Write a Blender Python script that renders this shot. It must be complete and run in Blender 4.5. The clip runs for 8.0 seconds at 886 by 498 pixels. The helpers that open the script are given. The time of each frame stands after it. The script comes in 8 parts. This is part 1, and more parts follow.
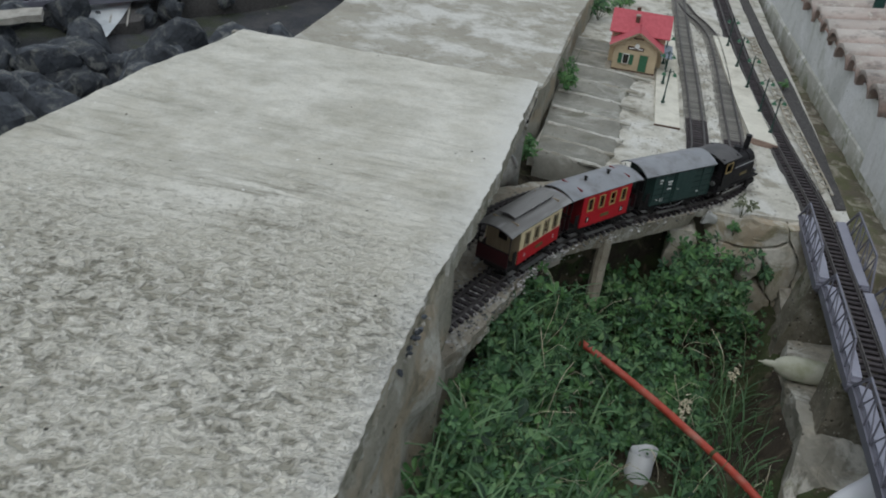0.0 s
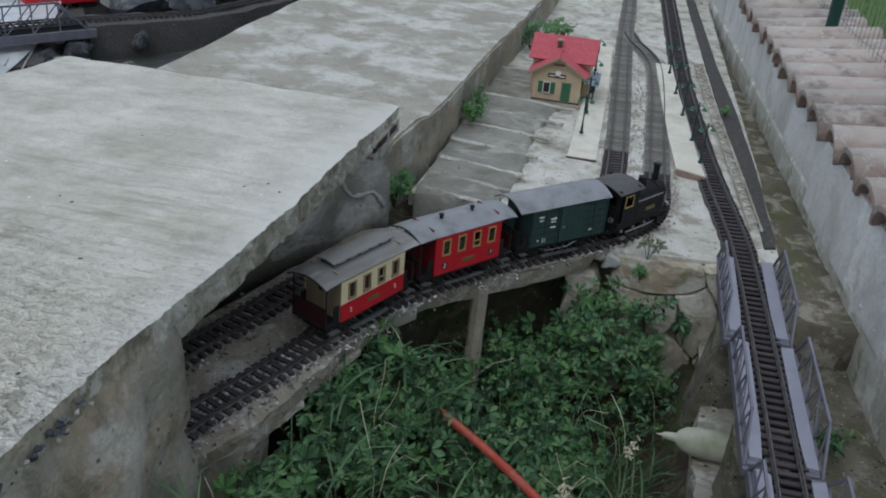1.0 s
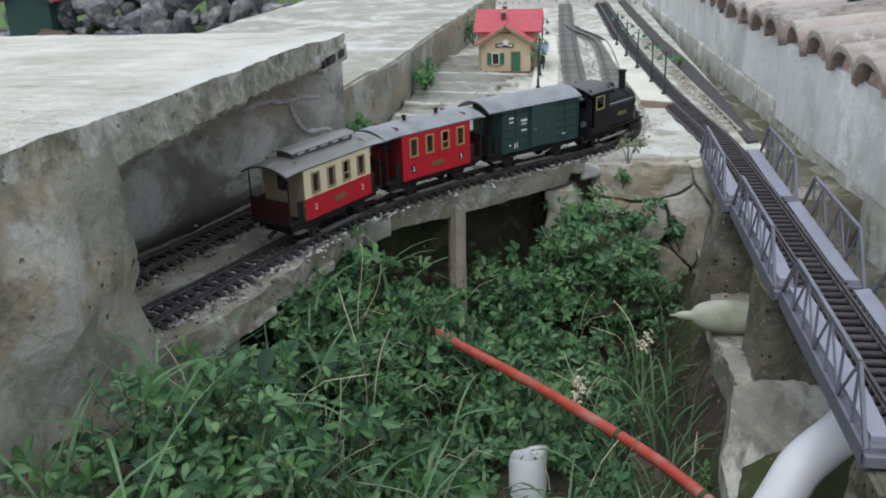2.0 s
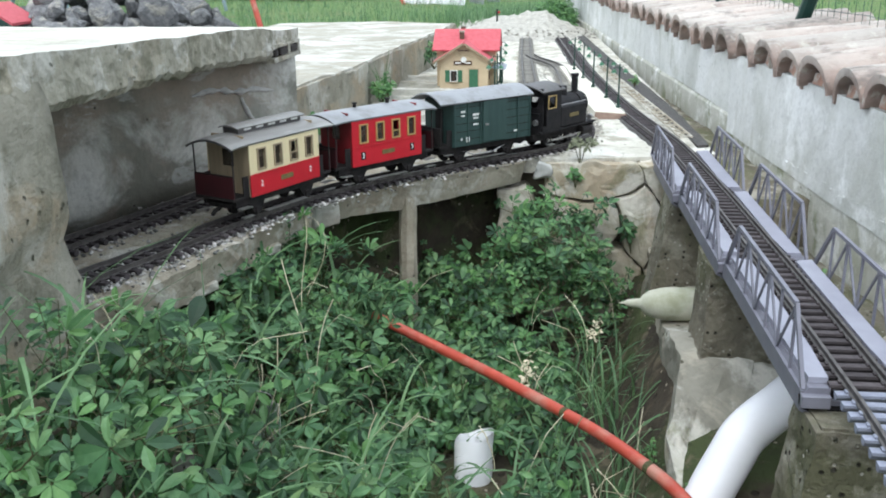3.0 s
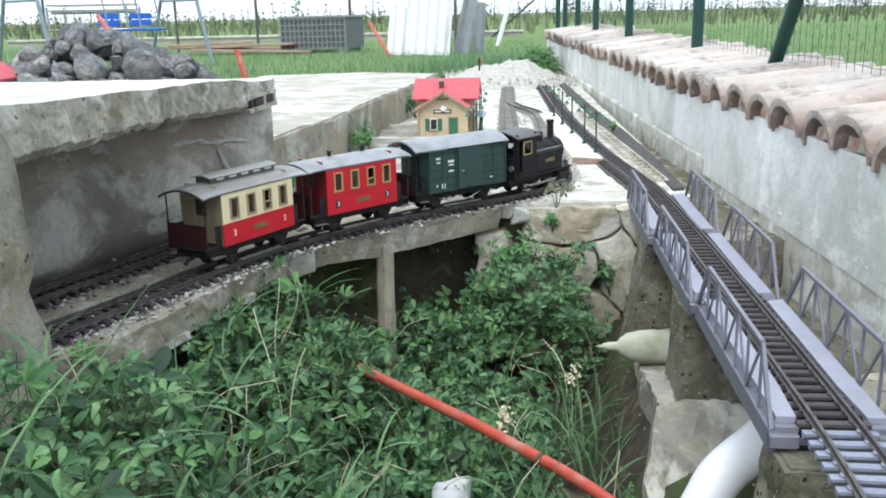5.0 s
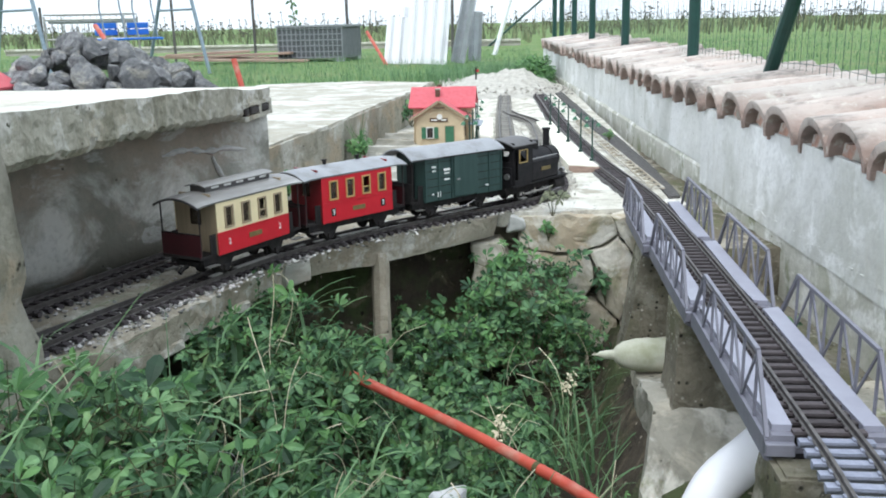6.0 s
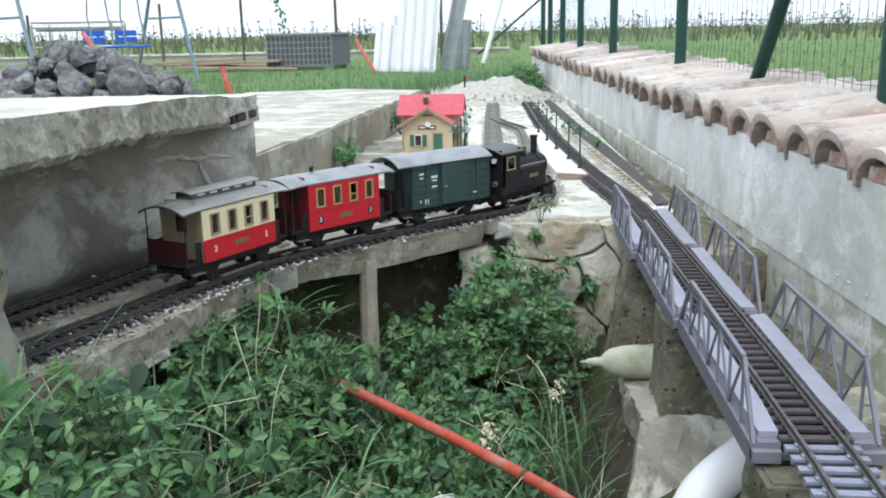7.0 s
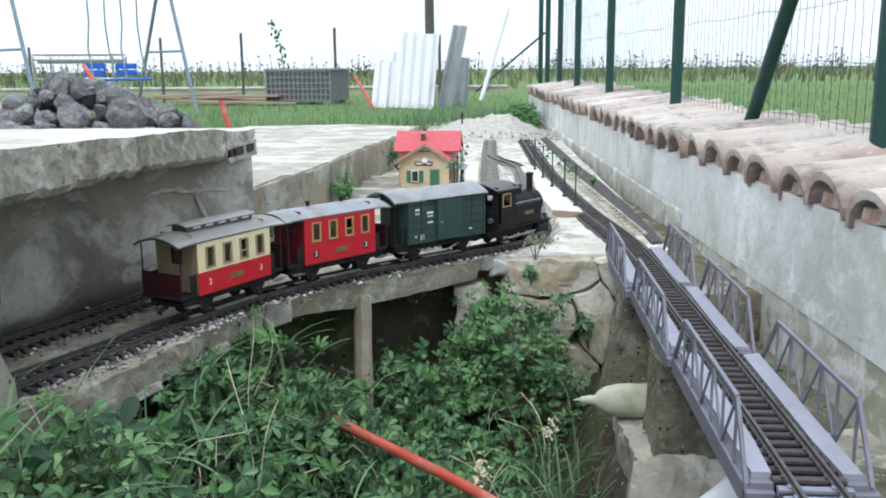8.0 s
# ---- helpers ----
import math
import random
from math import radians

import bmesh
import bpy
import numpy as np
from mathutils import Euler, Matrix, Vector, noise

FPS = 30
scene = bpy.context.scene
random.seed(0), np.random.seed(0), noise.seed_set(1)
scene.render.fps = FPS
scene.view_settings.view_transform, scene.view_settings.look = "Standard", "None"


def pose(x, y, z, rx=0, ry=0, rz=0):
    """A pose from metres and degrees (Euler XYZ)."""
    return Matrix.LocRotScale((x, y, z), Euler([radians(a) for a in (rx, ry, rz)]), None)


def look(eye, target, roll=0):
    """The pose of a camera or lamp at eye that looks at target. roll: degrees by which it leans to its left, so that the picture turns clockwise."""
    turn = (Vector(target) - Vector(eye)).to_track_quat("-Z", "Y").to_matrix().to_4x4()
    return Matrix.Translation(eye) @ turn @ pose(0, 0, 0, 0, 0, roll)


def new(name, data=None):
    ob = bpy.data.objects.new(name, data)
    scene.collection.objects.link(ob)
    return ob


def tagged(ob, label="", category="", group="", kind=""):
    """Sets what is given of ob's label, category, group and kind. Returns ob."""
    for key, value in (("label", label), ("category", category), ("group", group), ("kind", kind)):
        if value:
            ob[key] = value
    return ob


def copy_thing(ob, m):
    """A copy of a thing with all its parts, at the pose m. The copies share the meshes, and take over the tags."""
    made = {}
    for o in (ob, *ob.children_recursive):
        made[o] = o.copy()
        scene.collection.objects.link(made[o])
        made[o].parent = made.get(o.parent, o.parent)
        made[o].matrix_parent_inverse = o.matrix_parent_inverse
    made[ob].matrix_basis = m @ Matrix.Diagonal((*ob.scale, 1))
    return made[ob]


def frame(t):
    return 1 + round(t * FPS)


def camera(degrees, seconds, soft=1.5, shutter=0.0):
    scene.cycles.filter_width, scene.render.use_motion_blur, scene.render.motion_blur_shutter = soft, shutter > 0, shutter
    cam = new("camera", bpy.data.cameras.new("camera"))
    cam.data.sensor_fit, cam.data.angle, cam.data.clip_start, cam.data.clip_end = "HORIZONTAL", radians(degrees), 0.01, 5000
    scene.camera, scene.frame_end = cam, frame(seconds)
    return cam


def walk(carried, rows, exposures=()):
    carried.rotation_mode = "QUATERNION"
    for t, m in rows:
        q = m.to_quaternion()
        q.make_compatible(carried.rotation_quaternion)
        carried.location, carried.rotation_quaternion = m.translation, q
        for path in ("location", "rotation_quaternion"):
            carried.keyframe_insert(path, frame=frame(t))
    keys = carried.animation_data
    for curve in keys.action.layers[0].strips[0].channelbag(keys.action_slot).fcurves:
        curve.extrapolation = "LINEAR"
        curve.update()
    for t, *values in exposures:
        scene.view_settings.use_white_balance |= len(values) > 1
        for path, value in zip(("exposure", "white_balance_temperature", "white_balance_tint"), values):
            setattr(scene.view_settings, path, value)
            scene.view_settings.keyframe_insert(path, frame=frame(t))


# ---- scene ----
# ---------- camera ----------
cam = camera(52.3, 8.0, soft=1.9, shutter=0.2)
PATH = [
    (0, (-0.708, -1.401, 1.203), (-0.98, 0.303, 0.191), 7.1),
    (0.5, (-0.496, -1.173, 1.128), (-0.845, 0.551, 0.176), 4.9),
    (1, (-0.356, -0.963, 1.04), (-0.687, 0.785, 0.126), 5.1),
    (1.5, (-0.386, -0.972, 0.877), (-0.667, 0.758, -0.087), -1.2),
    (1.7, (-0.377, -0.97, 0.74), (-0.657, 0.811, -0.126), -2.2),
    (2.8, (-0.328, -1.019, 0.478), (-0.594, 0.871, -0.12), -1.3),
    (3, (-0.324, -1.003, 0.465), (-0.531, 0.892, -0.14), -0.5),
    (3.5, (-0.319, -0.998, 0.46), (-0.523, 0.904, -0.122), -1.0),
    (4, (-0.311, -1.002, 0.462), (-0.53, 0.908, -0.09), -1.5),
    (4.5, (-0.304, -1.002, 0.462), (-0.515, 0.916, -0.065), -1.6),
    (5, (-0.294, -1.001, 0.461), (-0.482, 0.926, -0.042), -1.3),
    (6.5, (-0.289, -0.995, 0.458), (-0.467, 0.938, -0.021), -1.4),
    (7, (-0.286, -0.993, 0.457), (-0.446, 0.945, -0.011), -1.3),
    (7.5, (-0.284, -0.991, 0.455), (-0.427, 0.954, 0.012), -1.0),
    (8, (-0.284, -0.996, 0.458), (-0.435, 0.959, 0.067), -0.5),
]
EXPOSURES = [(0, -1.04, 6120, 7), (1.0, -1.06, 5800, 8), (1.7, -0.68, 5950, 8.5), (2.8, 0.34, 6020, 5.5), (4.5, 0.48, 6020, 5.5), (8, 0.24, 6000, 6)]
walk(cam, [(t, look(eye, target, roll)) for t, eye, target, roll in PATH], EXPOSURES)

# ---------- overcast sky and a soft sun ----------
world = bpy.data.worlds.new("overcast_sky")
scene.world = world
world.use_nodes = True
wn, wl = world.node_tree.nodes, world.node_tree.links
sky = wn.new("ShaderNodeTexSky")
sky.sky_type = "NISHITA"
sky.sun_disc = False
sky.sun_elevation = radians(58)
sky.sun_rotation = radians(193)
sky.air_density, sky.dust_density, sky.ozone_density = 1.0, 6.0, 1.0
veil = wn.new("ShaderNodeMix")
veil.data_type = "RGBA"
veil.inputs[0].default_value = 0.85
wl.new(sky.outputs[0], veil.inputs[6])
# a closed cloud cover: dimmer towards the horizon, with faint soft clouds
wc = wn.new("ShaderNodeTexCoord")
ws = wn.new("ShaderNodeSeparateXYZ")
wl.new(wc.outputs["Generated"], ws.inputs[0])
lift = wn.new("ShaderNodeMapRange")
for i, v in enumerate((0.0, 0.9, 0.68, 1.08)):
    lift.inputs[i + 1].default_value = v
wl.new(ws.outputs[2], lift.inputs[0])
cloud = wn.new("ShaderNodeTexNoise")
cloud.inputs["Scale"].default_value, cloud.inputs["Detail"].default_value = 3.0, 4.0
wl.new(wc.outputs["Generated"], cloud.inputs["Vector"])
soft_cloud = wn.new("ShaderNodeMapRange")
for i, v in enumerate((0.3, 0.7, 0.93, 1.07)):
    soft_cloud.inputs[i + 1].default_value = v
wl.new(cloud.outputs[0], soft_cloud.inputs[0])
cover = wn.new("ShaderNodeMath")
cover.operation = "MULTIPLY"
wl.new(lift.outputs[0], cover.inputs[0])
wl.new(soft_cloud.outputs[0], cover.inputs[1])
grey = wn.new("ShaderNodeVectorMath")
grey.operation = "SCALE"
grey.inputs[0].default_value = (9.0, 9.4, 10.0)
wl.new(cover.outputs[0], grey.inputs["Scale"])
wl.new(grey.outputs[0], veil.inputs[7])
wl.new(veil.outputs[2], wn["Background"].inputs[0])
wn["Background"].inputs[1].default_value = 0.17
sun_data = bpy.data.lights.new("sun", "SUN")
sun_data.energy, sun_data.angle, sun_data.color = 1.1, radians(35), (1.0, 0.97, 0.92)
sun = new("sun", sun_data)
sun.matrix_world = look((-0.7, -3.0, 4.6), (0, 0, 0))
# ---------- materials ----------
def mat(name, base, second=None, rough=0.85, metal=0.0, grain=40.0, grain_amt=0.25, stain=None, stain_scale=3.0, stain_low=0.5, stain_high=0.7,
        bump=0.25, bump_scale=90.0, stretch=(1, 1, 1), rand=0.0, island=0.0, depth=0.004, pits=0.0, pit_scale=60.0, spec=0.4, trans=0.0):
    """A procedural surface: fine grain, one layer of stains, relief, and a difference from piece to piece."""
    m = bpy.data.materials.new(name)
    m.use_nodes = True
    n, l = m.node_tree.nodes, m.node_tree.links
    b = n["Principled BSDF"]
    tc = n.new("ShaderNodeTexCoord")
    mp = n.new("ShaderNodeMapping")
    mp.inputs["Scale"].default_value = stretch
    l.new(tc.outputs["Object"], mp.inputs["Vector"])

    def noise_tex(scale, detail=5, rough_=0.6):
        t = n.new("ShaderNodeTexNoise")
        t.inputs["Scale"].default_value, t.inputs["Detail"].default_value, t.inputs["Roughness"].default_value = scale, detail, rough_
        l.new(mp.outputs[0], t.inputs["Vector"])
        return t.outputs[0]

    def ramp(socket, lo, hi):
        r = n.new("ShaderNodeMapRange")
        r.inputs[1].default_value, r.inputs[2].default_value = lo, hi
        l.new(socket, r.inputs[0])
        return r.outputs[0]

    def mixed(fac, a, bb, mode="MIX"):
        x = n.new("ShaderNodeMix")
        x.data_type, x.blend_type = "RGBA", mode
        for sock, v in ((x.inputs[0], fac), (x.inputs[6], a), (x.inputs[7], bb)):
            if isinstance(v, (int, float)):
                sock.default_value = v
            elif isinstance(v, tuple):
                sock.default_value = (*v, 1)
            else:
                l.new(v, sock)
        return x.outputs[2]

    second = second or tuple(c * (1 - grain_amt) for c in base)
    col = mixed(ramp(noise_tex(grain), 0.35, 0.65), base, second)
    if stain:
        col = mixed(ramp(noise_tex(stain_scale, 8, 0.65), stain_low, stain_high), col, stain)
    height = noise_tex(bump_scale, 6, 0.7)
    if pits:
        hole = ramp(noise_tex(pit_scale, 3, 0.5), 0.66, 0.60)
        col = mixed(ramp(hole, 1.0, 0.0), col, tuple(c * (1 - pits) for c in base))
        mul = n.new("ShaderNodeMath")
        mul.operation = "MULTIPLY"
        l.new(height, mul.inputs[0])
        l.new(hole, mul.inputs[1])
        height = mul.outputs[0]
    if rand or island:
        src = n.new("ShaderNodeObjectInfo").outputs["Random"] if rand else n.new("ShaderNodeNewGeometry").outputs["Random Per Island"]
        amt = rand or island
        r = n.new("ShaderNodeMapRange")
        r.inputs[3].default_value, r.inputs[4].default_value = 1 - amt, 1 + amt
        l.new(src, r.inputs[0])
        hs = n.new("ShaderNodeHueSaturation")
        l.new(r.outputs[0], hs.inputs["Value"])
        if island:
            r2 = n.new("ShaderNodeMapRange")
            r2.inputs[3].default_value, r2.inputs[4].default_value = 0.5 + 0.03 * island, 0.5 - 0.05 * island
            l.new(src, r2.inputs[0])
            l.new(r2.outputs[0], hs.inputs["Hue"])
        l.new(col, hs.inputs["Color"])
        col = hs.outputs[0]
    l.new(col, b.inputs["Base Color"])
    rr = n.new("ShaderNodeMapRange")
    rr.inputs[3].default_value, rr.inputs[4].default_value = max(0.05, rough - 0.12), min(1, rough + 0.1)
    l.new(noise_tex(grain * 0.6), rr.inputs[0])
    l.new(rr.outputs[0], b.inputs["Roughness"])
    b.inputs["Metallic"].default_value = metal
    b.inputs["Specular IOR Level"].default_value = spec
    if bump:
        bp = n.new("ShaderNodeBump")
        bp.inputs["Strength"].default_value, bp.inputs["Distance"].default_value = bump, depth
        l.new(height, bp.inputs["Height"])
        l.new(bp.outputs[0], b.inputs["Normal"])
    if trans:
        tr = n.new("ShaderNodeBsdfTranslucent")
        l.new(col, tr.inputs[0])
        ms = n.new("ShaderNodeMixShader")
        ms.inputs[0].default_value = trans
        l.new(b.outputs[0], ms.inputs[1])
        l.new(tr.outputs[0], ms.inputs[2])
        l.new(ms.outputs[0], n["Material Output"].inputs[0])
    return m


M = {}
class Nodes:
    """The nodes of one material, with short ways to join them."""
    def __init__(self, name, rough=0.93, spec=0.25):
        self.m = bpy.data.materials.new(name)
        self.m.use_nodes = True
        self.n, self.l = self.m.node_tree.nodes, self.m.node_tree.links
        self.b = self.n["Principled BSDF"]
        self.b.inputs["Roughness"].default_value = rough
        self.b.inputs["Specular IOR Level"].default_value = spec
        self.tc = self.n.new("ShaderNodeTexCoord")

    def place(self, stretch, turn=0.0):
        mp = self.n.new("ShaderNodeMapping")
        mp.inputs["Scale"].default_value = stretch
        mp.inputs["Rotation"].default_value = (0, turn, 0)
        self.l.new(self.tc.outputs["Object"], mp.inputs["Vector"])
        return mp.outputs[0]

    def tex(self, scale, detail=6, rough_=0.62, stretch=(1, 1, 1), dist=0.0, shift=0.0):
        t = self.n.new("ShaderNodeTexNoise")
        t.noise_dimensions = "4D"
        for key, v in (("W", shift), ("Scale", scale), ("Detail", detail), ("Roughness", rough_), ("Distortion", dist)):
            t.inputs[key].default_value = v
        self.l.new(self.place(stretch), t.inputs["Vector"])
        return t.outputs[0]

    def specks(self, scale, size, share):
        """Scattered round marks: a share of the cells of a Voronoi pattern carries one."""
        v = self.n.new("ShaderNodeTexVoronoi")
        v.inputs["Scale"].default_value = scale
        self.l.new(self.place((1, 1, 1)), v.inputs["Vector"])
        sp = self.n.new("ShaderNodeSeparateColor")
        self.l.new(v.outputs["Color"], sp.inputs[0])
        near = self.ramp(v.outputs["Distance"], size, size * 0.6)
        return self.calc("MULTIPLY", near, self.ramp(sp.outputs[0], 1 - share, 1 - share + 0.02))

    def ramp(self, socket, lo, hi, to=(0.0, 1.0)):
        r = self.n.new("ShaderNodeMapRange")
        for i, v in enumerate((lo, hi, *to)):
            r.inputs[i + 1].default_value = v
        self.l.new(socket, r.inputs[0])
        return r.outputs[0]

    def calc(self, op, x, y):
        t = self.n.new("ShaderNodeMath")
        t.operation = op
        for sock, v in zip(t.inputs, (x, y)):
            if isinstance(v, (int, float)):
                sock.default_value = v
            else:
                self.l.new(v, sock)
        return t.outputs[0]

    def mixed(self, fac, x, y):
        t = self.n.new("ShaderNodeMix")
        t.data_type = "RGBA"
        self.l.new(fac, t.inputs[0])
        for sock, v in ((t.inputs[6], x), (t.inputs[7], y)):
            if isinstance(v, tuple):
                sock.default_value = (*v, 1)
            else:
                self.l.new(v, sock)
        return t.outputs[2]

    def vary(self, col, amount):
        r = self.ramp(self.n.new("ShaderNodeObjectInfo").outputs["Random"], 0, 1, (1 - amount, 1 + amount))
        hs = self.n.new("ShaderNodeHueSaturation")
        self.l.new(r, hs.inputs["Value"])
        self.l.new(col, hs.inputs["Color"])
        return hs.outputs[0]

    def finish(self, col, height, depth, strength=1.0):
        self.l.new(col, self.b.inputs["Base Color"])
        bp = self.n.new("ShaderNodeBump")
        bp.inputs["Strength"].default_value, bp.inputs["Distance"].default_value = strength, depth
        self.l.new(height, bp.inputs["Height"])
        self.l.new(bp.outputs[0], self.b.inputs["Normal"])
        return self.m


def aged(name, base, second, layers, scale=5.0, specks=(), bump_scale=45.0, depth=0.008, rand=0.0, rough=0.94):
    """An old mineral surface: two base tones, then layers of stains (colour, scale, stretch, low, high, amount, distortion), then specks."""
    k = Nodes(name, rough)
    col = k.mixed(k.ramp(k.tex(scale, 8, 0.65, dist=0.3), 0.40, 0.60), base, second)
    relief = k.calc("ADD", k.calc("MULTIPLY", k.tex(bump_scale, 6, 0.7), 0.7), k.calc("MULTIPLY", k.tex(bump_scale * 0.25, 4, 0.6, dist=0.5), 1.0))
    for i, (c, sc, stretch, lo, hi, amount, dist) in enumerate(layers):
        f = k.calc("MULTIPLY", k.ramp(k.tex(sc, 7, 0.66, stretch, dist, 3.7 * (i + 1)), lo - 0.04, hi - 0.075), min(0.95, amount * 1.2))
        col = k.mixed(f, col, c)
    col = k.mixed(k.calc("MULTIPLY", k.ramp(k.tex(bump_scale * 2.2, 3, 0.6), 0.5, 0.72), 0.4), col, tuple(v * 0.55 for v in base))
    for c, sc, size, share in specks:
        f = k.specks(sc, size, share)
        col = k.mixed(f, col, c)
        relief = k.calc("SUBTRACT", relief, k.calc("MULTIPLY", f, 0.6))
    if rand:
        col = k.vary(col, rand)
    return k.finish(col, relief, depth)


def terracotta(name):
    """Weathered roof tile: pink body, bleached and lichened top painted paler as lit from above, dark stains."""
    k = Nodes(name)
    sep = k.n.new("ShaderNodeSeparateXYZ")
    k.l.new(k.tc.outputs["Object"], sep.inputs[0])
    shift = k.calc("MULTIPLY", k.n.new("ShaderNodeObjectInfo").outputs["Random"], 40.0)

    def tex(scale, detail, rough_, stretch, add):
        t = k.n.new("ShaderNodeTexNoise")
        t.noise_dimensions = "4D"
        for key, v in (("Scale", scale), ("Detail", detail), ("Roughness", rough_)):
            t.inputs[key].default_value = v
        k.l.new(k.place(stretch), t.inputs["Vector"])
        k.l.new(k.calc("ADD", shift, add), t.inputs["W"])
        return t.outputs[0]
    col = k.mixed(k.ramp(tex(9, 7, 0.65, (0.6, 1, 1), 0.0), 0.4, 0.6), (0.41, 0.305, 0.262), (0.30, 0.225, 0.19))
    # paler with height: light from above put into the colour, broken by lichen
    crown_light = k.calc("ADD", k.calc("MULTIPLY", sep.outputs[2], 9.0), k.calc("MULTIPLY", tex(8, 7, 0.7, (0.5, 1, 1), 3.0), 1.1))
    col = k.mixed(k.calc("MULTIPLY", k.ramp(crown_light, 0.85, 1.3), 0.85), col, (0.55, 0.51, 0.465))
    col = k.mixed(k.calc("MULTIPLY", k.ramp(tex(16, 7, 0.7, (0.6, 1, 1), 6.0), 0.52, 0.64), 0.75), col, (0.19, 0.17, 0.155))
    col = k.mixed(k.calc("MULTIPLY", k.ramp(tex(26, 5, 0.7, (1, 1, 1), 9.0), 0.56, 0.64), 0.6), col, (0.62, 0.60, 0.53))
    col = k.vary(col, 0.22)
    return k.finish(col, k.tex(60, 6, 0.7), 0.005)


def screed(name):
    """Old cement screed: cloudy skin, trowel arcs, open ridges where the skin has washed away, pale worn rim, chips."""
    k = Nodes(name)
    sep = k.n.new("ShaderNodeSeparateXYZ")
    k.l.new(k.tc.outputs["Object"], sep.inputs[0])
    patch = k.ramp(k.tex(3.1, 5, 0.6, (1, 1.3, 1), 0.8, 12.0), 0.40, 0.62)
    col = k.mixed(k.ramp(k.tex(2.6, 9, 0.68, dist=0.5), 0.41, 0.59), (0.52, 0.495, 0.415), (0.68, 0.655, 0.575))
    col = k.mixed(k.calc("MULTIPLY", k.ramp(k.tex(7, 9, 0.7, (0.9, 1.1, 1), 0.2, 2.0), 0.44, 0.66), 0.65), col, (0.30, 0.285, 0.225))
    col = k.mixed(k.calc("MULTIPLY", k.ramp(k.tex(23, 8, 0.75, (0.9, 1.1, 1), 0.1, 5.0), 0.44, 0.72), 0.55), col, (0.70, 0.69, 0.63))
    trowel = k.tex(14, 7, 0.70, (0.28, 2.8, 1), 0.8, 7.0)
    reach = k.calc("ADD", sep.outputs[1], k.calc("MULTIPLY", k.tex(2.4, 4, 0.6, shift=1.0), 1.0))
    washed = k.ramp(reach, 0.62, 0.10)
    skin = k.ramp(reach, 1.25, 0.75)
    streak = k.calc("MULTIPLY", k.calc("MULTIPLY", k.ramp(trowel, 0.50, 0.64), skin), k.calc("ADD", 0.25, k.calc("MULTIPLY", patch, 0.6)))
    col = k.mixed(streak, col, (0.225, 0.212, 0.165))
    col = k.mixed(k.calc("MULTIPLY", washed, 0.55), col, (0.70, 0.66, 0.55))
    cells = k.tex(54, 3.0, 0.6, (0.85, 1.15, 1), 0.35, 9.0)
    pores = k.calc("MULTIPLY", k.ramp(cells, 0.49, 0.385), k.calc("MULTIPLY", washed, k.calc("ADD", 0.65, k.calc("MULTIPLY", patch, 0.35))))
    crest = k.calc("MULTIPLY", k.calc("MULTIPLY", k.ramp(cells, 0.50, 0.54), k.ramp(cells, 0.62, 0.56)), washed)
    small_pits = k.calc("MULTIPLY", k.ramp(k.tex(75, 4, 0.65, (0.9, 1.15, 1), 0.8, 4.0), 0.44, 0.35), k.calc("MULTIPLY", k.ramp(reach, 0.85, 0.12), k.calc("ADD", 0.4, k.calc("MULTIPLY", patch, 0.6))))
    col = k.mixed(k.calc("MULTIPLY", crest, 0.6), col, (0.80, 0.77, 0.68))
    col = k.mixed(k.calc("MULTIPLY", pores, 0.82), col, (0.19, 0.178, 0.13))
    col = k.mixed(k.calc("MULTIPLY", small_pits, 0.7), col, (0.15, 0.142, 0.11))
    fine = k.ramp(k.tex(150, 3, 0.6), 0.52, 0.72)
    col = k.mixed(k.calc("MULTIPLY", fine, 0.4), col, (0.24, 0.23, 0.185))
    rim = k.ramp(k.calc("ADD", sep.outputs[0], k.calc("MULTIPLY", k.tex(14, 8, 0.75, shift=6.0), 0.20)), -0.885, -0.79)
    col = k.mixed(k.calc("MULTIPLY", rim, 0.8), col, (0.66, 0.65, 0.60))
    dark = k.specks(30, 0.11, 0.12)
    col = k.mixed(dark, col, (0.10, 0.095, 0.075))
    col = k.mixed(k.specks(23, 0.085, 0.20), col, (0.80, 0.79, 0.75))
    h = k.calc("ADD", k.calc("MULTIPLY", trowel, 0.6), k.calc("MULTIPLY", k.tex(70, 5, 0.7), 0.35))
    h = k.calc("SUBTRACT", k.calc("ADD", h, k.calc("MULTIPLY", crest, 0.35)), k.calc("ADD", k.calc("ADD", k.calc("MULTIPLY", pores, 0.6), k.calc("MULTIPLY", small_pits, 0.4)), dark))
    return k.finish(col, h, 0.011)


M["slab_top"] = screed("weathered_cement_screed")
M["slab_edge"] = aged("rough_cast_concrete", (0.405, 0.388, 0.322), (0.30, 0.286, 0.228), [((0.44, 0.375, 0.27), 3.5, (1, 1, 1), 0.53, 0.69, 0.5, 0.3), ((0.155, 0.148, 0.105), 20, (1, 1, 0.3), 0.57, 0.71, 0.6, 0.0), ((0.165, 0.157, 0.112), 12, (1, 1, 0.8), 0.54, 0.67, 0.7, 0.2), ((0.56, 0.545, 0.495), 15, (1, 1, 0.8), 0.57, 0.69, 0.65, 0.2)], 6.0, [((0.14, 0.132, 0.098), 90, 0.22, 0.12), ((0.60, 0.59, 0.54), 60, 0.16, 0.10)], 38, 0.014)
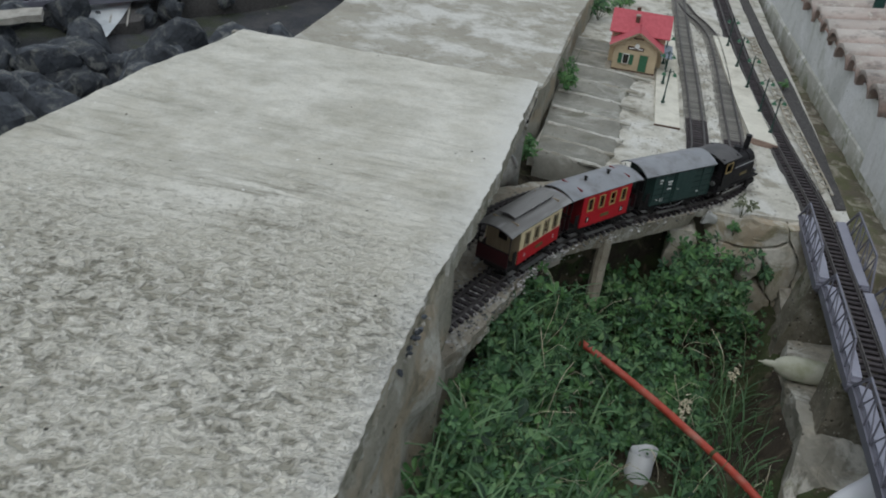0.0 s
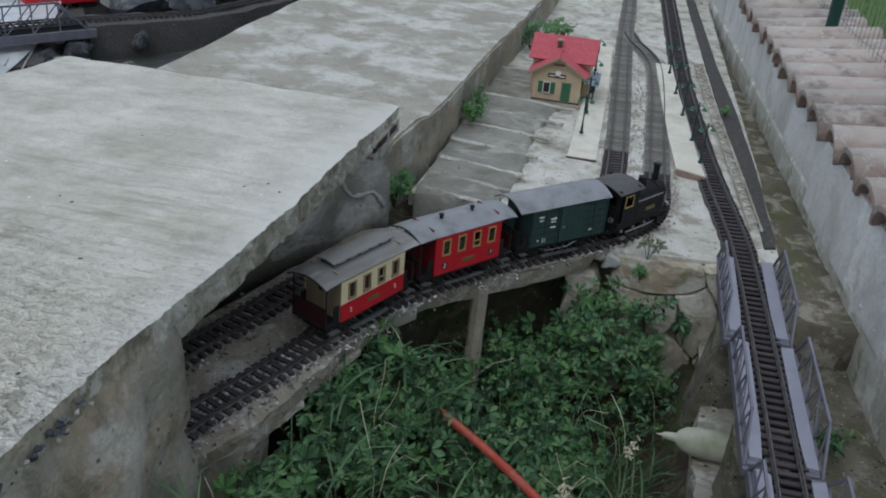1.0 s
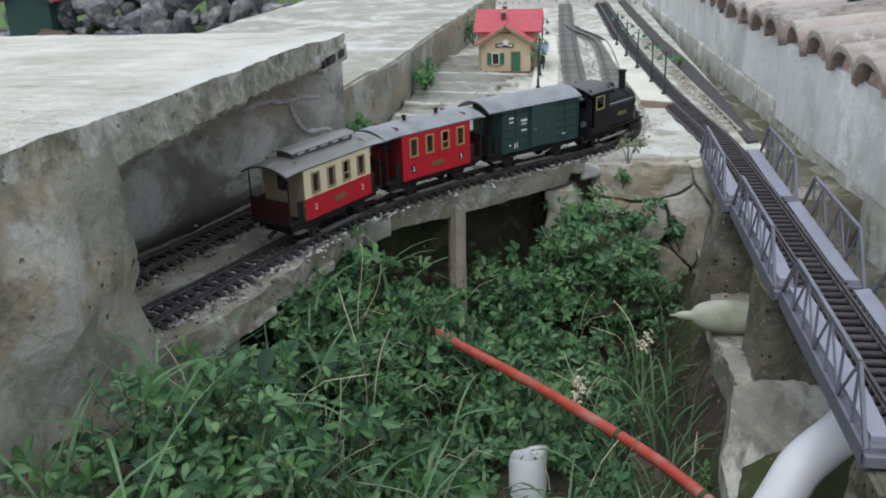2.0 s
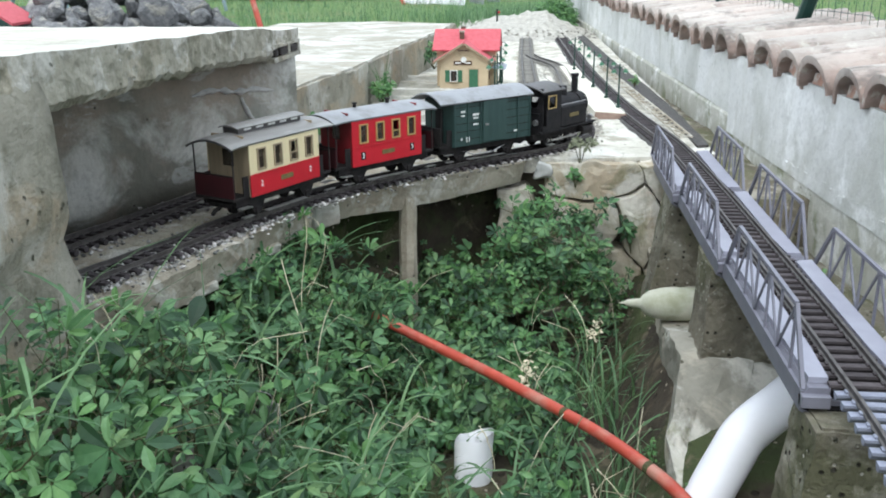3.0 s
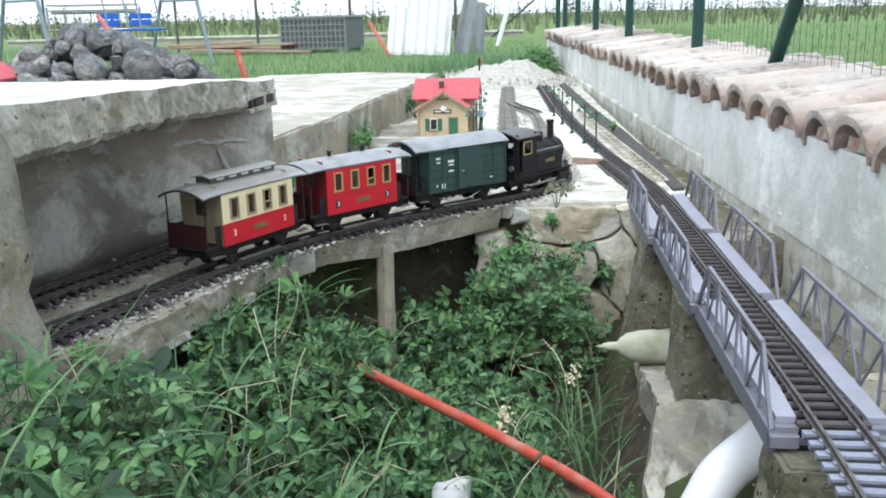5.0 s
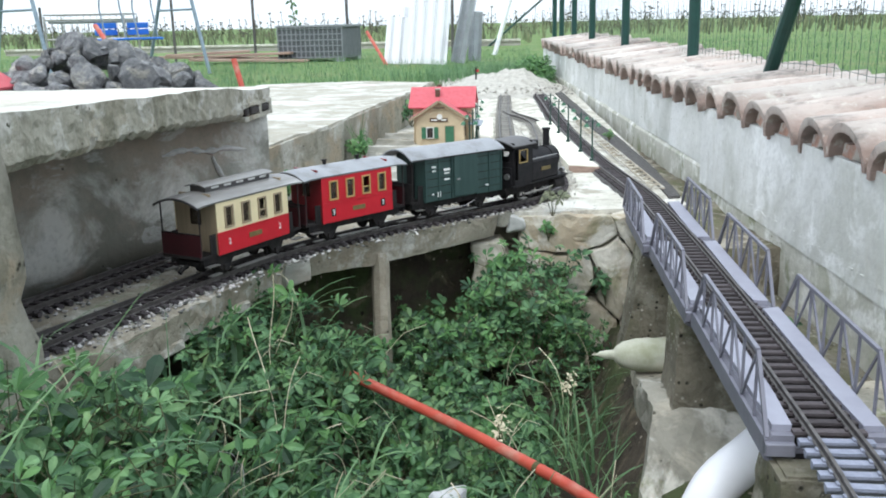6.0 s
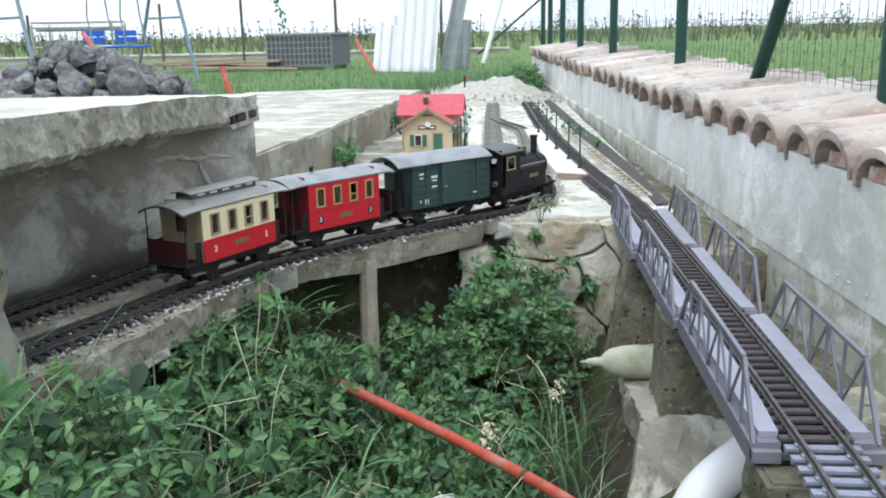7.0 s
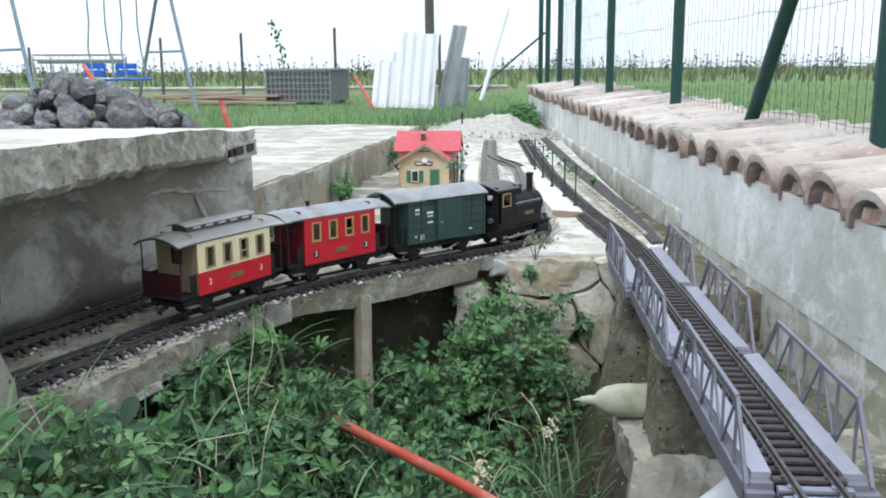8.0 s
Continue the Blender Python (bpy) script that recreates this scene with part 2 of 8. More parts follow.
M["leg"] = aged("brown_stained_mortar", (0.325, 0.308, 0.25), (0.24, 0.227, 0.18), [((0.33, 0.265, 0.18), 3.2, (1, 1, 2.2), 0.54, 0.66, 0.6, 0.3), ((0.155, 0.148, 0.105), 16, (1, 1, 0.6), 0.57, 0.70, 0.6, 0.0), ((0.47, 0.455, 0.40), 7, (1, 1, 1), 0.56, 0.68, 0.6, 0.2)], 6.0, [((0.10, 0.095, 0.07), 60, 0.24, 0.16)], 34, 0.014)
M["tunnel_wall"] = aged("grey_cement_render", (0.345, 0.345, 0.30), (0.24, 0.242, 0.208), [((0.33, 0.26, 0.20), 1.9, (1, 1, 1), 0.53, 0.67, 0.55, 0.3), ((0.18, 0.18, 0.148), 2.4, (1, 1, 1.3), 0.52, 0.66, 0.7, 0.3), ((0.56, 0.55, 0.50), 3.2, (1, 1, 1.6), 0.52, 0.66, 0.8, 0.7), ((0.52, 0.515, 0.48), 6, (1, 1, 2.4), 0.60, 0.69, 0.5, 1.0)], 5.0, [((0.12, 0.115, 0.095), 40, 0.13, 0.1)], 34, 0.006)
M["slab_low"] = aged("pale_cement_slab", (0.43, 0.41, 0.35), (0.34, 0.32, 0.265), [((0.37, 0.34, 0.27), 7, (1, 1, 1), 0.55, 0.72, 0.55, 0.2), ((0.30, 0.28, 0.22), 24, (0.9, 1.1, 1), 0.56, 0.70, 0.5, 0.2), ((0.68, 0.67, 0.62), 6, (1, 1, 1), 0.52, 0.68, 0.65, 0.2)], 4.0, [((0.18, 0.17, 0.13), 45, 0.18, 0.15)], 45, 0.011)
M["plateau"] = aged("whitish_mortar", (0.64, 0.615, 0.54), (0.50, 0.48, 0.41), [((0.31, 0.285, 0.225), 10, (1, 1, 1), 0.53, 0.66, 0.7, 0.5), ((0.70, 0.69, 0.64), 8, (1, 1, 1), 0.55, 0.68, 0.65, 0.5)], 9.0, [((0.2, 0.18, 0.14), 60, 0.24, 0.3)], 55, 0.010)
M["steps"] = aged("grey_ribbed_cement", (0.30, 0.29, 0.25), (0.22, 0.213, 0.183), [((0.50, 0.49, 0.44), 9, (0.5, 1, 1), 0.56, 0.70, 0.5, 0.8), ((0.17, 0.165, 0.12), 12, (0.5, 1, 1), 0.57, 0.70, 0.6, 0.6)], 9.0, [((0.14, 0.13, 0.1), 50, 0.2, 0.2)], 50, 0.008)
M["deck"] = aged("viaduct_cement", (0.45, 0.41, 0.33), (0.335, 0.30, 0.235), [((0.26, 0.22, 0.165), 7, (1, 1, 0.8), 0.54, 0.70, 0.6, 0.4), ((0.33, 0.265, 0.19), 3, (1, 1, 1), 0.55, 0.70, 0.45, 0.3), ((0.64, 0.625, 0.57), 12, (1, 1, 0.8), 0.56, 0.69, 0.65, 0.4)], 8.0, [((0.12, 0.11, 0.083), 70, 0.2, 0.15)], 50, 0.012)
M["rockface"] = aged("ochre_mortared_stone", (0.53, 0.485, 0.39), (0.42, 0.385, 0.30), [((0.36, 0.28, 0.185), 4, (1, 1, 1), 0.53, 0.68, 0.6, 0.6), ((0.20, 0.20, 0.115), 6, (1, 1, 0.8), 0.57, 0.70, 0.7, 0.8), ((0.66, 0.635, 0.57), 9, (1, 1, 1), 0.55, 0.68, 0.7, 0.8)], 7.0, [((0.14, 0.12, 0.085), 36, 0.2, 0.2)], 30, 0.010, 0.07)
M["crack"] = mat("dark_joint", (0.13, 0.112, 0.08), grain=30, bump=0.8)
M["pier"] = aged("mossy_concrete", (0.215, 0.195, 0.15), (0.135, 0.124, 0.094), [((0.10, 0.105, 0.05), 7, (1, 1, 0.7), 0.55, 0.68, 0.55, 0.4), ((0.32, 0.305, 0.25), 16, (1, 1, 1), 0.55, 0.68, 0.65, 0.2)], 18, [((0.46, 0.44, 0.38), 95, 0.28, 0.22), ((0.035, 0.032, 0.024), 80, 0.28, 0.25)], 70, 0.012)
M["wall"] = aged("whitewashed_render", (0.70, 0.70, 0.67), (0.59, 0.595, 0.565), [((0.41, 0.42, 0.38), 1.6, (1, 1, 1.0), 0.50, 0.70, 0.7, 0.6), ((0.37, 0.38, 0.31), 6, (1, 1, 0.7), 0.57, 0.72, 0.55, 0.4), ((0.80, 0.80, 0.79), 4, (1, 1, 1), 0.55, 0.67, 0.55, 0.6)], 3.0, [((0.3, 0.3, 0.25), 30, 0.16, 0.14)], 32, 0.005)
M["wall_foot"] = aged("damp_stained_render", (0.56, 0.55, 0.49), (0.44, 0.435, 0.37), [((0.33, 0.335, 0.235), 3, (1, 1, 0.7), 0.52, 0.70, 0.7, 0.5), ((0.19, 0.21, 0.11), 8, (1, 1, 0.6), 0.59, 0.72, 0.65, 0.3), ((0.80, 0.795, 0.765), 9, (1, 1, 1), 0.54, 0.67, 0.65, 0.5)], 4.0, [((0.2, 0.19, 0.13), 50, 0.2, 0.25)], 40, 0.006)
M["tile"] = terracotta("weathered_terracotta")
M["tile_end"] = mat("broken_terracotta", (0.42, 0.25, 0.19), (0.33, 0.19, 0.14), grain=50, stain=(0.45, 0.41, 0.36), stain_scale=18, stain_low=0.48, stain_high=0.6, bump=0.8, depth=0.006, rand=0.25, rough=0.95)
M["mortar"] = mat("cap_mortar", (0.38, 0.36, 0.32), grain=50, bump=0.7)
M["sleeper"] = mat("dark_brown_plastic_sleeper", (0.045, 0.038, 0.040), (0.075, 0.064, 0.066), grain=120, bump=0.3, bump_scale=300, depth=0.001, rough=0.8, rand=0.3, spec=0.3)
M["sleeper_grey"] = mat("grey_plastic_sleeper", (0.24, 0.255, 0.32), grain=120, bump=0.2, rough=0.6, rand=0.12)
M["rail"] = mat("tarnished_brass_rail", (0.085, 0.077, 0.073), (0.15, 0.138, 0.13), grain=60, bump=0.1, metal=0.6, rough=0.5)
M["ballast"] = mat("grey_gravel", (0.40, 0.39, 0.365), (0.26, 0.25, 0.235), grain=150, bump=0.3, island=0.8, rough=0.95)
M["ballast_dark"] = mat("dark_ballast_bed", (0.055, 0.052, 0.05), (0.10, 0.094, 0.09), grain=110, bump=0.9, bump_scale=220, depth=0.004, rough=0.97, stain=(0.16, 0.15, 0.135), stain_scale=30, stain_low=0.6, stain_high=0.72)
M["ballast_grey"] = mat("grey_ballast_bed", (0.33, 0.315, 0.28), (0.21, 0.20, 0.18), grain=90, bump=0.9, bump_scale=200, depth=0.004, rough=0.97, stain=(0.50, 0.48, 0.42), stain_scale=16, stain_low=0.52, stain_high=0.64)
M["tunnel_smear"] = mat("pale_cement_smear", (0.50, 0.50, 0.48), (0.36, 0.36, 0.34), grain=45, bump=0.4, rough=0.95)
M["wall_new"] = aged("bright_whitewashed_render", (0.74, 0.74, 0.72), (0.64, 0.64, 0.62), [((0.46, 0.465, 0.42), 2.2, (1, 1, 0.9), 0.52, 0.68, 0.65, 0.5), ((0.42, 0.41, 0.33), 11, (1, 1, 0.3), 0.58, 0.74, 0.4, 0.3), ((0.86, 0.86, 0.85), 5, (1, 1, 1), 0.54, 0.66, 0.6, 0.5)], 3.0, [((0.32, 0.31, 0.25), 45, 0.18, 0.14), ((0.2, 0.19, 0.15), 17, 0.08, 0.1)], 30, 0.005)
M["landscape"] = aged("dark_model_landscape", (0.05, 0.052, 0.058), (0.08, 0.078, 0.078), [((0.05, 0.06, 0.03), 3, (1, 1, 1), 0.54, 0.68, 0.6, 0.5)], 6, [((0.2, 0.19, 0.17), 20, 0.2, 0.1)], 25, 0.02)
M["rock_dark"] = aged("dark_blue_boulder", (0.105, 0.115, 0.13), (0.058, 0.064, 0.074), [((0.27, 0.275, 0.255), 2.2, (1, 1, 1), 0.56, 0.68, 0.65, 0.4)], 3, [((0.05, 0.05, 0.05), 12, 0.2, 0.2)], 12, 0.03, 0.35)
M["ledge"] = aged("grey_cement_ledge", (0.31, 0.295, 0.25), (0.215, 0.205, 0.17), [((0.52, 0.47, 0.38), 5, (1, 1, 1), 0.54, 0.66, 0.6, 0.5), ((0.14, 0.155, 0.06), 5, (1, 1, 0.8), 0.66, 0.75, 0.6, 0.4), ((0.64, 0.62, 0.56), 9, (1, 1, 1), 0.57, 0.69, 0.6, 0.4)], 7, [((0.13, 0.12, 0.09), 40, 0.2, 0.2)], 32, 0.010)
M["bush_leaf"] = mat("bush_leaf", (0.085, 0.20, 0.06), (0.06, 0.15, 0.045), grain=30, bump=0.1, island=0.5, rough=0.55, trans=0.2)
M["leaf_dusty"] = mat("dusty_leaf", (0.20, 0.22, 0.14), (0.15, 0.165, 0.10), grain=40, bump=0.1, island=0.3, rough=0.7, trans=0.2)
M["maroon"] = mat("maroon_paint", (0.045, 0.008, 0.011), (0.03, 0.007, 0.009), grain=20, bump=0.05, rough=0.45)
M["roof_cream"] = mat("weathered_brown_grey_roof", (0.22, 0.215, 0.205), (0.15, 0.143, 0.133), grain=13, stretch=(0.4, 2.5, 1), stain=(0.34, 0.335, 0.325), stain_scale=9, stain_low=0.5, stain_high=0.64, bump=0.08, rough=0.45)
M["sleeper_dusty"] = mat("dusty_grey_brown_sleeper", (0.25, 0.24, 0.215), (0.17, 0.162, 0.145), grain=120, bump=0.3, rough=0.9, rand=0.25)
M["bridge"] = mat("lavender_grey_plastic", (0.17, 0.168, 0.20), (0.14, 0.138, 0.168), grain=30, bump=0.05, rough=0.5, stain=(0.20, 0.198, 0.235), stain_scale=12)
M["bridge_pale"] = mat("pale_grey_plate", (0.29, 0.29, 0.345), (0.25, 0.25, 0.30), grain=20, bump=0.05, rough=0.45)
# near-black, painting the shade below the bridge's open gaps; also the small bridge's deck
M["bridge_dark"] = mat("bridge_gap_shade_and_deck", (0.014, 0.013, 0.014), grain=80, bump=0.2, rough=0.9, spec=0.1)
M["black"] = mat("matt_black_enamel", (0.009, 0.009, 0.010), (0.020, 0.018, 0.019), grain=50, bump=0.08, rough=0.6, spec=0.18)
M["black_frame"] = mat("sooty_black_metal", (0.012, 0.0115, 0.0115), (0.028, 0.024, 0.023), grain=90, bump=0.2, rough=0.8, spec=0.2)
M["red"] = mat("bright_red_paint", (0.50, 0.016, 0.028), (0.44, 0.013, 0.024), grain=18, bump=0.05, rough=0.38)
M["dark_red"] = mat("dark_red_paint", (0.20, 0.015, 0.02), grain=20, bump=0.05, rough=0.5)
M["cream"] = mat("cream_paint", (0.74, 0.64, 0.40), (0.68, 0.58, 0.355), grain=18, bump=0.05, rough=0.45)
M["green_van"] = mat("dark_green_boarding", (0.024, 0.050, 0.046), (0.034, 0.066, 0.058), grain=25, stretch=(6, 6, 0.6), bump=0.15, rough=0.5)
M["roof_grey"] = mat("grey_coach_roof", (0.27, 0.278, 0.29), (0.215, 0.222, 0.235), grain=15, stain=(0.15, 0.145, 0.14), stain_scale=14, stain_low=0.52, stain_high=0.68, bump=0.08, rough=0.45)
M["roof_dark"] = mat("dark_grey_roof", (0.05, 0.047, 0.047), (0.085, 0.08, 0.078), grain=20, bump=0.08, rough=0.5)
M["tan"] = mat("tan_end_boarding", (0.33, 0.26, 0.17), grain=14, stretch=(6, 6, 0.5), bump=0.1, rough=0.6)
M["gold"] = mat("brass_window_frame", (0.55, 0.40, 0.16), grain=60, bump=0.05, metal=0.3, rough=0.45)
M["white_paint"] = mat("white_lettering", (0.75, 0.75, 0.72), grain=80, grain_amt=0.1, bump=0)
M["steel"] = mat("bright_steel", (0.45, 0.44, 0.43), grain=60, bump=0.05, metal=0.8, rough=0.35)
M["dark_inside"] = mat("dark_interior", (0.03, 0.025, 0.022), grain=30, bump=0)
M["plate_green"] = mat("olive_nameplate", (0.17, 0.13, 0.05), grain=60, bump=0.05, rough=0.5)
M["house_wall"] = mat("cream_house_plaster", (0.56, 0.45, 0.30), (0.49, 0.39, 0.255), grain=30, bump=0.15, rough=0.8)
M["house_roof"] = mat("red_tiled_roof", (0.50, 0.10, 0.12), (0.42, 0.075, 0.09), grain=60, bump=0.3, bump_scale=140, depth=0.002, rough=0.7)
M["house_green"] = mat("green_shutter_paint", (0.05, 0.16, 0.085), grain=60, bump=0.05, rough=0.5)
M["house_brown"] = mat("brown_trim", (0.10, 0.055, 0.035), grain=60, bump=0.1, rough=0.6)
M["house_base"] = mat("grey_house_base", (0.36, 0.33, 0.27), grain=60, bump=0.2)
M["slate"] = mat("blue_grey_sheet", (0.26, 0.30, 0.36), grain=40, bump=0.1, rough=0.5)
M["platform"] = mat("pale_platform_board", (0.70, 0.67, 0.57), (0.60, 0.57, 0.48), grain=20, stain=(0.45, 0.42, 0.34), stain_scale=8, bump=0.3)
M["lamp_green"] = mat("dark_green_lamp_metal", (0.022, 0.06, 0.045), grain=60, bump=0.05, rough=0.45)
M["pipe_orange"] = mat("orange_red_conduit", (0.45, 0.075, 0.045), (0.37, 0.058, 0.038), grain=30, stain=(0.42, 0.20, 0.15), stain_scale=11, stain_low=0.5, bump=0.1, rough=0.5)
M["pipe_white"] = mat("white_plastic_pipe", (0.80, 0.80, 0.83), (0.73, 0.73, 0.76), grain=10, stain=(0.5, 0.48, 0.42), stain_scale=8, stain_low=0.62, stain_high=0.78, bump=0.05, rough=0.4)
M["pipe_torn"] = mat("clean_white_torn_pipe", (0.86, 0.86, 0.88), (0.80, 0.80, 0.83), grain=10, bump=0.1, rough=0.45)
M["shard"] = mat("dusty_pale_plastic", (0.50, 0.50, 0.41), (0.42, 0.42, 0.335), grain=16, stain=(0.30, 0.31, 0.215), stain_scale=14, stain_low=0.5, stain_high=0.68, bump=0.4, rough=0.85, spec=0.2)
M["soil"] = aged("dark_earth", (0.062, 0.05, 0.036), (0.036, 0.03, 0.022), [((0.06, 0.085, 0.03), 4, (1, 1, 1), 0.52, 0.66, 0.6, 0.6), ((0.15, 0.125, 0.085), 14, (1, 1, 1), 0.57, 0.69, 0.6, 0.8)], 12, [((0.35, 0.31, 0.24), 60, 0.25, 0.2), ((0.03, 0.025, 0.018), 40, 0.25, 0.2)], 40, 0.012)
M["gutter_earth"] = aged("ochre_crumbly_earth", (0.20, 0.175, 0.13), (0.13, 0.115, 0.085), [((0.12, 0.13, 0.06), 6, (1, 1, 1), 0.53, 0.66, 0.6, 0.5), ((0.44, 0.41, 0.34), 14, (1, 1, 1), 0.55, 0.67, 0.6, 0.5)], 9, [((0.08, 0.07, 0.05), 50, 0.2, 0.2)], 40, 0.012)
M["ground"] = mat("meadow_ground", (0.13, 0.21, 0.06), (0.10, 0.165, 0.045), grain=14, stain=(0.19, 0.20, 0.09), stain_scale=0.8, bump=0.9, bump_scale=30, depth=0.03, rough=1.0)
M["leaf"] = mat("bramble_leaf", (0.086, 0.196, 0.083), (0.058, 0.140, 0.062), grain=60, stain=(0.10, 0.185, 0.072), stain_scale=9, stain_low=0.48, stain_high=0.66, bump=0.3, bump_scale=150, depth=0.001, island=0.75, rough=0.56, trans=0.22, spec=0.38)
M["leaf_bright"] = mat("young_leaf", (0.10, 0.225, 0.072), (0.075, 0.18, 0.056), grain=60, bump=0.1, island=0.4, rough=0.55, trans=0.25, spec=0.4)
M["grass"] = mat("grass_blade", (0.14, 0.255, 0.12), (0.11, 0.205, 0.095), grain=30, bump=0, island=0.45, rough=0.55, trans=0.3, spec=0.4)
M["dry"] = mat("dry_stalk", (0.62, 0.57, 0.42), (0.48, 0.43, 0.29), grain=40, bump=0.1, island=0.3, rough=0.8)
M["stem"] = mat("green_brown_stem", (0.075, 0.075, 0.03), grain=40, bump=0.1, rough=0.8)
M["rock"] = aged("grey_blue_rock", (0.26, 0.26, 0.26), (0.15, 0.153, 0.16), [((0.42, 0.40, 0.345), 1.3, (1, 1, 1), 0.55, 0.68, 0.75, 0.3), ((0.11, 0.112, 0.118), 3, (1, 1, 1), 0.57, 0.70, 0.6, 0.4)], 4, [((0.08, 0.08, 0.08), 9, 0.2, 0.2)], 9, 0.03, 0.3)
M["rubble"] = mat("pale_rubble", (0.48, 0.46, 0.41), (0.34, 0.32, 0.28), grain=26, bump=0.9, bump_scale=40, depth=0.02, rand=0.15, rough=0.97)
M["river"] = mat("white_painted_river", (0.52, 0.55, 0.56), (0.62, 0.64, 0.64), grain=9, stain=(0.25, 0.28, 0.31), stain_scale=3, bump=0.3, rough=0.35)
M["fence_green"] = mat("green_fence_post", (0.012, 0.055, 0.045), grain=40, bump=0.05, rough=0.45)
M["wire"] = mat("green_fence_wire", (0.05, 0.085, 0.075), grain=40, bump=0, rough=0.5, metal=0.2)
M["sheet"] = mat("white_corrugated_sheet", (0.74, 0.74, 0.77), (0.70, 0.70, 0.73), grain=3, stain=(0.52, 0.51, 0.55), stain_scale=2.5, stretch=(3, 3, 0.4), stain_low=0.56, stain_high=0.72, bump=0.05, rough=0.4)
M["sheet_grey"] = mat("grey_metal_sheet", (0.34, 0.36, 0.38), grain=6, bump=0.05, metal=0.3, rough=0.45)
M["crate"] = mat("grey_plastic_crate", (0.25, 0.262, 0.275), (0.20, 0.212, 0.225), grain=10, bump=0.05, rough=0.55)
# crate walls between the ribs: plastic darkened to paint the shade of the recesses
M["crate_shaded"] = mat("shaded_plastic_web", (0.10, 0.108, 0.115), grain=10, bump=0.05, rough=0.6)
M["steel_tube"] = mat("blue_grey_painted_tube", (0.22, 0.28, 0.33), grain=30, bump=0.05, metal=0.3, rough=0.45)
M["blue_seat"] = mat("blue_plastic_seat", (0.02, 0.11, 0.48), (0.03, 0.15, 0.52), grain=9, bump=0.05, rough=0.45)
M["plank"] = mat("weathered_plank", (0.33, 0.24, 0.19), (0.22, 0.15, 0.12), grain=12, stretch=(0.3, 4, 4), bump=0.4, rand=0.25)
M["pole"] = mat("grey_wood_pole", (0.10, 0.095, 0.09), grain=12, stretch=(6, 6, 0.5), bump=0.4)
M["farwall"] = mat("low_garden_wall", (0.42, 0.40, 0.35), (0.33, 0.31, 0.27), grain=6, bump=0.5, bump_scale=20)
M["flower"] = mat("dried_sunflower", (0.045, 0.045, 0.03), (0.08, 0.08, 0.045), grain=20, bump=0, island=0.4)
M["field"] = mat("far_field_plants", (0.12, 0.14, 0.07), (0.08, 0.105, 0.05), grain=6, bump=0, island=0.5)


def glass(name):
    m = bpy.data.materials.new(name)
    m.use_nodes = True
    b = m.node_tree.nodes["Principled BSDF"]
    b.inputs["Base Color"].default_value = (0.07, 0.052, 0.038, 1)
    b.inputs["Roughness"].default_value = 0.08
    b.inputs["Alpha"].default_value = 0.55
    return m


M["glass"] = glass("window_glass")


# ---------- mesh helpers ----------
def part(name, bm, material, parent=None, label="", smooth=False):
    """One mesh object of its own, under a thing or under a part."""
    me = bpy.data.meshes.new(name)
    if isinstance(bm, bpy.types.Mesh):
        me = bm
    else:
        bmesh.ops.recalc_face_normals(bm, faces=bm.faces[:])
        bm.to_mesh(me)
        bm.free()
        me.materials.append(M[material])
        if smooth:
            me.polygons.foreach_set("use_smooth", [True] * len(me.polygons))
    ob = new(name, me)
    if parent is not None:
        ob.parent = parent
    if label:
        ob["label"] = label
    return ob


def data_part(name, verts, faces, material, parent=None, label="", smooth=False):
    me = bpy.data.meshes.new(name)
    me.from_pydata([tuple(v) for v in verts], [], faces)
    me.materials.append(M[material])
    if smooth:
        me.polygons.foreach_set("use_smooth", [True] * len(me.polygons))
    me.update()
    ob = new(name, me)
    if parent is not None:
        ob.parent = parent
    if label:
        ob["label"] = label
    return ob


def thing(name, m, label, category, group=""):
    """An Empty at the base of a thing made of parts."""
    ob = new(name)
    ob.empty_display_size = 0.02
    ob.matrix_basis = m
    return tagged(ob, label, category, group)


def box(bm, x0, x1, y0, y1, z0, z1, bevel=0.0, m=None):
    r = bmesh.ops.create_cube(bm, size=1)
    vs = r["verts"]
    bmesh.ops.scale(bm, vec=(x1 - x0, y1 - y0, z1 - z0), verts=vs)
    bmesh.ops.translate(bm, vec=((x0 + x1) / 2, (y0 + y1) / 2, (z0 + z1) / 2), verts=vs)
    if bevel:
        es = list({e for v in vs for e in v.link_edges})
        bmesh.ops.bevel(bm, geom=es, offset=bevel, segments=1, affect="EDGES")
        return bm
    if m is not None:
        bmesh.ops.transform(bm, matrix=m, verts=vs)
    return bm


def bbox(*a, bevel=0.0, m=None):
    bm = bmesh.new()
    box(bm, *a, bevel=bevel)
    if m is not None:
        bmesh.ops.transform(bm, matrix=m, verts=bm.verts[:])
    return bm


def tube(bm, points, radius, sides=8, cap=True, scale_end=1.0):
    """A round bar along points."""
    pts = [Vector(p) for p in points]
    rings = []
    for i, p in enumerate(pts):
        d = (pts[min(i + 1, len(pts) - 1)] - pts[max(i - 1, 0)]).normalized()
        a = d.orthogonal().normalized() if i == 0 else (rings[-1][1] - d * rings[-1][1].dot(d)).normalized()
        b = d.cross(a)
        k = radius * (1 + (scale_end - 1) * i / max(1, len(pts) - 1))
        rings.append(([bm.verts.new(p + (a * math.cos(t) + b * math.sin(t)) * k) for t in [2 * math.pi * j / sides for j in range(sides)]], a))
    for (r0, _), (r1, _) in zip(rings, rings[1:]):
        for j in range(sides):
            bm.faces.new((r0[j], r0[(j + 1) % sides], r1[(j + 1) % sides], r1[j]))
    if cap:
        bm.faces.new(rings[0][0][::-1])
        bm.faces.new(rings[-1][0])
    return bm


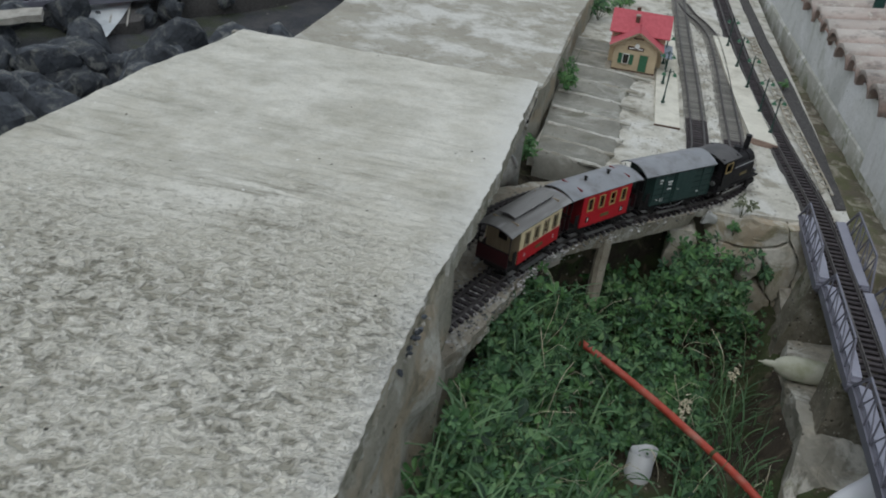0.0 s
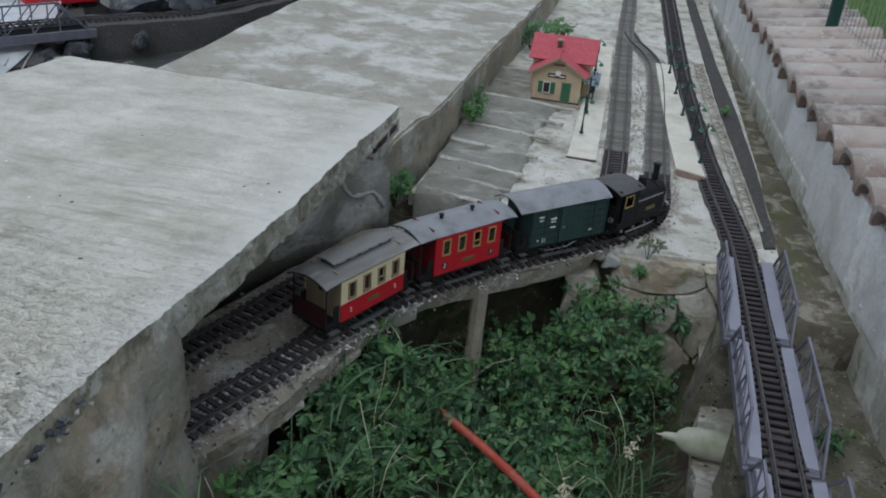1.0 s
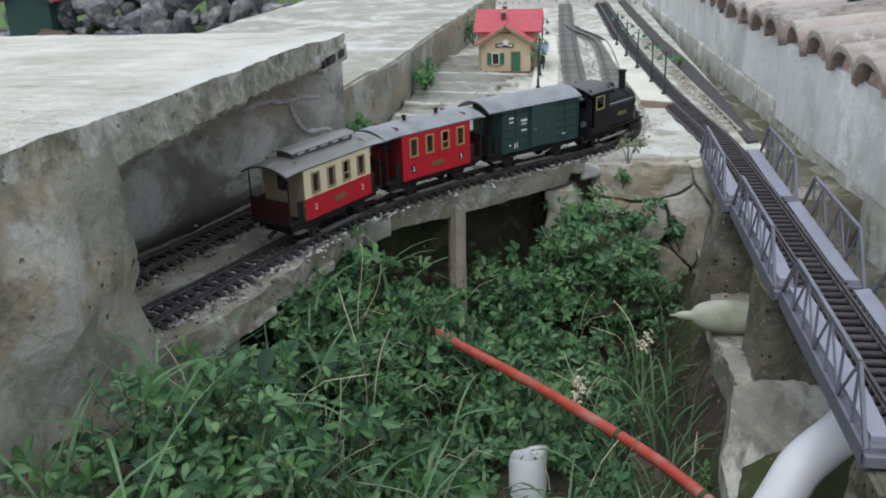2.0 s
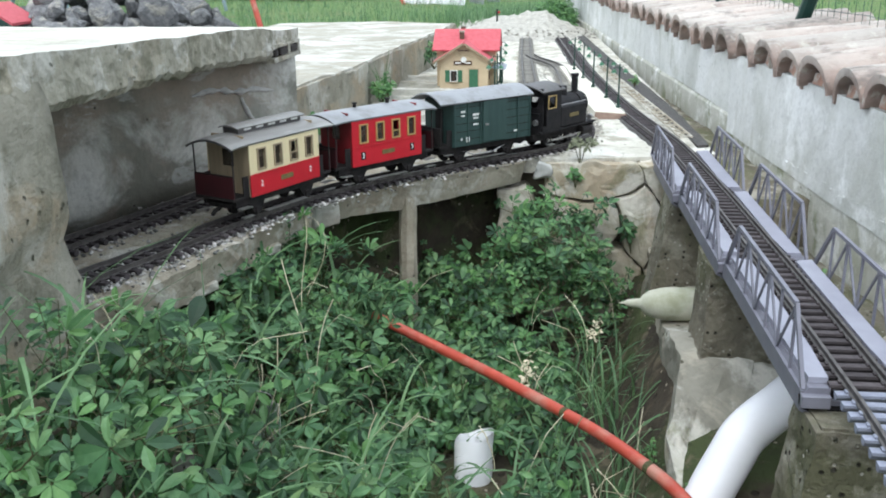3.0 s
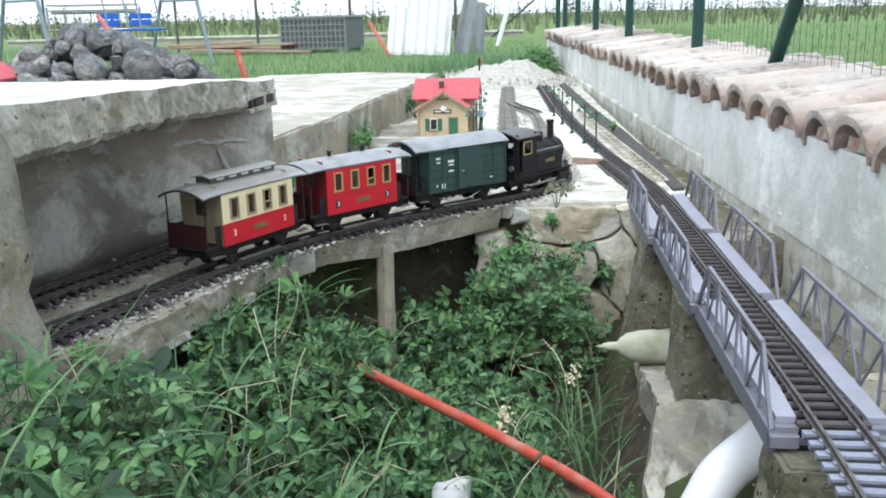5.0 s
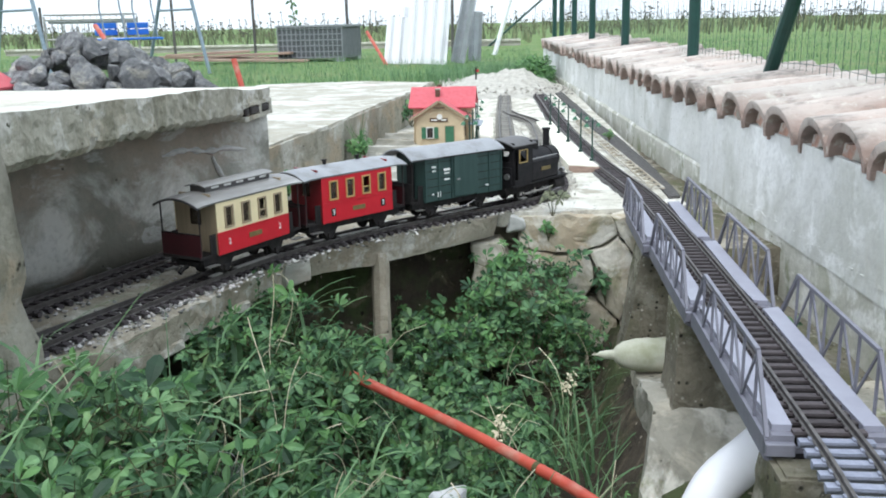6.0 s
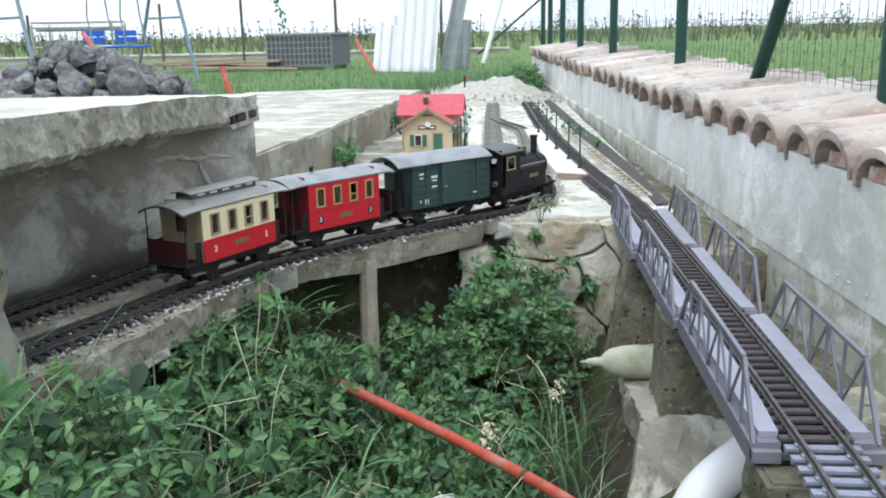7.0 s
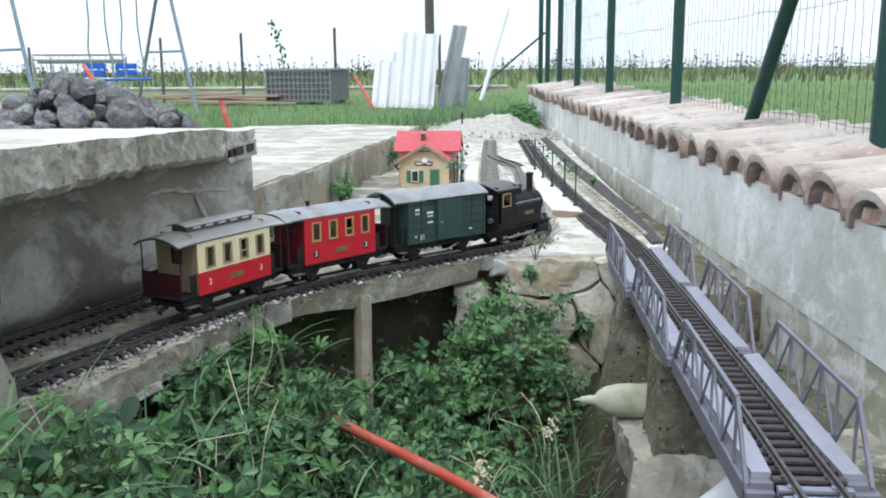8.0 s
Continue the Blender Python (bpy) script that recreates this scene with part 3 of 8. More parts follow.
def tubed(points, radius, sides=8, **k):
    return tube(bmesh.new(), points, radius, sides, **k)


def prism(poly, z0, z1, bm=None):
    """A flat polygon raised from z0 to z1; z may be a function of x, y."""
    bm = bm or bmesh.new()
    f0 = z0 if callable(z0) else (lambda x, y: z0)
    f1 = z1 if callable(z1) else (lambda x, y: z1)
    lo = [bm.verts.new((x, y, f0(x, y))) for x, y in poly]
    hi = [bm.verts.new((x, y, f1(x, y))) for x, y in poly]
    bm.faces.new(hi)
    bm.faces.new(lo[::-1])
    k = len(poly)
    for i in range(k):
        bm.faces.new((lo[i], lo[(i + 1) % k], hi[(i + 1) % k], hi[i]))
    return bm


def profile_x(poly, x0, x1, bm=None):
    """A polygon in y, z drawn out along x."""
    bm = bm or bmesh.new()
    a = [bm.verts.new((x0, y, z)) for y, z in poly]
    b = [bm.verts.new((x1, y, z)) for y, z in poly]
    bm.faces.new(a)
    bm.faces.new(b[::-1])
    k = len(poly)
    for i in range(k):
        bm.faces.new((a[i], b[i], b[(i + 1) % k], a[(i + 1) % k]))
    return bm


def profile_y(poly, y0, y1, bm=None):
    """A polygon in x, z drawn out along y."""
    bm = bm or bmesh.new()
    a = [bm.verts.new((x, y0, z)) for x, z in poly]
    b = [bm.verts.new((x, y1, z)) for x, z in poly]
    bm.faces.new(a)
    bm.faces.new(b[::-1])
    k = len(poly)
    for i in range(k):
        bm.faces.new((a[i], b[i], b[(i + 1) % k], a[(i + 1) % k]))
    return bm


def roughen(bm, cuts_len, amount, scale=9.0, seed=0.0, fine=0.35):
    """Cuts long edges down to about cuts_len and pushes the surface about, so that edges are worn and uneven."""
    for _ in range(7):
        es = [e for e in bm.edges if e.calc_length() > cuts_len * 1.6]
        if not es:
            break
        bmesh.ops.subdivide_edges(bm, edges=es, cuts=1, use_grid_fill=True)
        bmesh.ops.triangulate(bm, faces=[f for f in bm.faces if len(f.verts) > 4])
    off = Vector((seed, seed * 1.7, -seed))
    for v in bm.verts:
        v.co += amount * noise.noise_vector(v.co * scale + off) + amount * fine * noise.noise_vector(v.co * scale * 4.1 + off)
    return bm


def smooth_line(points, step):
    """Catmull-Rom through points, resampled at even steps of length."""
    p = [Vector(q) for q in points]
    p = [2 * p[0] - p[1]] + p + [2 * p[-1] - p[-2]]
    fine = []
    for i in range(1, len(p) - 2):
        for k in range(24):
            t = k / 24
            a, b, c, d = p[i - 1], p[i], p[i + 1], p[i + 2]
            fine.append(0.5 * ((2 * b) + (c - a) * t + (2 * a - 5 * b + 4 * c - d) * t * t + (3 * b - a - 3 * c + d) * t**3))
    fine.append(p[-2])
    out, need = [fine[0]], step
    for a, b in zip(fine, fine[1:]):
        seg = (b - a).length
        while need <= seg:
            a = a.lerp(b, need / seg)
            seg -= need
            out.append(a)
            need = step
        need -= seg
    return out


def rock_bm(radius, seed, squash=(1, 1, 0.75), sub=2, rough=0.28):
    rng = random.Random(seed)
    bm = bmesh.new()
    bmesh.ops.create_icosphere(bm, subdivisions=sub, radius=1)
    off = Vector((rng.uniform(-50, 50), rng.uniform(-50, 50), rng.uniform(-50, 50)))
    planes = [(Vector((rng.gauss(0, 1), rng.gauss(0, 1), rng.gauss(0, 1))).normalized(), rng.uniform(0.38, 0.78)) for _ in range(10)]
    for v in bm.verts:
        for nrm, d in planes:
            over = v.co.dot(nrm) - d
            if over > 0:
                v.co -= nrm * over
        v.co += v.co.normalized() * rough * 0.4 * noise.noise(v.co * 1.7 + off)
        v.co = Vector((v.co.x * squash[0], v.co.y * squash[1], v.co.z * squash[2])) * radius
    return bm
# ---------- ground: one sheet to the horizon ----------
def smooth01(a, b, v):
    t = min(1.0, max(0.0, (v - a) / (b - a)))
    return t * t * (3 - 2 * t)


def ground_z(x, y):
    """Height of the earth: a pit before the viaduct, a lower model landscape beyond the concrete table, meadow all round."""
    meadow = -0.03 + 0.03 * noise.noise(Vector((x * 0.6, y * 0.6, 3))) + 0.10 * smooth01(0.6, 1.0, x + 0.0727 * min(y, 8.0))
    pit = -0.40 + 0.035 * noise.noise(Vector((x * 4, y * 4, 0)))
    pit += 0.14 * smooth01(-0.16, -0.07, x) * smooth01(-0.1, 0.2, y)
    gutter = -0.18 + 0.015 * noise.noise(Vector((x * 9, y * 9, 5)))
    low = -0.32 + 0.05 * noise.noise(Vector((x * 1.5, y * 1.5, 9)))
    z = meadow
    z = z + (low - z) * smooth01(-1.2, -1.7, x) * smooth01(6.2, 4.4, y) * smooth01(-7.0, -5.5, x)
    if -1.25 < x < 0.5 and y < 6:
        z = z + (pit - z) * smooth01(1.35, 1.2, y) * smooth01(0.47, 0.41, x) * smooth01(-1.7, -1.45, x)
        z = max(z, pit)
        if y >= 1.19:
            z = min(z, -0.12)
        if x > 0.1 and y > -0.4:
            z = z + (gutter - z) * smooth01(0.1, 0.14, x) * smooth01(-0.4, -0.2, y) * smooth01(7, 5, y)
    return z


def axis_steps(inner, step, outer, growth):
    lo, hi = inner
    v = list(np.arange(lo, hi + step / 2, step))
    d = step
    while v[-1] < outer:
        d *= growth
        v.append(v[-1] + d)
    d = step
    while v[0] > -outer:
        d *= growth
        v.insert(0, v[0] - d)
    return v


xs, ys = axis_steps((-1.8, 0.9), 0.04, 900, 1.18), axis_steps((-1.2, 1.6), 0.04, 900, 1.16)
verts = [(x, y, ground_z(x, y)) for y in ys for x in xs]
nx = len(xs)
faces = [(j * nx + i, j * nx + i + 1, (j + 1) * nx + i + 1, (j + 1) * nx + i) for j in range(len(ys) - 1) for i in range(nx - 1)]
ground = data_part("ground", verts, faces, "ground", smooth=True)
ground.data.materials.append(M["soil"])
ground.data.materials.append(M["pier"])
ground.data.materials.append(M["landscape"])
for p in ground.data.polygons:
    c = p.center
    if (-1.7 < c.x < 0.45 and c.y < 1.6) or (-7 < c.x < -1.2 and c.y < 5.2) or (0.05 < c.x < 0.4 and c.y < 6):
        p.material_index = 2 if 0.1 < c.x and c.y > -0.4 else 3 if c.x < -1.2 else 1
tagged(ground, "green meadow ground with a dark earth pit", "ground", kind="structure")

# ---------- the concrete table over the tunnel ----------
SLAB_X, SLAB_Y, SLAB_Z = -0.892, 1.115, 0.325


def slab_top_z(x, y):
    rise = 0.026 * smooth01(1.12, 0.6, y) + 0.024 * min(1.2, max(0.0, (0.7 - y) / 0.9))
    return SLAB_Z + rise + 0.002 * noise.noise(Vector((x * 5, y * 5, 1))) + 0.002 * noise.noise(Vector((x * 17, y * 17, 2))) - 0.0035 * smooth01(-0.92, -0.90, x) * (0.5 + noise.noise(Vector((0, y * 9, 4))))


table = thing("concrete_table", pose(0, 0, 0), "massive weathered grey concrete table slab over a model railway tunnel", "concrete slab")


def side_x(y):
    k = 1 - 0.9 * smooth01(0.85, 0.93, y)
    return SLAB_X - 0.032 * smooth01(0.45, -0.25, y) + k * (0.003 * noise.noise(Vector((0, y * 5, 7))) + 0.004 * noise.noise(Vector((0, y * 23, 8))) + 0.003 * noise.noise(Vector((0, y * 70, 3))))


ny = 330


def washed_relief(x, y):
    """Pits and crests where the skin of the screed has washed away, and shallow trowel arcs further on."""
    edge = smooth01(-0.006, -0.04, x - side_x(y))
    w = smooth01(0.20, -0.30, y + 0.16 * noise.noise(Vector((x * 2.3, y * 2.3, 40))))
    wx, wy = x + 0.02 * noise.noise(Vector((x * 11, y * 11, 3))), y + 0.02 * noise.noise(Vector((x * 11, y * 11, 33)))
    amount = 0.45 + 0.9 * smooth01(-0.25, 0.35, noise.noise(Vector((x * 4, y * 5, 60))))
    pits = 0.9 * noise.noise(Vector((wx * 24, wy * 36, 11))) + 0.8 * noise.noise(Vector((wx * 50, wy * 64, 5)))
    arcs = (noise.noise(Vector((wx * 6 + 0.6 * math.sin(y * 9), wy * 54, 21))) + 0.6 * noise.noise(Vector((wx * 11 + 2 * y, wy * 75, 2)))) * smooth01(0.62, 0.2, y) * (1 - 0.5 * w)
    return edge * amount * (0.0045 * w * pits + 0.0028 * arcs)


bm = bmesh.new()
slab_rows = [-2.2 + 1.3 * j / 45 for j in range(45)] + [-0.9 + (SLAB_Y + 0.9) * j / 340 for j in range(341)]
nxx = 170
grid = []
for y in slab_rows:
    xr = side_x(y)
    xl = -1.80 - 0.095 * min(1.6, max(0.0, 1.11 - y)) + 0.02 * noise.noise(Vector((2, y * 2, 3))) + 0.012 * noise.noise(Vector((2, y * 9, 3)))
    row = []
    for i in range(nxx + 1):
        x = xl + (xr - xl) * i / nxx
        yy = y + (0.01 * noise.noise(Vector((x * 8, 0, 5))) if y == slab_rows[-1] else 0)
        row.append(bm.verts.new((x, yy, slab_top_z(x, y) + washed_relief(x, y))))
    grid.append(row)
for a, b in zip(grid, grid[1:]):
    for i in range(nxx):
        bm.faces.new((a[i], a[i + 1], b[i + 1], b[i]))
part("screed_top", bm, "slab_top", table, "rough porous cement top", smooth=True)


def slab_under(y):
    return 0.294 - 0.034 * smooth01(0.35, 1.2, y) + 0.004 * noise.noise(Vector((3, y * 13, 1))) + 0.005 * noise.noise(Vector((3, y * 45, 5))) + 0.003 * noise.noise(Vector((3, y * 110, 9)))


bm = bmesh.new()
rings = []
for j in range(ny + 1):
    y = -2.2 + (SLAB_Y + 2.2) * j / ny
    xr, zb = side_x(y), slab_under(y)
    zt = slab_top_z(xr, y)
    col = [bm.verts.new((xr + (0.003 * noise.noise(Vector((y * 14, k * 3.0, 2))) + 0.0045 * noise.noise(Vector((y * 45, k * 2.0, 6))) if 0 < k < 6 else 0) - (0.010 if k == 6 and y > 0.03 else 0), y, zt + (zb - zt) * k / 6)) for k in range(7)]
    col.append(bm.verts.new((-1.79, y, zb)))
    col.append(bm.verts.new((-1.795, y, zt - 0.006)))
    rings.append(col)
for a, b in zip(rings, rings[1:]):
    for k in range(8):
        bm.faces.new((a[k], a[k + 1], b[k + 1], b[k]))
part("slab_side", bm, "slab_edge", table, "crumbling cast concrete edge")
# far end of the slab with the open ends of hollow bricks
end_poly = [(-0.905, 0.261), (-0.905, 0.319), (-1.30, 0.32), (-1.83, 0.32), (-1.83, 0.262), (-1.30, 0.26)]
part("slab_end", profile_y(end_poly, SLAB_Y - 0.02, SLAB_Y - 0.002), "slab_edge", table)
# solid dark blocks, set flush, paint the shade inside the open cells
for y0, y1 in ((0.905, 0.925), (0.943, 1.003), (1.023, 1.083)):
    part("hollow_brick_hole", bbox(-0.935, SLAB_X + 0.0060, y0, y1, 0.275, 0.291, bevel=0.003), "dark_inside", table, "flush dark block standing for the shaded cell of a hollow brick")
for y0, y1, z0, z1 in ((0.89, 1.105, 0.2935, 0.300), (0.89, 1.105, 0.264, 0.2735), (1.004, 1.022, 0.27, 0.296), (1.084, 1.105, 0.27, 0.296)):
    part("hollow_brick_web", roughen(bbox(-0.93, SLAB_X + 0.0055, y0, y1, z0, z1), 0.02, 0.002, 30, y0), "slab_edge", table)
bm = prism([(-1.83, -2.2), (-1.79, -2.2), (-1.79, SLAB_Y - 0.03), (-1.83, SLAB_Y - 0.03)], -0.45, 0.30)
part("back_leg", roughen(bm, 0.1, 0.012, 5), "slab_edge", table)

# the wall that carries the table: a bulging leg before the tunnel mouth
bm = bmesh.new()
L0, L1 = -2.2, 0.018
rows = []
for j in range(110):
    k = j / 109
    y = L0 + (L1 - L0) * k
    col = []
    for i in range(28):
        z = -0.46 + (0.345 + 0.46) * i / 27
        held = 0.12 + 0.88 * smooth01(0.30, 0.17, z)
        bulge = 0.026 * noise.noise(Vector((y * 6, z * 6, 1))) + 0.016 * noise.noise(Vector((y * 17, z * 17, 4)))
        lean = 0.05 * smooth01(0.05, -0.4, z)
        pillow = -0.010 * math.exp(-((z - 0.135 - 0.05 * y) / 0.012) ** 2) + 0.028 * math.exp(-((y + 0.16) / 0.05) ** 2 - ((z - 0.2) / 0.08) ** 2)
        yy = y + (0.008 * noise.noise(Vector((0, z * 16, 6))) + 0.02 * smooth01(0.3, 0.0, z) if j == 109 else 0)
        col.append(bm.verts.new((side_x(y) - 0.004 + 0.013 * smooth01(0.342, 0.305, z) + held * bulge + lean + pillow, yy, z)))
    rows.append(col)
for a, b in zip(rows, rows[1:]):
    for i in range(27):
        bm.faces.new((a[i], b[i], b[i + 1], a[i + 1]))
back = [bm.verts.new((-0.985, v.co.y - 0.005, v.co.z)) for v in rows[-1]]
for i in range(27):
    bm.faces.new((rows[-1][i], back[i], back[i + 1], rows[-1][i + 1]))
far = [bm.verts.new((-0.985, L0, v.co.z)) for v in back]
for i in range(27):
    bm.faces.new((back[i], far[i], far[i + 1], back[i + 1]))
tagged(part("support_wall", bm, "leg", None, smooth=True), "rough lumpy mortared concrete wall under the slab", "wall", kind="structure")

# pebbles laid bare where the slab's edge has crumbled
rp = random.Random(12)
for i in range(22):
    y = rp.gauss(-0.27, 0.035)
    z = slab_top_z(SLAB_X, y) - rp.uniform(0.008, 0.035)
    bm = rock_bm(rp.uniform(0.004, 0.009), 300 + i, (1, 1, 0.8), 1)
    bmesh.ops.translate(bm, vec=(side_x(y) + 0.008 + rp.uniform(-0.002, 0.004), y, z), verts=bm.verts[:])
    part("pebble", bm, "rock_dark" if i % 3 else "rubble", table)

# back wall of the tunnel, running slantwise under the table
W0, W1 = Vector((-1.74, -0.66)), Vector((-0.905, 1.125))
bm = bmesh.new()
d = (W1 - W0).normalized()
nrm = Vector((-d.y, d.x))
a, b = W0, W1
poly = [(a.x, a.y), (b.x, b.y), (b.x - 0.07, b.y + 0.02), (a.x + nrm.x * 0.08, a.y + nrm.y * 0.08)]
bm = prism(poly, -0.02, 0.305)
tagged(part("wall_tunnel", roughen(bm, 0.06, 0.005, 6, 3), "tunnel_wall", None, smooth=True), "grey smoke-stained rendered tunnel wall", "wall", kind="structure")


def wall_smear(points, width, seed):
    """A thin trowelled strip of pale cement on the tunnel wall; points are metres back from the wall's end, and height."""
    bm = bmesh.new()
    line = smooth_line([(u, z, 0) for u, z in points], 0.008)
    rows = []
    for i, p in enumerate(line):
        t = (line[min(i + 1, len(line) - 1)] - line[max(i - 1, 0)]).normalized()
        w = width * (0.65 + 0.6 * noise.noise(Vector((i * 0.35, seed, 2)))) * min(1, 0.3 + min(i, len(line) - 1 - i) / 5)
        row = []
        for q, out in ((-1, 0.001), (-0.6, 0.0055), (0.5, 0.0060), (1, 0.001)):
            u, z = p.x - t.y * w * q, p.y + t.x * w * q
            g = W1 + d * u - nrm * out
            row.append(bm.verts.new((g.x, g.y, z)))
        rows.append(row)
    for a_, b_ in zip(rows, rows[1:]):
        for j in range(3):
            bm.faces.new((a_[j], a_[j + 1], b_[j + 1], b_[j]))
    tagged(part("wall_smear", roughen(bm, 0.01, 0.0015, 40, seed), "tunnel_smear", None, smooth=True), "pale trowelled cement smear on the tunnel wall", "wall", kind="structure")


wall_smear([(-0.34, 0.203), (-0.273, 0.208), (-0.207, 0.197), (-0.153, 0.197), (-0.085, 0.186)], 0.008, 1)
wall_smear([(-0.194, 0.183), (-0.179, 0.157), (-0.161, 0.131), (-0.135, 0.114), (-0.077, 0.109), (-0.05, 0.089), (-0.023, 0.047)], 0.009, 5)


# ---------- the second, lower slab ----------
low = thing("low_slab", pose(0, 0, 0), "long pale low concrete slab beside the station yard", "concrete slab")
LOW_Z = 0.158
poly = [(-1.82, 1.135), (-0.955, 1.135), (-0.945, 1.30), (-0.922, 1.48), (-0.900, 1.54), (-0.893, 1.66), (-0.878, 2.1), (-0.862, 2.6), (-0.832, 3.1), (-0.81, 3.6), (-0.80, 4.15), (-1.3, 4.3), (-1.78, 4.2)]
bm = prism(poly, -0.1, lambda x, y: LOW_Z - 0.008 * (y - 1.5))
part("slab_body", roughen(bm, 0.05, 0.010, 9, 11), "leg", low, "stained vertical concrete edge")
top_poly = [(-1.82, 1.14), (-0.962, 1.14), (-0.952, 1.30), (-0.929, 1.48), (-0.907, 1.54), (-0.900, 1.66), (-0.885, 2.1), (-0.869, 2.6), (-0.839, 3.1), (-0.818, 3.6), (-0.81, 4.14), (-1.3, 4.29), (-1.78, 4.19)]
bm = prism(top_poly, lambda x, y: LOW_Z - 0.02 - 0.008 * (y - 1.5), lambda x, y: LOW_Z + 0.008 - 0.008 * (y - 1.5))
part("slab_crust", roughen(bm, 0.07, 0.006, 7, 4), "slab_low", low, "pale whitish cement crust", smooth=False)

# ---------- the station plateau and its front of mortared stones ----------
plateau_poly = [(-0.90, 1.32), (-0.62, 1.315), (-0.52, 1.25), (-0.36, 1.172), (-0.28, 1.165), (-0.19, 1.185), (-0.066, 1.20), (0.09, 1.23), (0.112, 1.27), (0.105, 2.0), (0.07, 3.2), (0.02, 5.2), (0.0, 7.4), (-0.86, 7.4), (-0.88, 4.2), (-0.88, 1.6)]
bm = prism(plateau_poly, -0.03, 0.008)
tagged(part("plateau", roughen(bm, 0.05, 0.005, 9, 2), "plateau", None), "whitish mortar yard of the model station", "yard", kind="structure")
# front wall built of large mortared stones with cracks between
front = thing("stone_front", pose(0, 0, 0), "ochre mortared stone face with dark cracks below the yard", "stone wall")
front["kind"] = "structure"
part("mortar_core", roughen(bbox(-0.42, 0.12, 1.23, 1.36, -0.5, -0.02), 0.06, 0.008, 8), "crack", front, "dark cracks between the stones")


def face_stone(points, seed, y0=1.155, thick=0.09, slope=0.0):
    """A broken stone face: a jagged outline in x, z with a worn edge, standing proud of the core."""
    bm = bmesh.new()
    fine = []
    for p, q in zip(points, points[1:] + points[:1]):
        steps = max(2, int(math.hypot(q[0] - p[0], q[1] - p[1]) / 0.014))
        for i in range(steps):
            x, z = p[0] + (q[0] - p[0]) * i / steps, p[1] + (q[1] - p[1]) * i / steps
            j = noise.noise_vector(Vector((x * 28, 1, z * 28))) * 0.007 + noise.noise_vector(Vector((x * 90, 2, z * 90))) * 0.003
            fine.append((x + j.x, z + j.z))
    points = fine
    c = Vector((sum(p[0] for p in points) / len(points), sum(p[1] for p in points) / len(points)))
    layers = []
    for inset, depth in ((-0.012, thick), (-0.012, 0.008), (0.03, 0.001), (0.3, 0.0), (0.7, -0.003)):
        layers.append([bm.verts.new((c.x + (p[0] - c.x) * (1 - inset), y0 + depth + slope * p[1], c.y + (p[1] - c.y) * (1 - inset))) for p in points])
    k = len(points)
    for a, b in zip(layers, layers[1:]):
        for i in range(k):
            bm.faces.new((a[i], a[(i + 1) % k], b[(i + 1) % k], b[i]))
    bm.faces.new(layers[-1])
    bm.faces.new(layers[0][::-1])
    return roughen(bm, 0.016, 0.006, 13, seed, 0.5)


STONES = [
    [(-0.305, 0.0), (-0.20, 0.004), (-0.085, -0.002), (-0.070, -0.048), (-0.105, -0.075), (-0.145, -0.086), (-0.20, -0.092), (-0.305, -0.080)],
    [(-0.080, 0.0), (-0.01, 0.0), (0.09, 0.0), (0.09, -0.112), (-0.02, -0.108), (-0.062, -0.052)],
    [(-0.305, -0.085), (-0.20, -0.098), (-0.142, -0.092), (-0.125, -0.13), (-0.122, -0.165), (-0.15, -0.212), (-0.305, -0.205)],
    [(-0.136, -0.090), (-0.100, -0.080), (-0.066, -0.055), (-0.026, -0.112), (-0.022, -0.20), (-0.060, -0.262), (-0.115, -0.212), (-0.115, -0.165), (-0.119, -0.13)],
    [(-0.305, -0.211), (-0.155, -0.218), (-0.115, -0.219), (-0.066, -0.268), (-0.06, -0.36), (-0.12, -0.44), (-0.305, -0.44)],
    [(-0.018, -0.115), (0.09, -0.120), (0.09, -0.44), (-0.045, -0.44), (-0.054, -0.275), (-0.016, -0.205)],
]
for i, s in enumerate(STONES):
    part("stone", face_stone(s, i * 3.1), "rockface", front)
part("stone", face_stone([(-0.42, -0.06), (-0.355, -0.055), (-0.335, -0.10), (-0.345, -0.19), (-0.42, -0.20)], 22, 1.13), "rockface", front, "pale upright stone under the viaduct")

# ---------- viaduct deck along the two tracks ----------
EDGE = [(-0.965, 0.045), (-0.935, 0.13), (-0.885, 0.225), (-0.858, 0.333), (-0.822, 0.496), (-0.772, 0.68), (-0.715, 0.766), (-0.640, 0.866), (-0.532, 0.965), (-0.412, 1.074), (-0.343, 1.160)]
edge_line = [Vector((p.x, p.y, 0)) for p in smooth_line([(x, y, 0) for x, y in EDGE], 0.03)]
inner_line = [Vector((-1.33, 0.06, 0)), Vector((-1.15, 0.46, 0)), Vector((-0.955, 1.02, 0)), Vector((-0.86, 1.11, 0)), Vector((-0.66, 1.245, 0)), Vector((-0.40, 1.36, 0))]
viaduct = thing("viaduct", pose(0, 0, 0), "cracked curved cement viaduct carrying two model railway tracks", "viaduct")


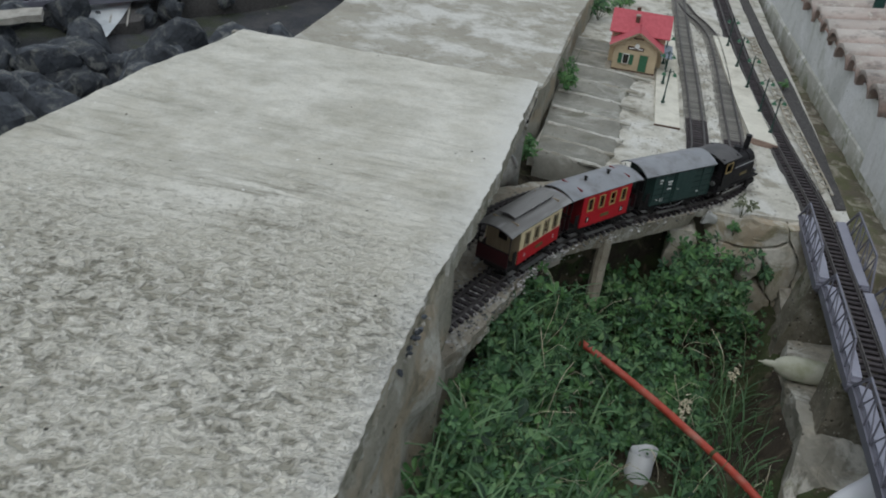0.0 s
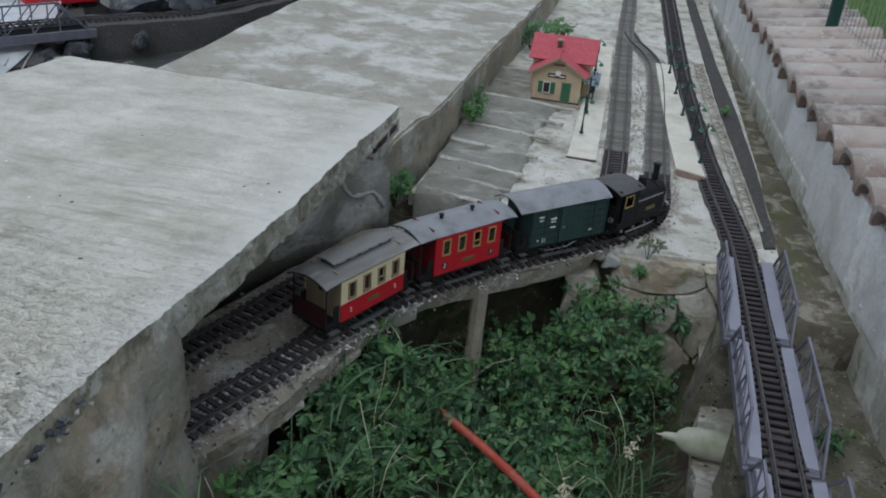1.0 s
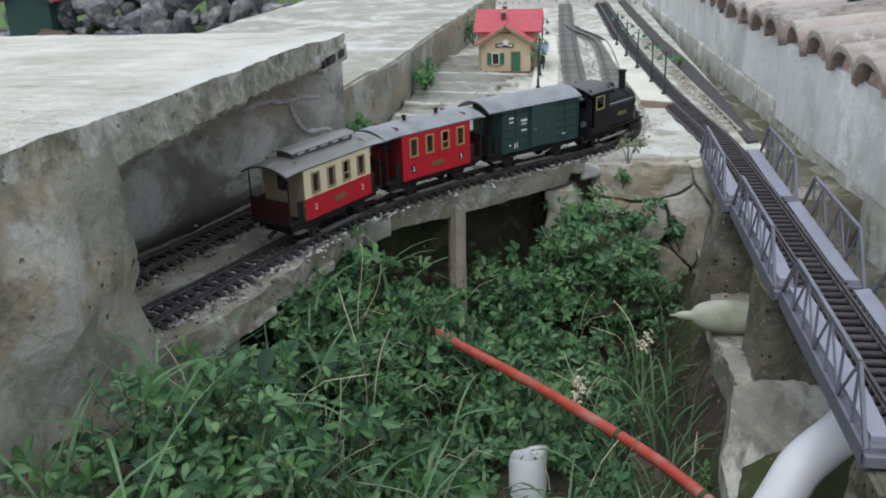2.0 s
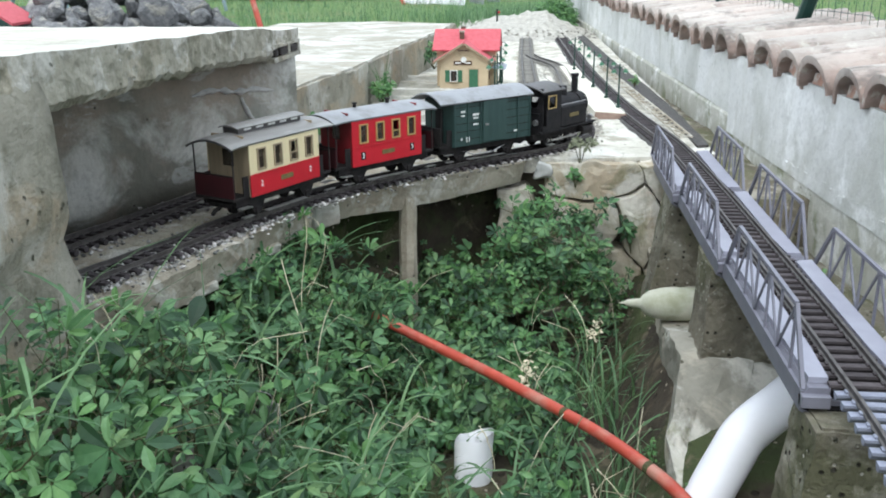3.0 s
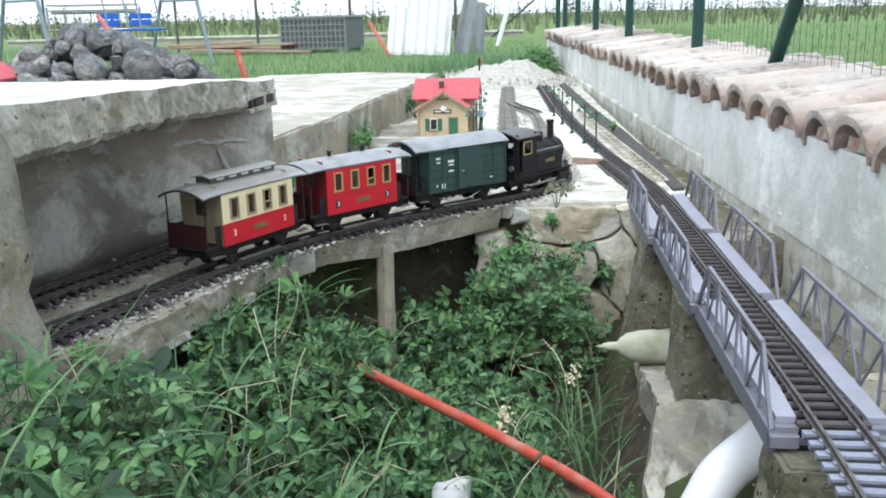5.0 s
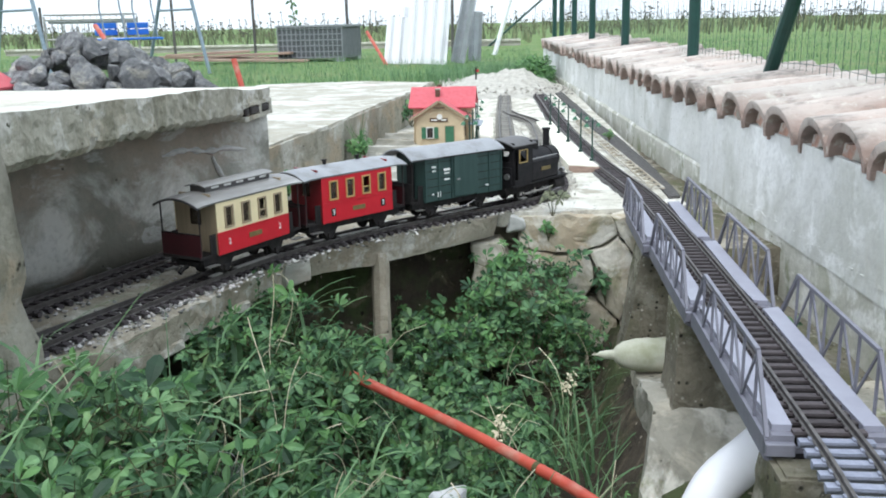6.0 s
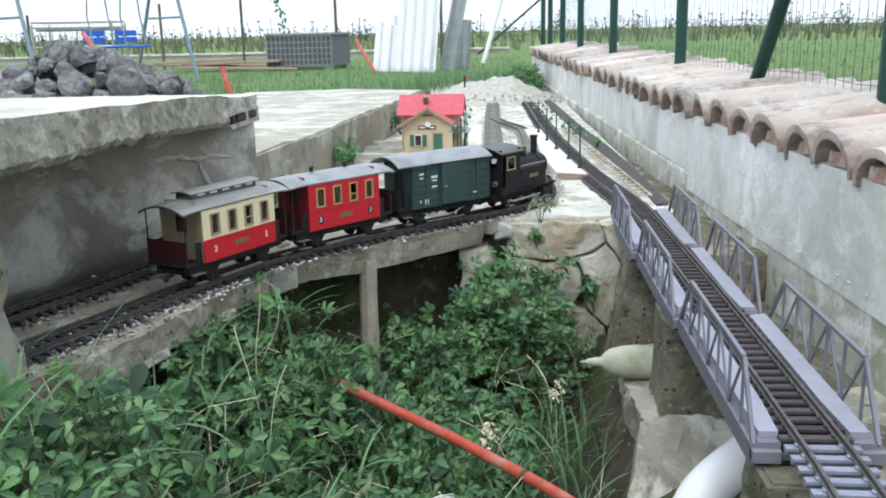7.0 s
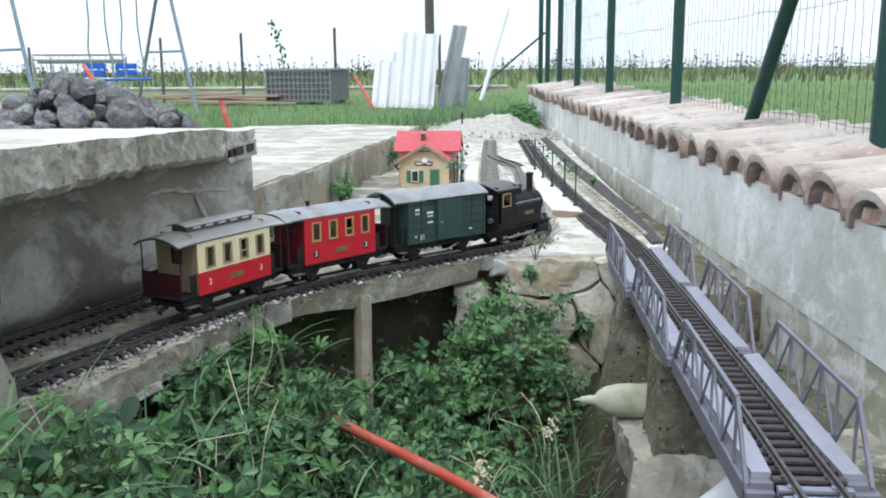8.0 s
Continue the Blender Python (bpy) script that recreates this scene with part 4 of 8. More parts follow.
def deck_bm(k0, k1, thick, z1):
    out = edge_line[k0:k1]
    nin = len(out)
    total = len(edge_line) - 1
    bm = bmesh.new()
    tops, bots, ins, inb = [], [], [], []
    for i, p in enumerate(out):
        f = (k0 + i) / total * (len(inner_line) - 1)
        j = min(int(f), len(inner_line) - 2)
        q = inner_line[j].lerp(inner_line[j + 1], f - j)
        w = 0.006 * noise.noise(Vector((p.x * 15, p.y * 15, 2)))
        th = thick + 0.012 * noise.noise(Vector((p.x * 6, p.y * 6, 8)))
        tops.append(bm.verts.new((p.x + w, p.y - w, z1 + 0.003 * noise.noise(p * 14))))
        bots.append(bm.verts.new((p.x - 0.012 + w, p.y + 0.012, z1 - th)))
        ins.append(bm.verts.new((q.x, q.y, z1)))
        inb.append(bm.verts.new((q.x, q.y, z1 - th)))
    for i in range(nin - 1):
        bm.faces.new((tops[i], tops[i + 1], ins[i + 1], ins[i]))
        bm.faces.new((bots[i], inb[i], inb[i + 1], bots[i + 1]))
        bm.faces.new((tops[i], bots[i], bots[i + 1], tops[i + 1]))
        bm.faces.new((ins[i], ins[i + 1], inb[i + 1], inb[i]))
    bm.faces.new((tops[0], ins[0], inb[0], bots[0]))
    bm.faces.new((tops[-1], bots[-1], inb[-1], ins[-1]))
    return bm


BREAK = next(i for i, p in enumerate(edge_line) if p.y > 0.685)
part("deck_section", roughen(deck_bm(0, BREAK + 1, 0.062, 0.009), 0.016, 0.0055, 15, 5, 0.6), "deck", viaduct, "thick crumbling cement deck")
part("deck_section", roughen(deck_bm(BREAK, len(edge_line), 0.056, 0.0085), 0.018, 0.0035, 16, 9, 0.6), "deck", viaduct, "smoother curved cement beam")
# the deck runs on inside the tunnel
bm = prism([(-1.62, -1.3), (-0.99, -1.3), (-0.985, 0.05), (-1.33, 0.065)], -0.06, 0.0095)
part("deck_section", bm, "deck", viaduct)
# grey repair mortar at the break and at the far end
bm = roughen(bbox(-0.775, -0.705, 0.008, 0.020, -0.046, 0.004, bevel=0.004), 0.015, 0.004, 25, 2)
ob = part("repair_patch", bm, "tunnel_wall", viaduct, "smooth grey repair mortar")
ob.data.transform(Matrix.Translation((-0.737, 0.715, 0)) @ Matrix.Rotation(radians(52), 4, "Z") @ Matrix.Translation((0.737, 0, 0)))
lump = rock_bm(0.03, 77, (0.9, 0.6, 1.0), 3)
bmesh.ops.translate(lump, vec=(-0.318, 1.155, -0.018), verts=lump.verts[:])
part("repair_patch", roughen(lump, 0.02, 0.003, 30, 6), "tunnel_smear", viaduct, "pale mortar lump at the viaduct end", smooth=True)
bm = bmesh.new()
tube(bm, [(-0.616, 0.925, -0.46), (-0.614, 0.925, -0.2), (-0.612, 0.925, -0.03)], 0.0195, 8)
part("post", roughen(bm, 0.03, 0.003, 20, 3), "deck", viaduct, "rough cement post")
# footing below the near end of the deck
bm = prism([(-1.0, 0.03), (-0.968, 0.05), (-0.942, 0.13), (-0.908, 0.20), (-0.893, 0.29), (-0.93, 0.34), (-1.0, 0.34)], -0.46, -0.03)
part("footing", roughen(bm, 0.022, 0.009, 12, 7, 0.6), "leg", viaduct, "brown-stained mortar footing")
# broken flakes of cement hanging under the rim
for i, (x, y, z, l, w, turn) in enumerate(((-0.886, 0.330, -0.048, 0.11, 0.03, 74), (-0.838, 0.52, -0.045, 0.13, 0.03, 74))):
    bm = roughen(bbox(-l / 2, l / 2, -w / 2, w / 2, -0.009, 0.009, bevel=0.003), 0.012, 0.005, 28, i * 3.1, 0.7)
    part("cement_flake", bm, "deck", viaduct, "broken flake of layered cement").matrix_basis = pose(x, y, z, 5, 0, turn)
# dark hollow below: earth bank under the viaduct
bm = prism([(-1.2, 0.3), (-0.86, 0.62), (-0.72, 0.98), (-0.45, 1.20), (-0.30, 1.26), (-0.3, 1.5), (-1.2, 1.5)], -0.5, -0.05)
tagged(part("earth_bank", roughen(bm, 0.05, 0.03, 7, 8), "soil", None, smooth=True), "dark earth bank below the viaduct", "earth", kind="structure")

# ribbed steps slab beside the low slab
ribs = thing("ribbed_slab", pose(0, 0, 0), "low stepped grey cement slab with pale ribs", "slab")
ry = [1.30, 1.42, 1.55, 1.72, 1.90, 2.07, 2.25, 2.44, 2.64]
bm = bmesh.new()
rows = []
for j in range(161):
    y = 1.295 + 1.36 * j / 160
    row = []
    for i in range(25):
        u = i / 24
        xr = -0.635 + 0.016 * math.sin(y * 9) + 0.055 * (y - 1.3)
        x = -0.88 + (xr + 0.88) * u
        yy = y + 0.03 * noise.noise(Vector((x * 6, y * 2, 3))) + 0.05 * (u - 0.5)
        z = 0.014
        for r in ry:
            d = yy - r
            z += 0.014 * math.exp(-(d / 0.020) ** 2) if d < 0 else 0.014 * math.exp(-(d / 0.060) ** 2)
        z += 0.003 * noise.noise(Vector((x * 30, y * 30, 2))) + 0.003 * noise.noise(Vector((x * 9, y * 9, 2)))
        z -= 0.03 * smooth01(0.93, 1.0, u)
        row.append(bm.verts.new((x, y, z)))
    rows.append(row)
for a, b in zip(rows, rows[1:]):
    for i in range(24):
        bm.faces.new((a[i], a[i + 1], b[i + 1], b[i]))
front_low = [bm.verts.new((v.co.x, v.co.y, -0.06)) for v in rows[0]]
for i in range(24):
    bm.faces.new((front_low[i], front_low[i + 1], rows[0][i + 1], rows[0][i]))
part("ribbed_surface", bm, "steps", ribs, smooth=True)
for i, r in enumerate(ry):
    pts = [(-0.87 + (0.225 + 0.02 * i) * t, r + 0.004 - 0.05 * (t - 0.5) + 0.008 * noise.noise(Vector((t * 5, i * 3.0, 1))), 0.024) for t in [q / 9 for q in range(10)]]
    bm = tubed(pts, 0.008, 6)
    part("rib", roughen(bm, 0.012, 0.004, 40, i * 1.3), "slab_low", ribs, "pale worn cement rib")

# ---------- garden wall with its tiled cap ----------
# it runs slantwise, nearing the tracks as it goes, and rises a little
WX, WEND = 0.268, 7.15
WALL_M = pose(0.115, 0, -0.018, 0.55, 0, 4.16)


def wall_x(y):
    return 0.383 - 0.0727 * y



wall = part("wall_garden", roughen(bbox(WX, 0.56, -2.4, WEND, 0.02, 0.20), 0.16, 0.004, 3, 1), "wall", None)
tagged(wall, "long whitewashed garden wall, streaked and damp", "wall", kind="structure").matrix_basis = WALL_M
bm = profile_y([(WX - 0.007, -0.6), (0.57, -0.6), (0.57, 0.021), (WX + 0.002, 0.021), (WX - 0.005, 0.010)], -2.4, WEND)
tagged(part("wall_foot", roughen(bm, 0.16, 0.006, 3, 4), "wall_foot", None), "damp mossy foot of the garden wall", "wall", kind="structure").matrix_basis = WALL_M
# nearer stretch of the wall is newer and smoother, with a joint line across it
tagged(part("wall_patch", roughen(bbox(WX - 0.009, WX + 0.01, -2.4, 1.80, -0.03, 0.20), 0.12, 0.0025, 4, 2), "wall_new", None), "newer whitewashed patch on the garden wall", "wall", kind="structure").matrix_basis = WALL_M
bm = bmesh.new()
line = [(WX - 0.011 + 0.003 * math.sin(y * 9), y, 0.006 - 0.004 * y + 0.006 * noise.noise(Vector((0, y * 8, 1)))) for y in np.arange(-0.6, 1.62, 0.04)]
rj = random.Random(31)
for x, y, z in line:
    for _ in range(3):
        if rj.random() < 0.55:
            r = rj.uniform(0.0015, 0.0045)
            m_ = Matrix.Translation((WX - 0.0095, y + rj.uniform(-0.02, 0.02), z + rj.gauss(0, 0.003))) @ Matrix.Diagonal((0.5, rj.uniform(1, 3.5), rj.uniform(0.4, 0.9), 1))
            bmesh.ops.create_icosphere(bm, subdivisions=1, radius=r, matrix=m_)
tagged(part("wall_joint", bm, "wall_new", None), "line of chipped plaster along a joint in the wall", "wall", kind="structure").matrix_basis = WALL_M
bm = profile_y([(0.30, 0.19), (0.56, 0.19), (0.56, 0.236), (0.30, 0.201)], -2.4, WEND)
tagged(part("cap_bed", bm, "mortar", None), "mortar bed under the roof tiles", "wall", kind="structure").matrix_basis = WALL_M
# ---------- model railway tracks ----------
RAIL_TOP = 0.0285


def rail_profile():
    return [(-0.0032, 0), (0.0032, 0), (0.0032, 0.0012), (0.0009, 0.0022), (0.0009, 0.0060), (0.0019, 0.0068), (0.0019, 0.0090), (-0.0019, 0.0090), (-0.0019, 0.0068), (-0.0009, 0.0060), (-0.0009, 0.0022), (-0.0032, 0.0012)]


def rail_bm(line, offset, z0):
    bm = bmesh.new()
    rings = []
    for i, p in enumerate(line):
        d = (line[min(i + 1, len(line) - 1)] - line[max(i - 1, 0)]).normalized()
        nrm = Vector((d.y, -d.x, 0))
        rings.append([bm.verts.new(p + nrm * (offset + a) + Vector((0, 0, z0 + b))) for a, b in rail_profile()])
    k = len(rings[0])
    for a, b in zip(rings, rings[1:]):
        for j in range(k):
            bm.faces.new((a[j], a[(j + 1) % k], b[(j + 1) % k], b[j]))
    bm.faces.new(rings[0][::-1])
    bm.faces.new(rings[-1])
    return bm


def sleeper_mesh(material):
    bm = bmesh.new()
    prof = [(-0.0022, 0), (0.0022, 0), (0.0056, 0.0052), (0.0054, 0.0085), (-0.0054, 0.0085), (-0.0056, 0.0052)]
    profile_x(prof, -0.039, 0.039, bm)
    for x in (-0.0228, 0.0228):
        box(bm, x - 0.0065, x - 0.0035, -0.0035, 0.0035, 0.0083, 0.0112)
        box(bm, x + 0.0035, x + 0.0065, -0.0035, 0.0035, 0.0083, 0.0112)
    bmesh.ops.recalc_face_normals(bm, faces=bm.faces[:])
    me = bpy.data.meshes.new("sleeper")
    bm.to_mesh(me)
    bm.free()
    me.materials.append(M[material])
    return me


SLEEPER, SLEEPER_GREY, SLEEPER_DUSTY = sleeper_mesh("sleeper"), sleeper_mesh("sleeper_grey"), sleeper_mesh("sleeper_dusty")


def track(points, label, z=0.0105, grey=None, skip=None, rise=None, spacing=0.0225, dusty=None):
    """A track on its centre line: two rails and its sleepers."""
    th = thing("railway_track", pose(0, 0, 0), label, "railway track", "model railway tracks")
    line = smooth_line([(x, y, 0) for x, y in points], spacing)
    if rise:
        line = [p + Vector((0, 0, rise(p.y))) for p in line]
    for off in (-0.0228, 0.0228):
        part("rail", rail_bm(line[::1], off, z + 0.0085), "rail", th, "tarnished metal rail")
    for i, p in enumerate(line):
        if skip and skip(p):
            continue
        d = line[min(i + 1, len(line) - 1)] - line[max(i - 1, 0)]
        ob = new("sleeper", SLEEPER_GREY if grey and grey(p) else SLEEPER_DUSTY if dusty and p.y > dusty else SLEEPER)
        ob.parent = th
        ob.location = (p.x, p.y, p.z + z)
        ob.rotation_euler = (0, 0, math.atan2(d.y, d.x) - math.pi / 2)
    return line


OUTER = [(-1.16, -0.45), (-1.07, -0.10), (-0.991, 0.20), (-0.963, 0.27), (-0.923, 0.373), (-0.877, 0.502), (-0.818, 0.637), (-0.775, 0.72), (-0.697, 0.831), (-0.595, 0.954), (-0.479, 1.073), (-0.348, 1.200), (-0.255, 1.330), (-0.213, 1.48), (-0.214, 1.736), (-0.220, 2.11), (-0.225, 2.55), (-0.243, 3.00), (-0.285, 3.24), (-0.345, 3.42), (-0.385, 3.62)]
INNER = [(-1.30, -0.35), (-1.20, 0.05), (-1.10, 0.38), (-1.066, 0.47), (-1.024, 0.60), (-0.971, 0.75), (-0.901, 0.90), (-0.807, 1.034), (-0.693, 1.142), (-0.563, 1.237), (-0.440, 1.345), (-0.375, 1.45), (-0.349, 1.58), (-0.348, 1.858), (-0.362, 2.4), (-0.378, 2.85), (-0.40, 3.6), (-0.43, 4.9), (-0.50, 6.0)]
BRIDGE_LINE = [(-0.015, -0.62), (0.021, -0.38), (0.036, -0.18), (0.0385, 0.0), (0.0365, 0.3), (0.029, 0.8), (0.013, 1.25), (-0.010, 1.48), (-0.037, 1.7), (-0.070, 2.02), (-0.113, 2.6), (-0.140, 3.1), (-0.19, 4.4), (-0.27, 6.2)]
outer_line = track(OUTER, "curved front track with dark sleepers on the cement viaduct", dusty=1.75)
inner_line_t = track(INNER, "curved rear track with dark sleepers beside the tunnel wall", dusty=1.9)
bridge_line = track(BRIDGE_LINE, "straight track with dark sleepers across the truss bridge", z=0.0115, grey=lambda p: p.y < -0.075, spacing=0.0245)


def bed(line, lo, hi, width, name, material, label, z1=0.0120, y_max=99):
    pts = [p for p in line if lo < p.y < hi]
    bm = bmesh.new()
    rows = []
    for i, p in enumerate(pts):
        d = (pts[min(i + 1, len(pts) - 1)] - pts[max(i - 1, 0)]).normalized()
        nrm = Vector((d.y, -d.x, 0))
        rows.append([bm.verts.new(p + nrm * (w * (1 + 0.12 * noise.noise(p * 21 + Vector((w * 50, 0, 0))))) + Vector((0, 0, z))) for w, z in ((-width, 0.004), (-width * 0.85, z1), (0, z1), (width * 0.85, z1), (width, 0.004))])
    for a, b in zip(rows, rows[1:]):
        for j in range(4):
            bm.faces.new((a[j], a[j + 1], b[j + 1], b[j]))
    return tagged(part(name, bm, material, None), label, "ballast", kind="structure")


bed(outer_line, 1.55, 3.5, 0.046, "ballast_bed", "ballast_grey", "grey fine ballast filled in round the front track", z1=0.0150)
bed(inner_line_t, 1.75, 6.0, 0.044, "ballast_bed", "ballast_grey", "grey fine ballast filled in round the rear track", z1=0.0152)
bed(bridge_line, 1.25, 6.2, 0.050, "ballast_bed", "ballast_dark", "dark fine ballast under the bridge track", z1=0.0135)


def gravel(name, centres, label, size=(0.003, 0.007), material="ballast"):
    rng = random.Random(len(centres))
    verts, faces = [], []
    for x, y, z in centres:
        r = rng.uniform(*size)
        a0 = rng.uniform(0, 6.28)
        k = len(verts)
        ring = [(x + r * math.cos(a0 + j * 1.2566) * rng.uniform(0.7, 1.2), y + r * math.sin(a0 + j * 1.2566) * rng.uniform(0.7, 1.2), z + r * rng.uniform(0.0, 0.5)) for j in range(5)]
        verts += ring + [(x + r * 0.3 * rng.uniform(-1, 1), y + r * 0.3 * rng.uniform(-1, 1), z + r * rng.uniform(0.6, 1.0)), (x, y, z - r * 0.5)]
        for j in range(5):
            faces.append((k + j, k + (j + 1) % 5, k + 5))
            faces.append((k + (j + 1) % 5, k + j, k + 6))
    ob = data_part(name, verts, faces, material)
    return tagged(ob, label, "gravel", kind="stuff")


rng = random.Random(4)
pts = []
for line, lo, hi, n_ in ((outer_line, 0.05, 1.25, 85), (inner_line_t, 0.05, 1.3, 40)):
    for i in range(1, len(line) - 1):
        p = line[i]
        if lo < p.y < hi:
            d = (line[i + 1] - line[i - 1]).normalized()
            nrm = Vector((d.y, -d.x, 0))
            dens = 1.0 if p.y < 0.75 else 0.35
            for _ in range(int(n_ * dens)):
                w = rng.gauss(0.004, 0.026)
                q = p + nrm * w + d * rng.uniform(-0.011, 0.011)
                pts.append((q.x, q.y, 0.0105 + rng.uniform(0, 0.003)))
gravel("track_gravel", pts, "loose grey and white gravel between the sleepers", (0.002, 0.0055))
pts = []
for i in range(1, len(outer_line) - 1):
    p = outer_line[i]
    if 1.2 < p.y < 3.2:
        for _ in range(9):
            w = rng.choice((rng.uniform(0.040, 0.065), rng.uniform(-0.10, -0.040)))
            d = (outer_line[i + 1] - outer_line[i - 1]).normalized()
            q = p + Vector((d.y, -d.x, 0)) * w
            pts.append((q.x, q.y + rng.uniform(-0.01, 0.01), 0.009))
gravel("yard_gravel", pts, "pale crumbs of mortar and gravel beside the tracks", (0.002, 0.006), "rubble")

# ---------- the plastic truss bridge ----------
bridge = thing("truss_bridge", pose(0, 0, 0), "lavender-grey plastic model truss bridge with railings", "bridge")
SEG = [(-0.066, 0.384, -0.027, 0.104), (0.392, 0.822, -0.035, 0.097), (0.832, 1.235, -0.047, 0.091)]
for y0, y1, xl, xw in SEG:
    mid = (xl + xw) / 2
    for side, xo, xi in ((-1, xl, mid - 0.038), (1, xw, mid + 0.038)):
        lo, hi = min(xo, xi), max(xo, xi)
        # side plate with bevelled ends
        bm = profile_y([(xo, 0.004), (xi, 0.004), (xi, 0.016), (xo + side * -0.004, 0.016), (xo, 0.010)], y0, y1)
        part("walkway_base", bm, "bridge", bridge)
        inner = xi - side * 0.0
        poly = [(xo - side * 0.006, y0 + 0.012), (xi, y0 + 0.012), (xi - side * 0.004, y0 + 0.10), (xi - side * 0.004, y1 - 0.02), (xo - side * 0.006, y1 - 0.012)]
        part("walkway_plate", prism(poly, 0.0162, 0.0235), "bridge_pale", bridge, "pale smooth walkway plate")
        # outer girder flange
        bm = profile_y([(xo, 0.012), (xo + side * 0.004, 0.012), (xo + side * 0.004, -0.012), (xo - side * 0.010, -0.020), (xo - side * 0.012, -0.016), (xo, -0.010)], y0, y1)
        part("girder", bm, "bridge", bridge)
        # railing truss: top chord, end posts, verticals and diagonals
        xr, zt, zb = xo + side * 0.001, 0.092, 0.012
        t0, t1 = y0 + 0.060, y1 - 0.078
        bw = 0.0038
        part("top_chord", tubed([(xr, t0, zt), (xr, t1, zt)], bw * 0.95, 4), "bridge", bridge)
        part("end_post", tubed([(xr, y0 + 0.004, zb), (xr, t0, zt)], bw * 0.85, 4), "bridge", bridge)
        part("end_post", tubed([(xr, y1 - 0.004, zb), (xr, t1, zt)], bw * 0.95, 4), "bridge", bridge)
        n_bay = 5
        for k in range(n_bay + 1):
            y = t0 + (t1 - t0) * k / n_bay
            part("railing_post", tubed([(xr, y, zb), (xr, y, zt)], bw * 0.6, 4), "bridge", bridge)
            if k < n_bay:
                yb = t0 + (t1 - t0) * (k + 1) / n_bay
                a, b = ((y, zb), (yb, zt)) if k % 2 else ((y, zt), (yb, zb))
                part("diagonal", tubed([(xr, a[0], a[1]), (xr, b[0], b[1])], bw * 0.5, 4), "bridge", bridge)
    # added plate, not a real bed: its dark colour paints the shade under the gaps
    part("bridge_bed", bbox(mid - 0.038, mid + 0.038, y0, y1, -0.018, -0.010), "bridge_dark", bridge, "dark plate standing for the shade in the open gaps between the girders")
    for y in np.arange(y0 + 0.01, y1, 0.1):
        part("cross_beam", bbox(xl + 0.006, xw - 0.004, y, y + 0.006, -0.016, -0.004), "bridge", bridge)
    for xa, xb in ((xl - 0.008, mid - 0.036), (mid + 0.036, xw + 0.009)):
        part("bearing_block", bbox(xa + 0.004, xb - 0.002, y0 - 0.008, y0 + 0.006, -0.006, 0.009, bevel=0.001), "bridge", bridge)
# ---------- the train ----------
def arc_pose(line, s, z=RAIL_TOP):
    """Where a vehicle centred s metres along a line stands, and how it is turned."""
    i = min(len(line) - 2, int(s / 0.0225))
    span = 4
    a, b = line[max(0, i - span)], line[min(len(line) - 1, i + 1 + span)]
    p = line[i].lerp(line[i + 1], s / 0.0225 - i)
    mid = (a + b) / 2
    p = p.lerp(mid, 0.5)
    return pose(p.x, p.y, z, 0, 0, math.degrees(math.atan2(b.y - a.y, b.x - a.x)))


def s_at(line, x, y):
    return min(range(len(line)), key=lambda i: (line[i].x - x) ** 2 + (line[i].y - y) ** 2) * 0.0225


def wheelset(th, x, r, material="black_frame", spokes=True):
    for side in (-1, 1):
        bm = bmesh.new()
        y = side * 0.0215
        tube(bm, [(x, y - side * 0.004, r), (x, y - side * 0.002, r), (x, y + side * 0.0025, r)], r, 20)
        tube(bm, [(x, y + side * 0.0025, r), (x, y + side * 0.0045, r)], r * 0.86, 20)
        wh = part("wheel", bm, material, th, "dark metal wheel")
        part("hub", tubed([(x, y + side * 0.0045, r), (x, y + side * 0.009, r)], r * 0.25, 10), "steel", wh)
    part("axle", tubed([(x, -0.02, r), (x, 0.02, r)], 0.0025, 8), "black_frame", th)


def curved_roof(x0, x1, half, z_eave, rise, thick, n=14, droop=0.0):
    """An arched roof with thickness; its ends may droop."""
    bm = bmesh.new()
    rings = []
    xs_ = [x0, x0 + 0.018, x0 + 0.04, (x0 + x1) / 2, x1 - 0.04, x1 - 0.018, x1] if x1 - x0 > 0.09 else [x0, x1]
    for x in xs_:
        e = min(x - x0, x1 - x)
        dz = -droop * max(0, 1 - e / 0.04) ** 2
        up = [(x, -half + 2 * half * j / n, z_eave + dz + rise * (1 - (2 * j / n - 1) ** 2)) for j in range(n + 1)]
        dn = [(a, b * 0.98, c - thick) for a, b, c in up][::-1]
        rings.append([bm.verts.new(v) for v in up + dn])
    k = len(rings[0])
    for a, b in zip(rings, rings[1:]):
        for j in range(k):
            bm.faces.new((a[j], b[j], b[(j + 1) % k], a[(j + 1) % k]))
    bm.faces.new(rings[0])
    bm.faces.new(rings[-1][::-1])
    return bm


def panel_with_windows(x0, x1, z0, z1, y, wins, thick=0.003):
    """A side wall in the x-z plane with open windows."""
    bm = bmesh.new()
    xs_ = sorted({x0, x1, *[w for a in wins for w in a[:2]]})
    zs_ = sorted({z0, z1, *[w for a in wins for w in a[2:]]})
    for xa, xb in zip(xs_, xs_[1:]):
        for za, zb in zip(zs_, zs_[1:]):
            cx, cz = (xa + xb) / 2, (za + zb) / 2
            if not any(a < cx < b and c < cz < d for a, b, c, d in wins):
                box(bm, xa, xb, y - thick / 2, y + thick / 2, za, zb)
    bmesh.ops.remove_doubles(bm, verts=bm.verts[:], dist=1e-5)
    return bm


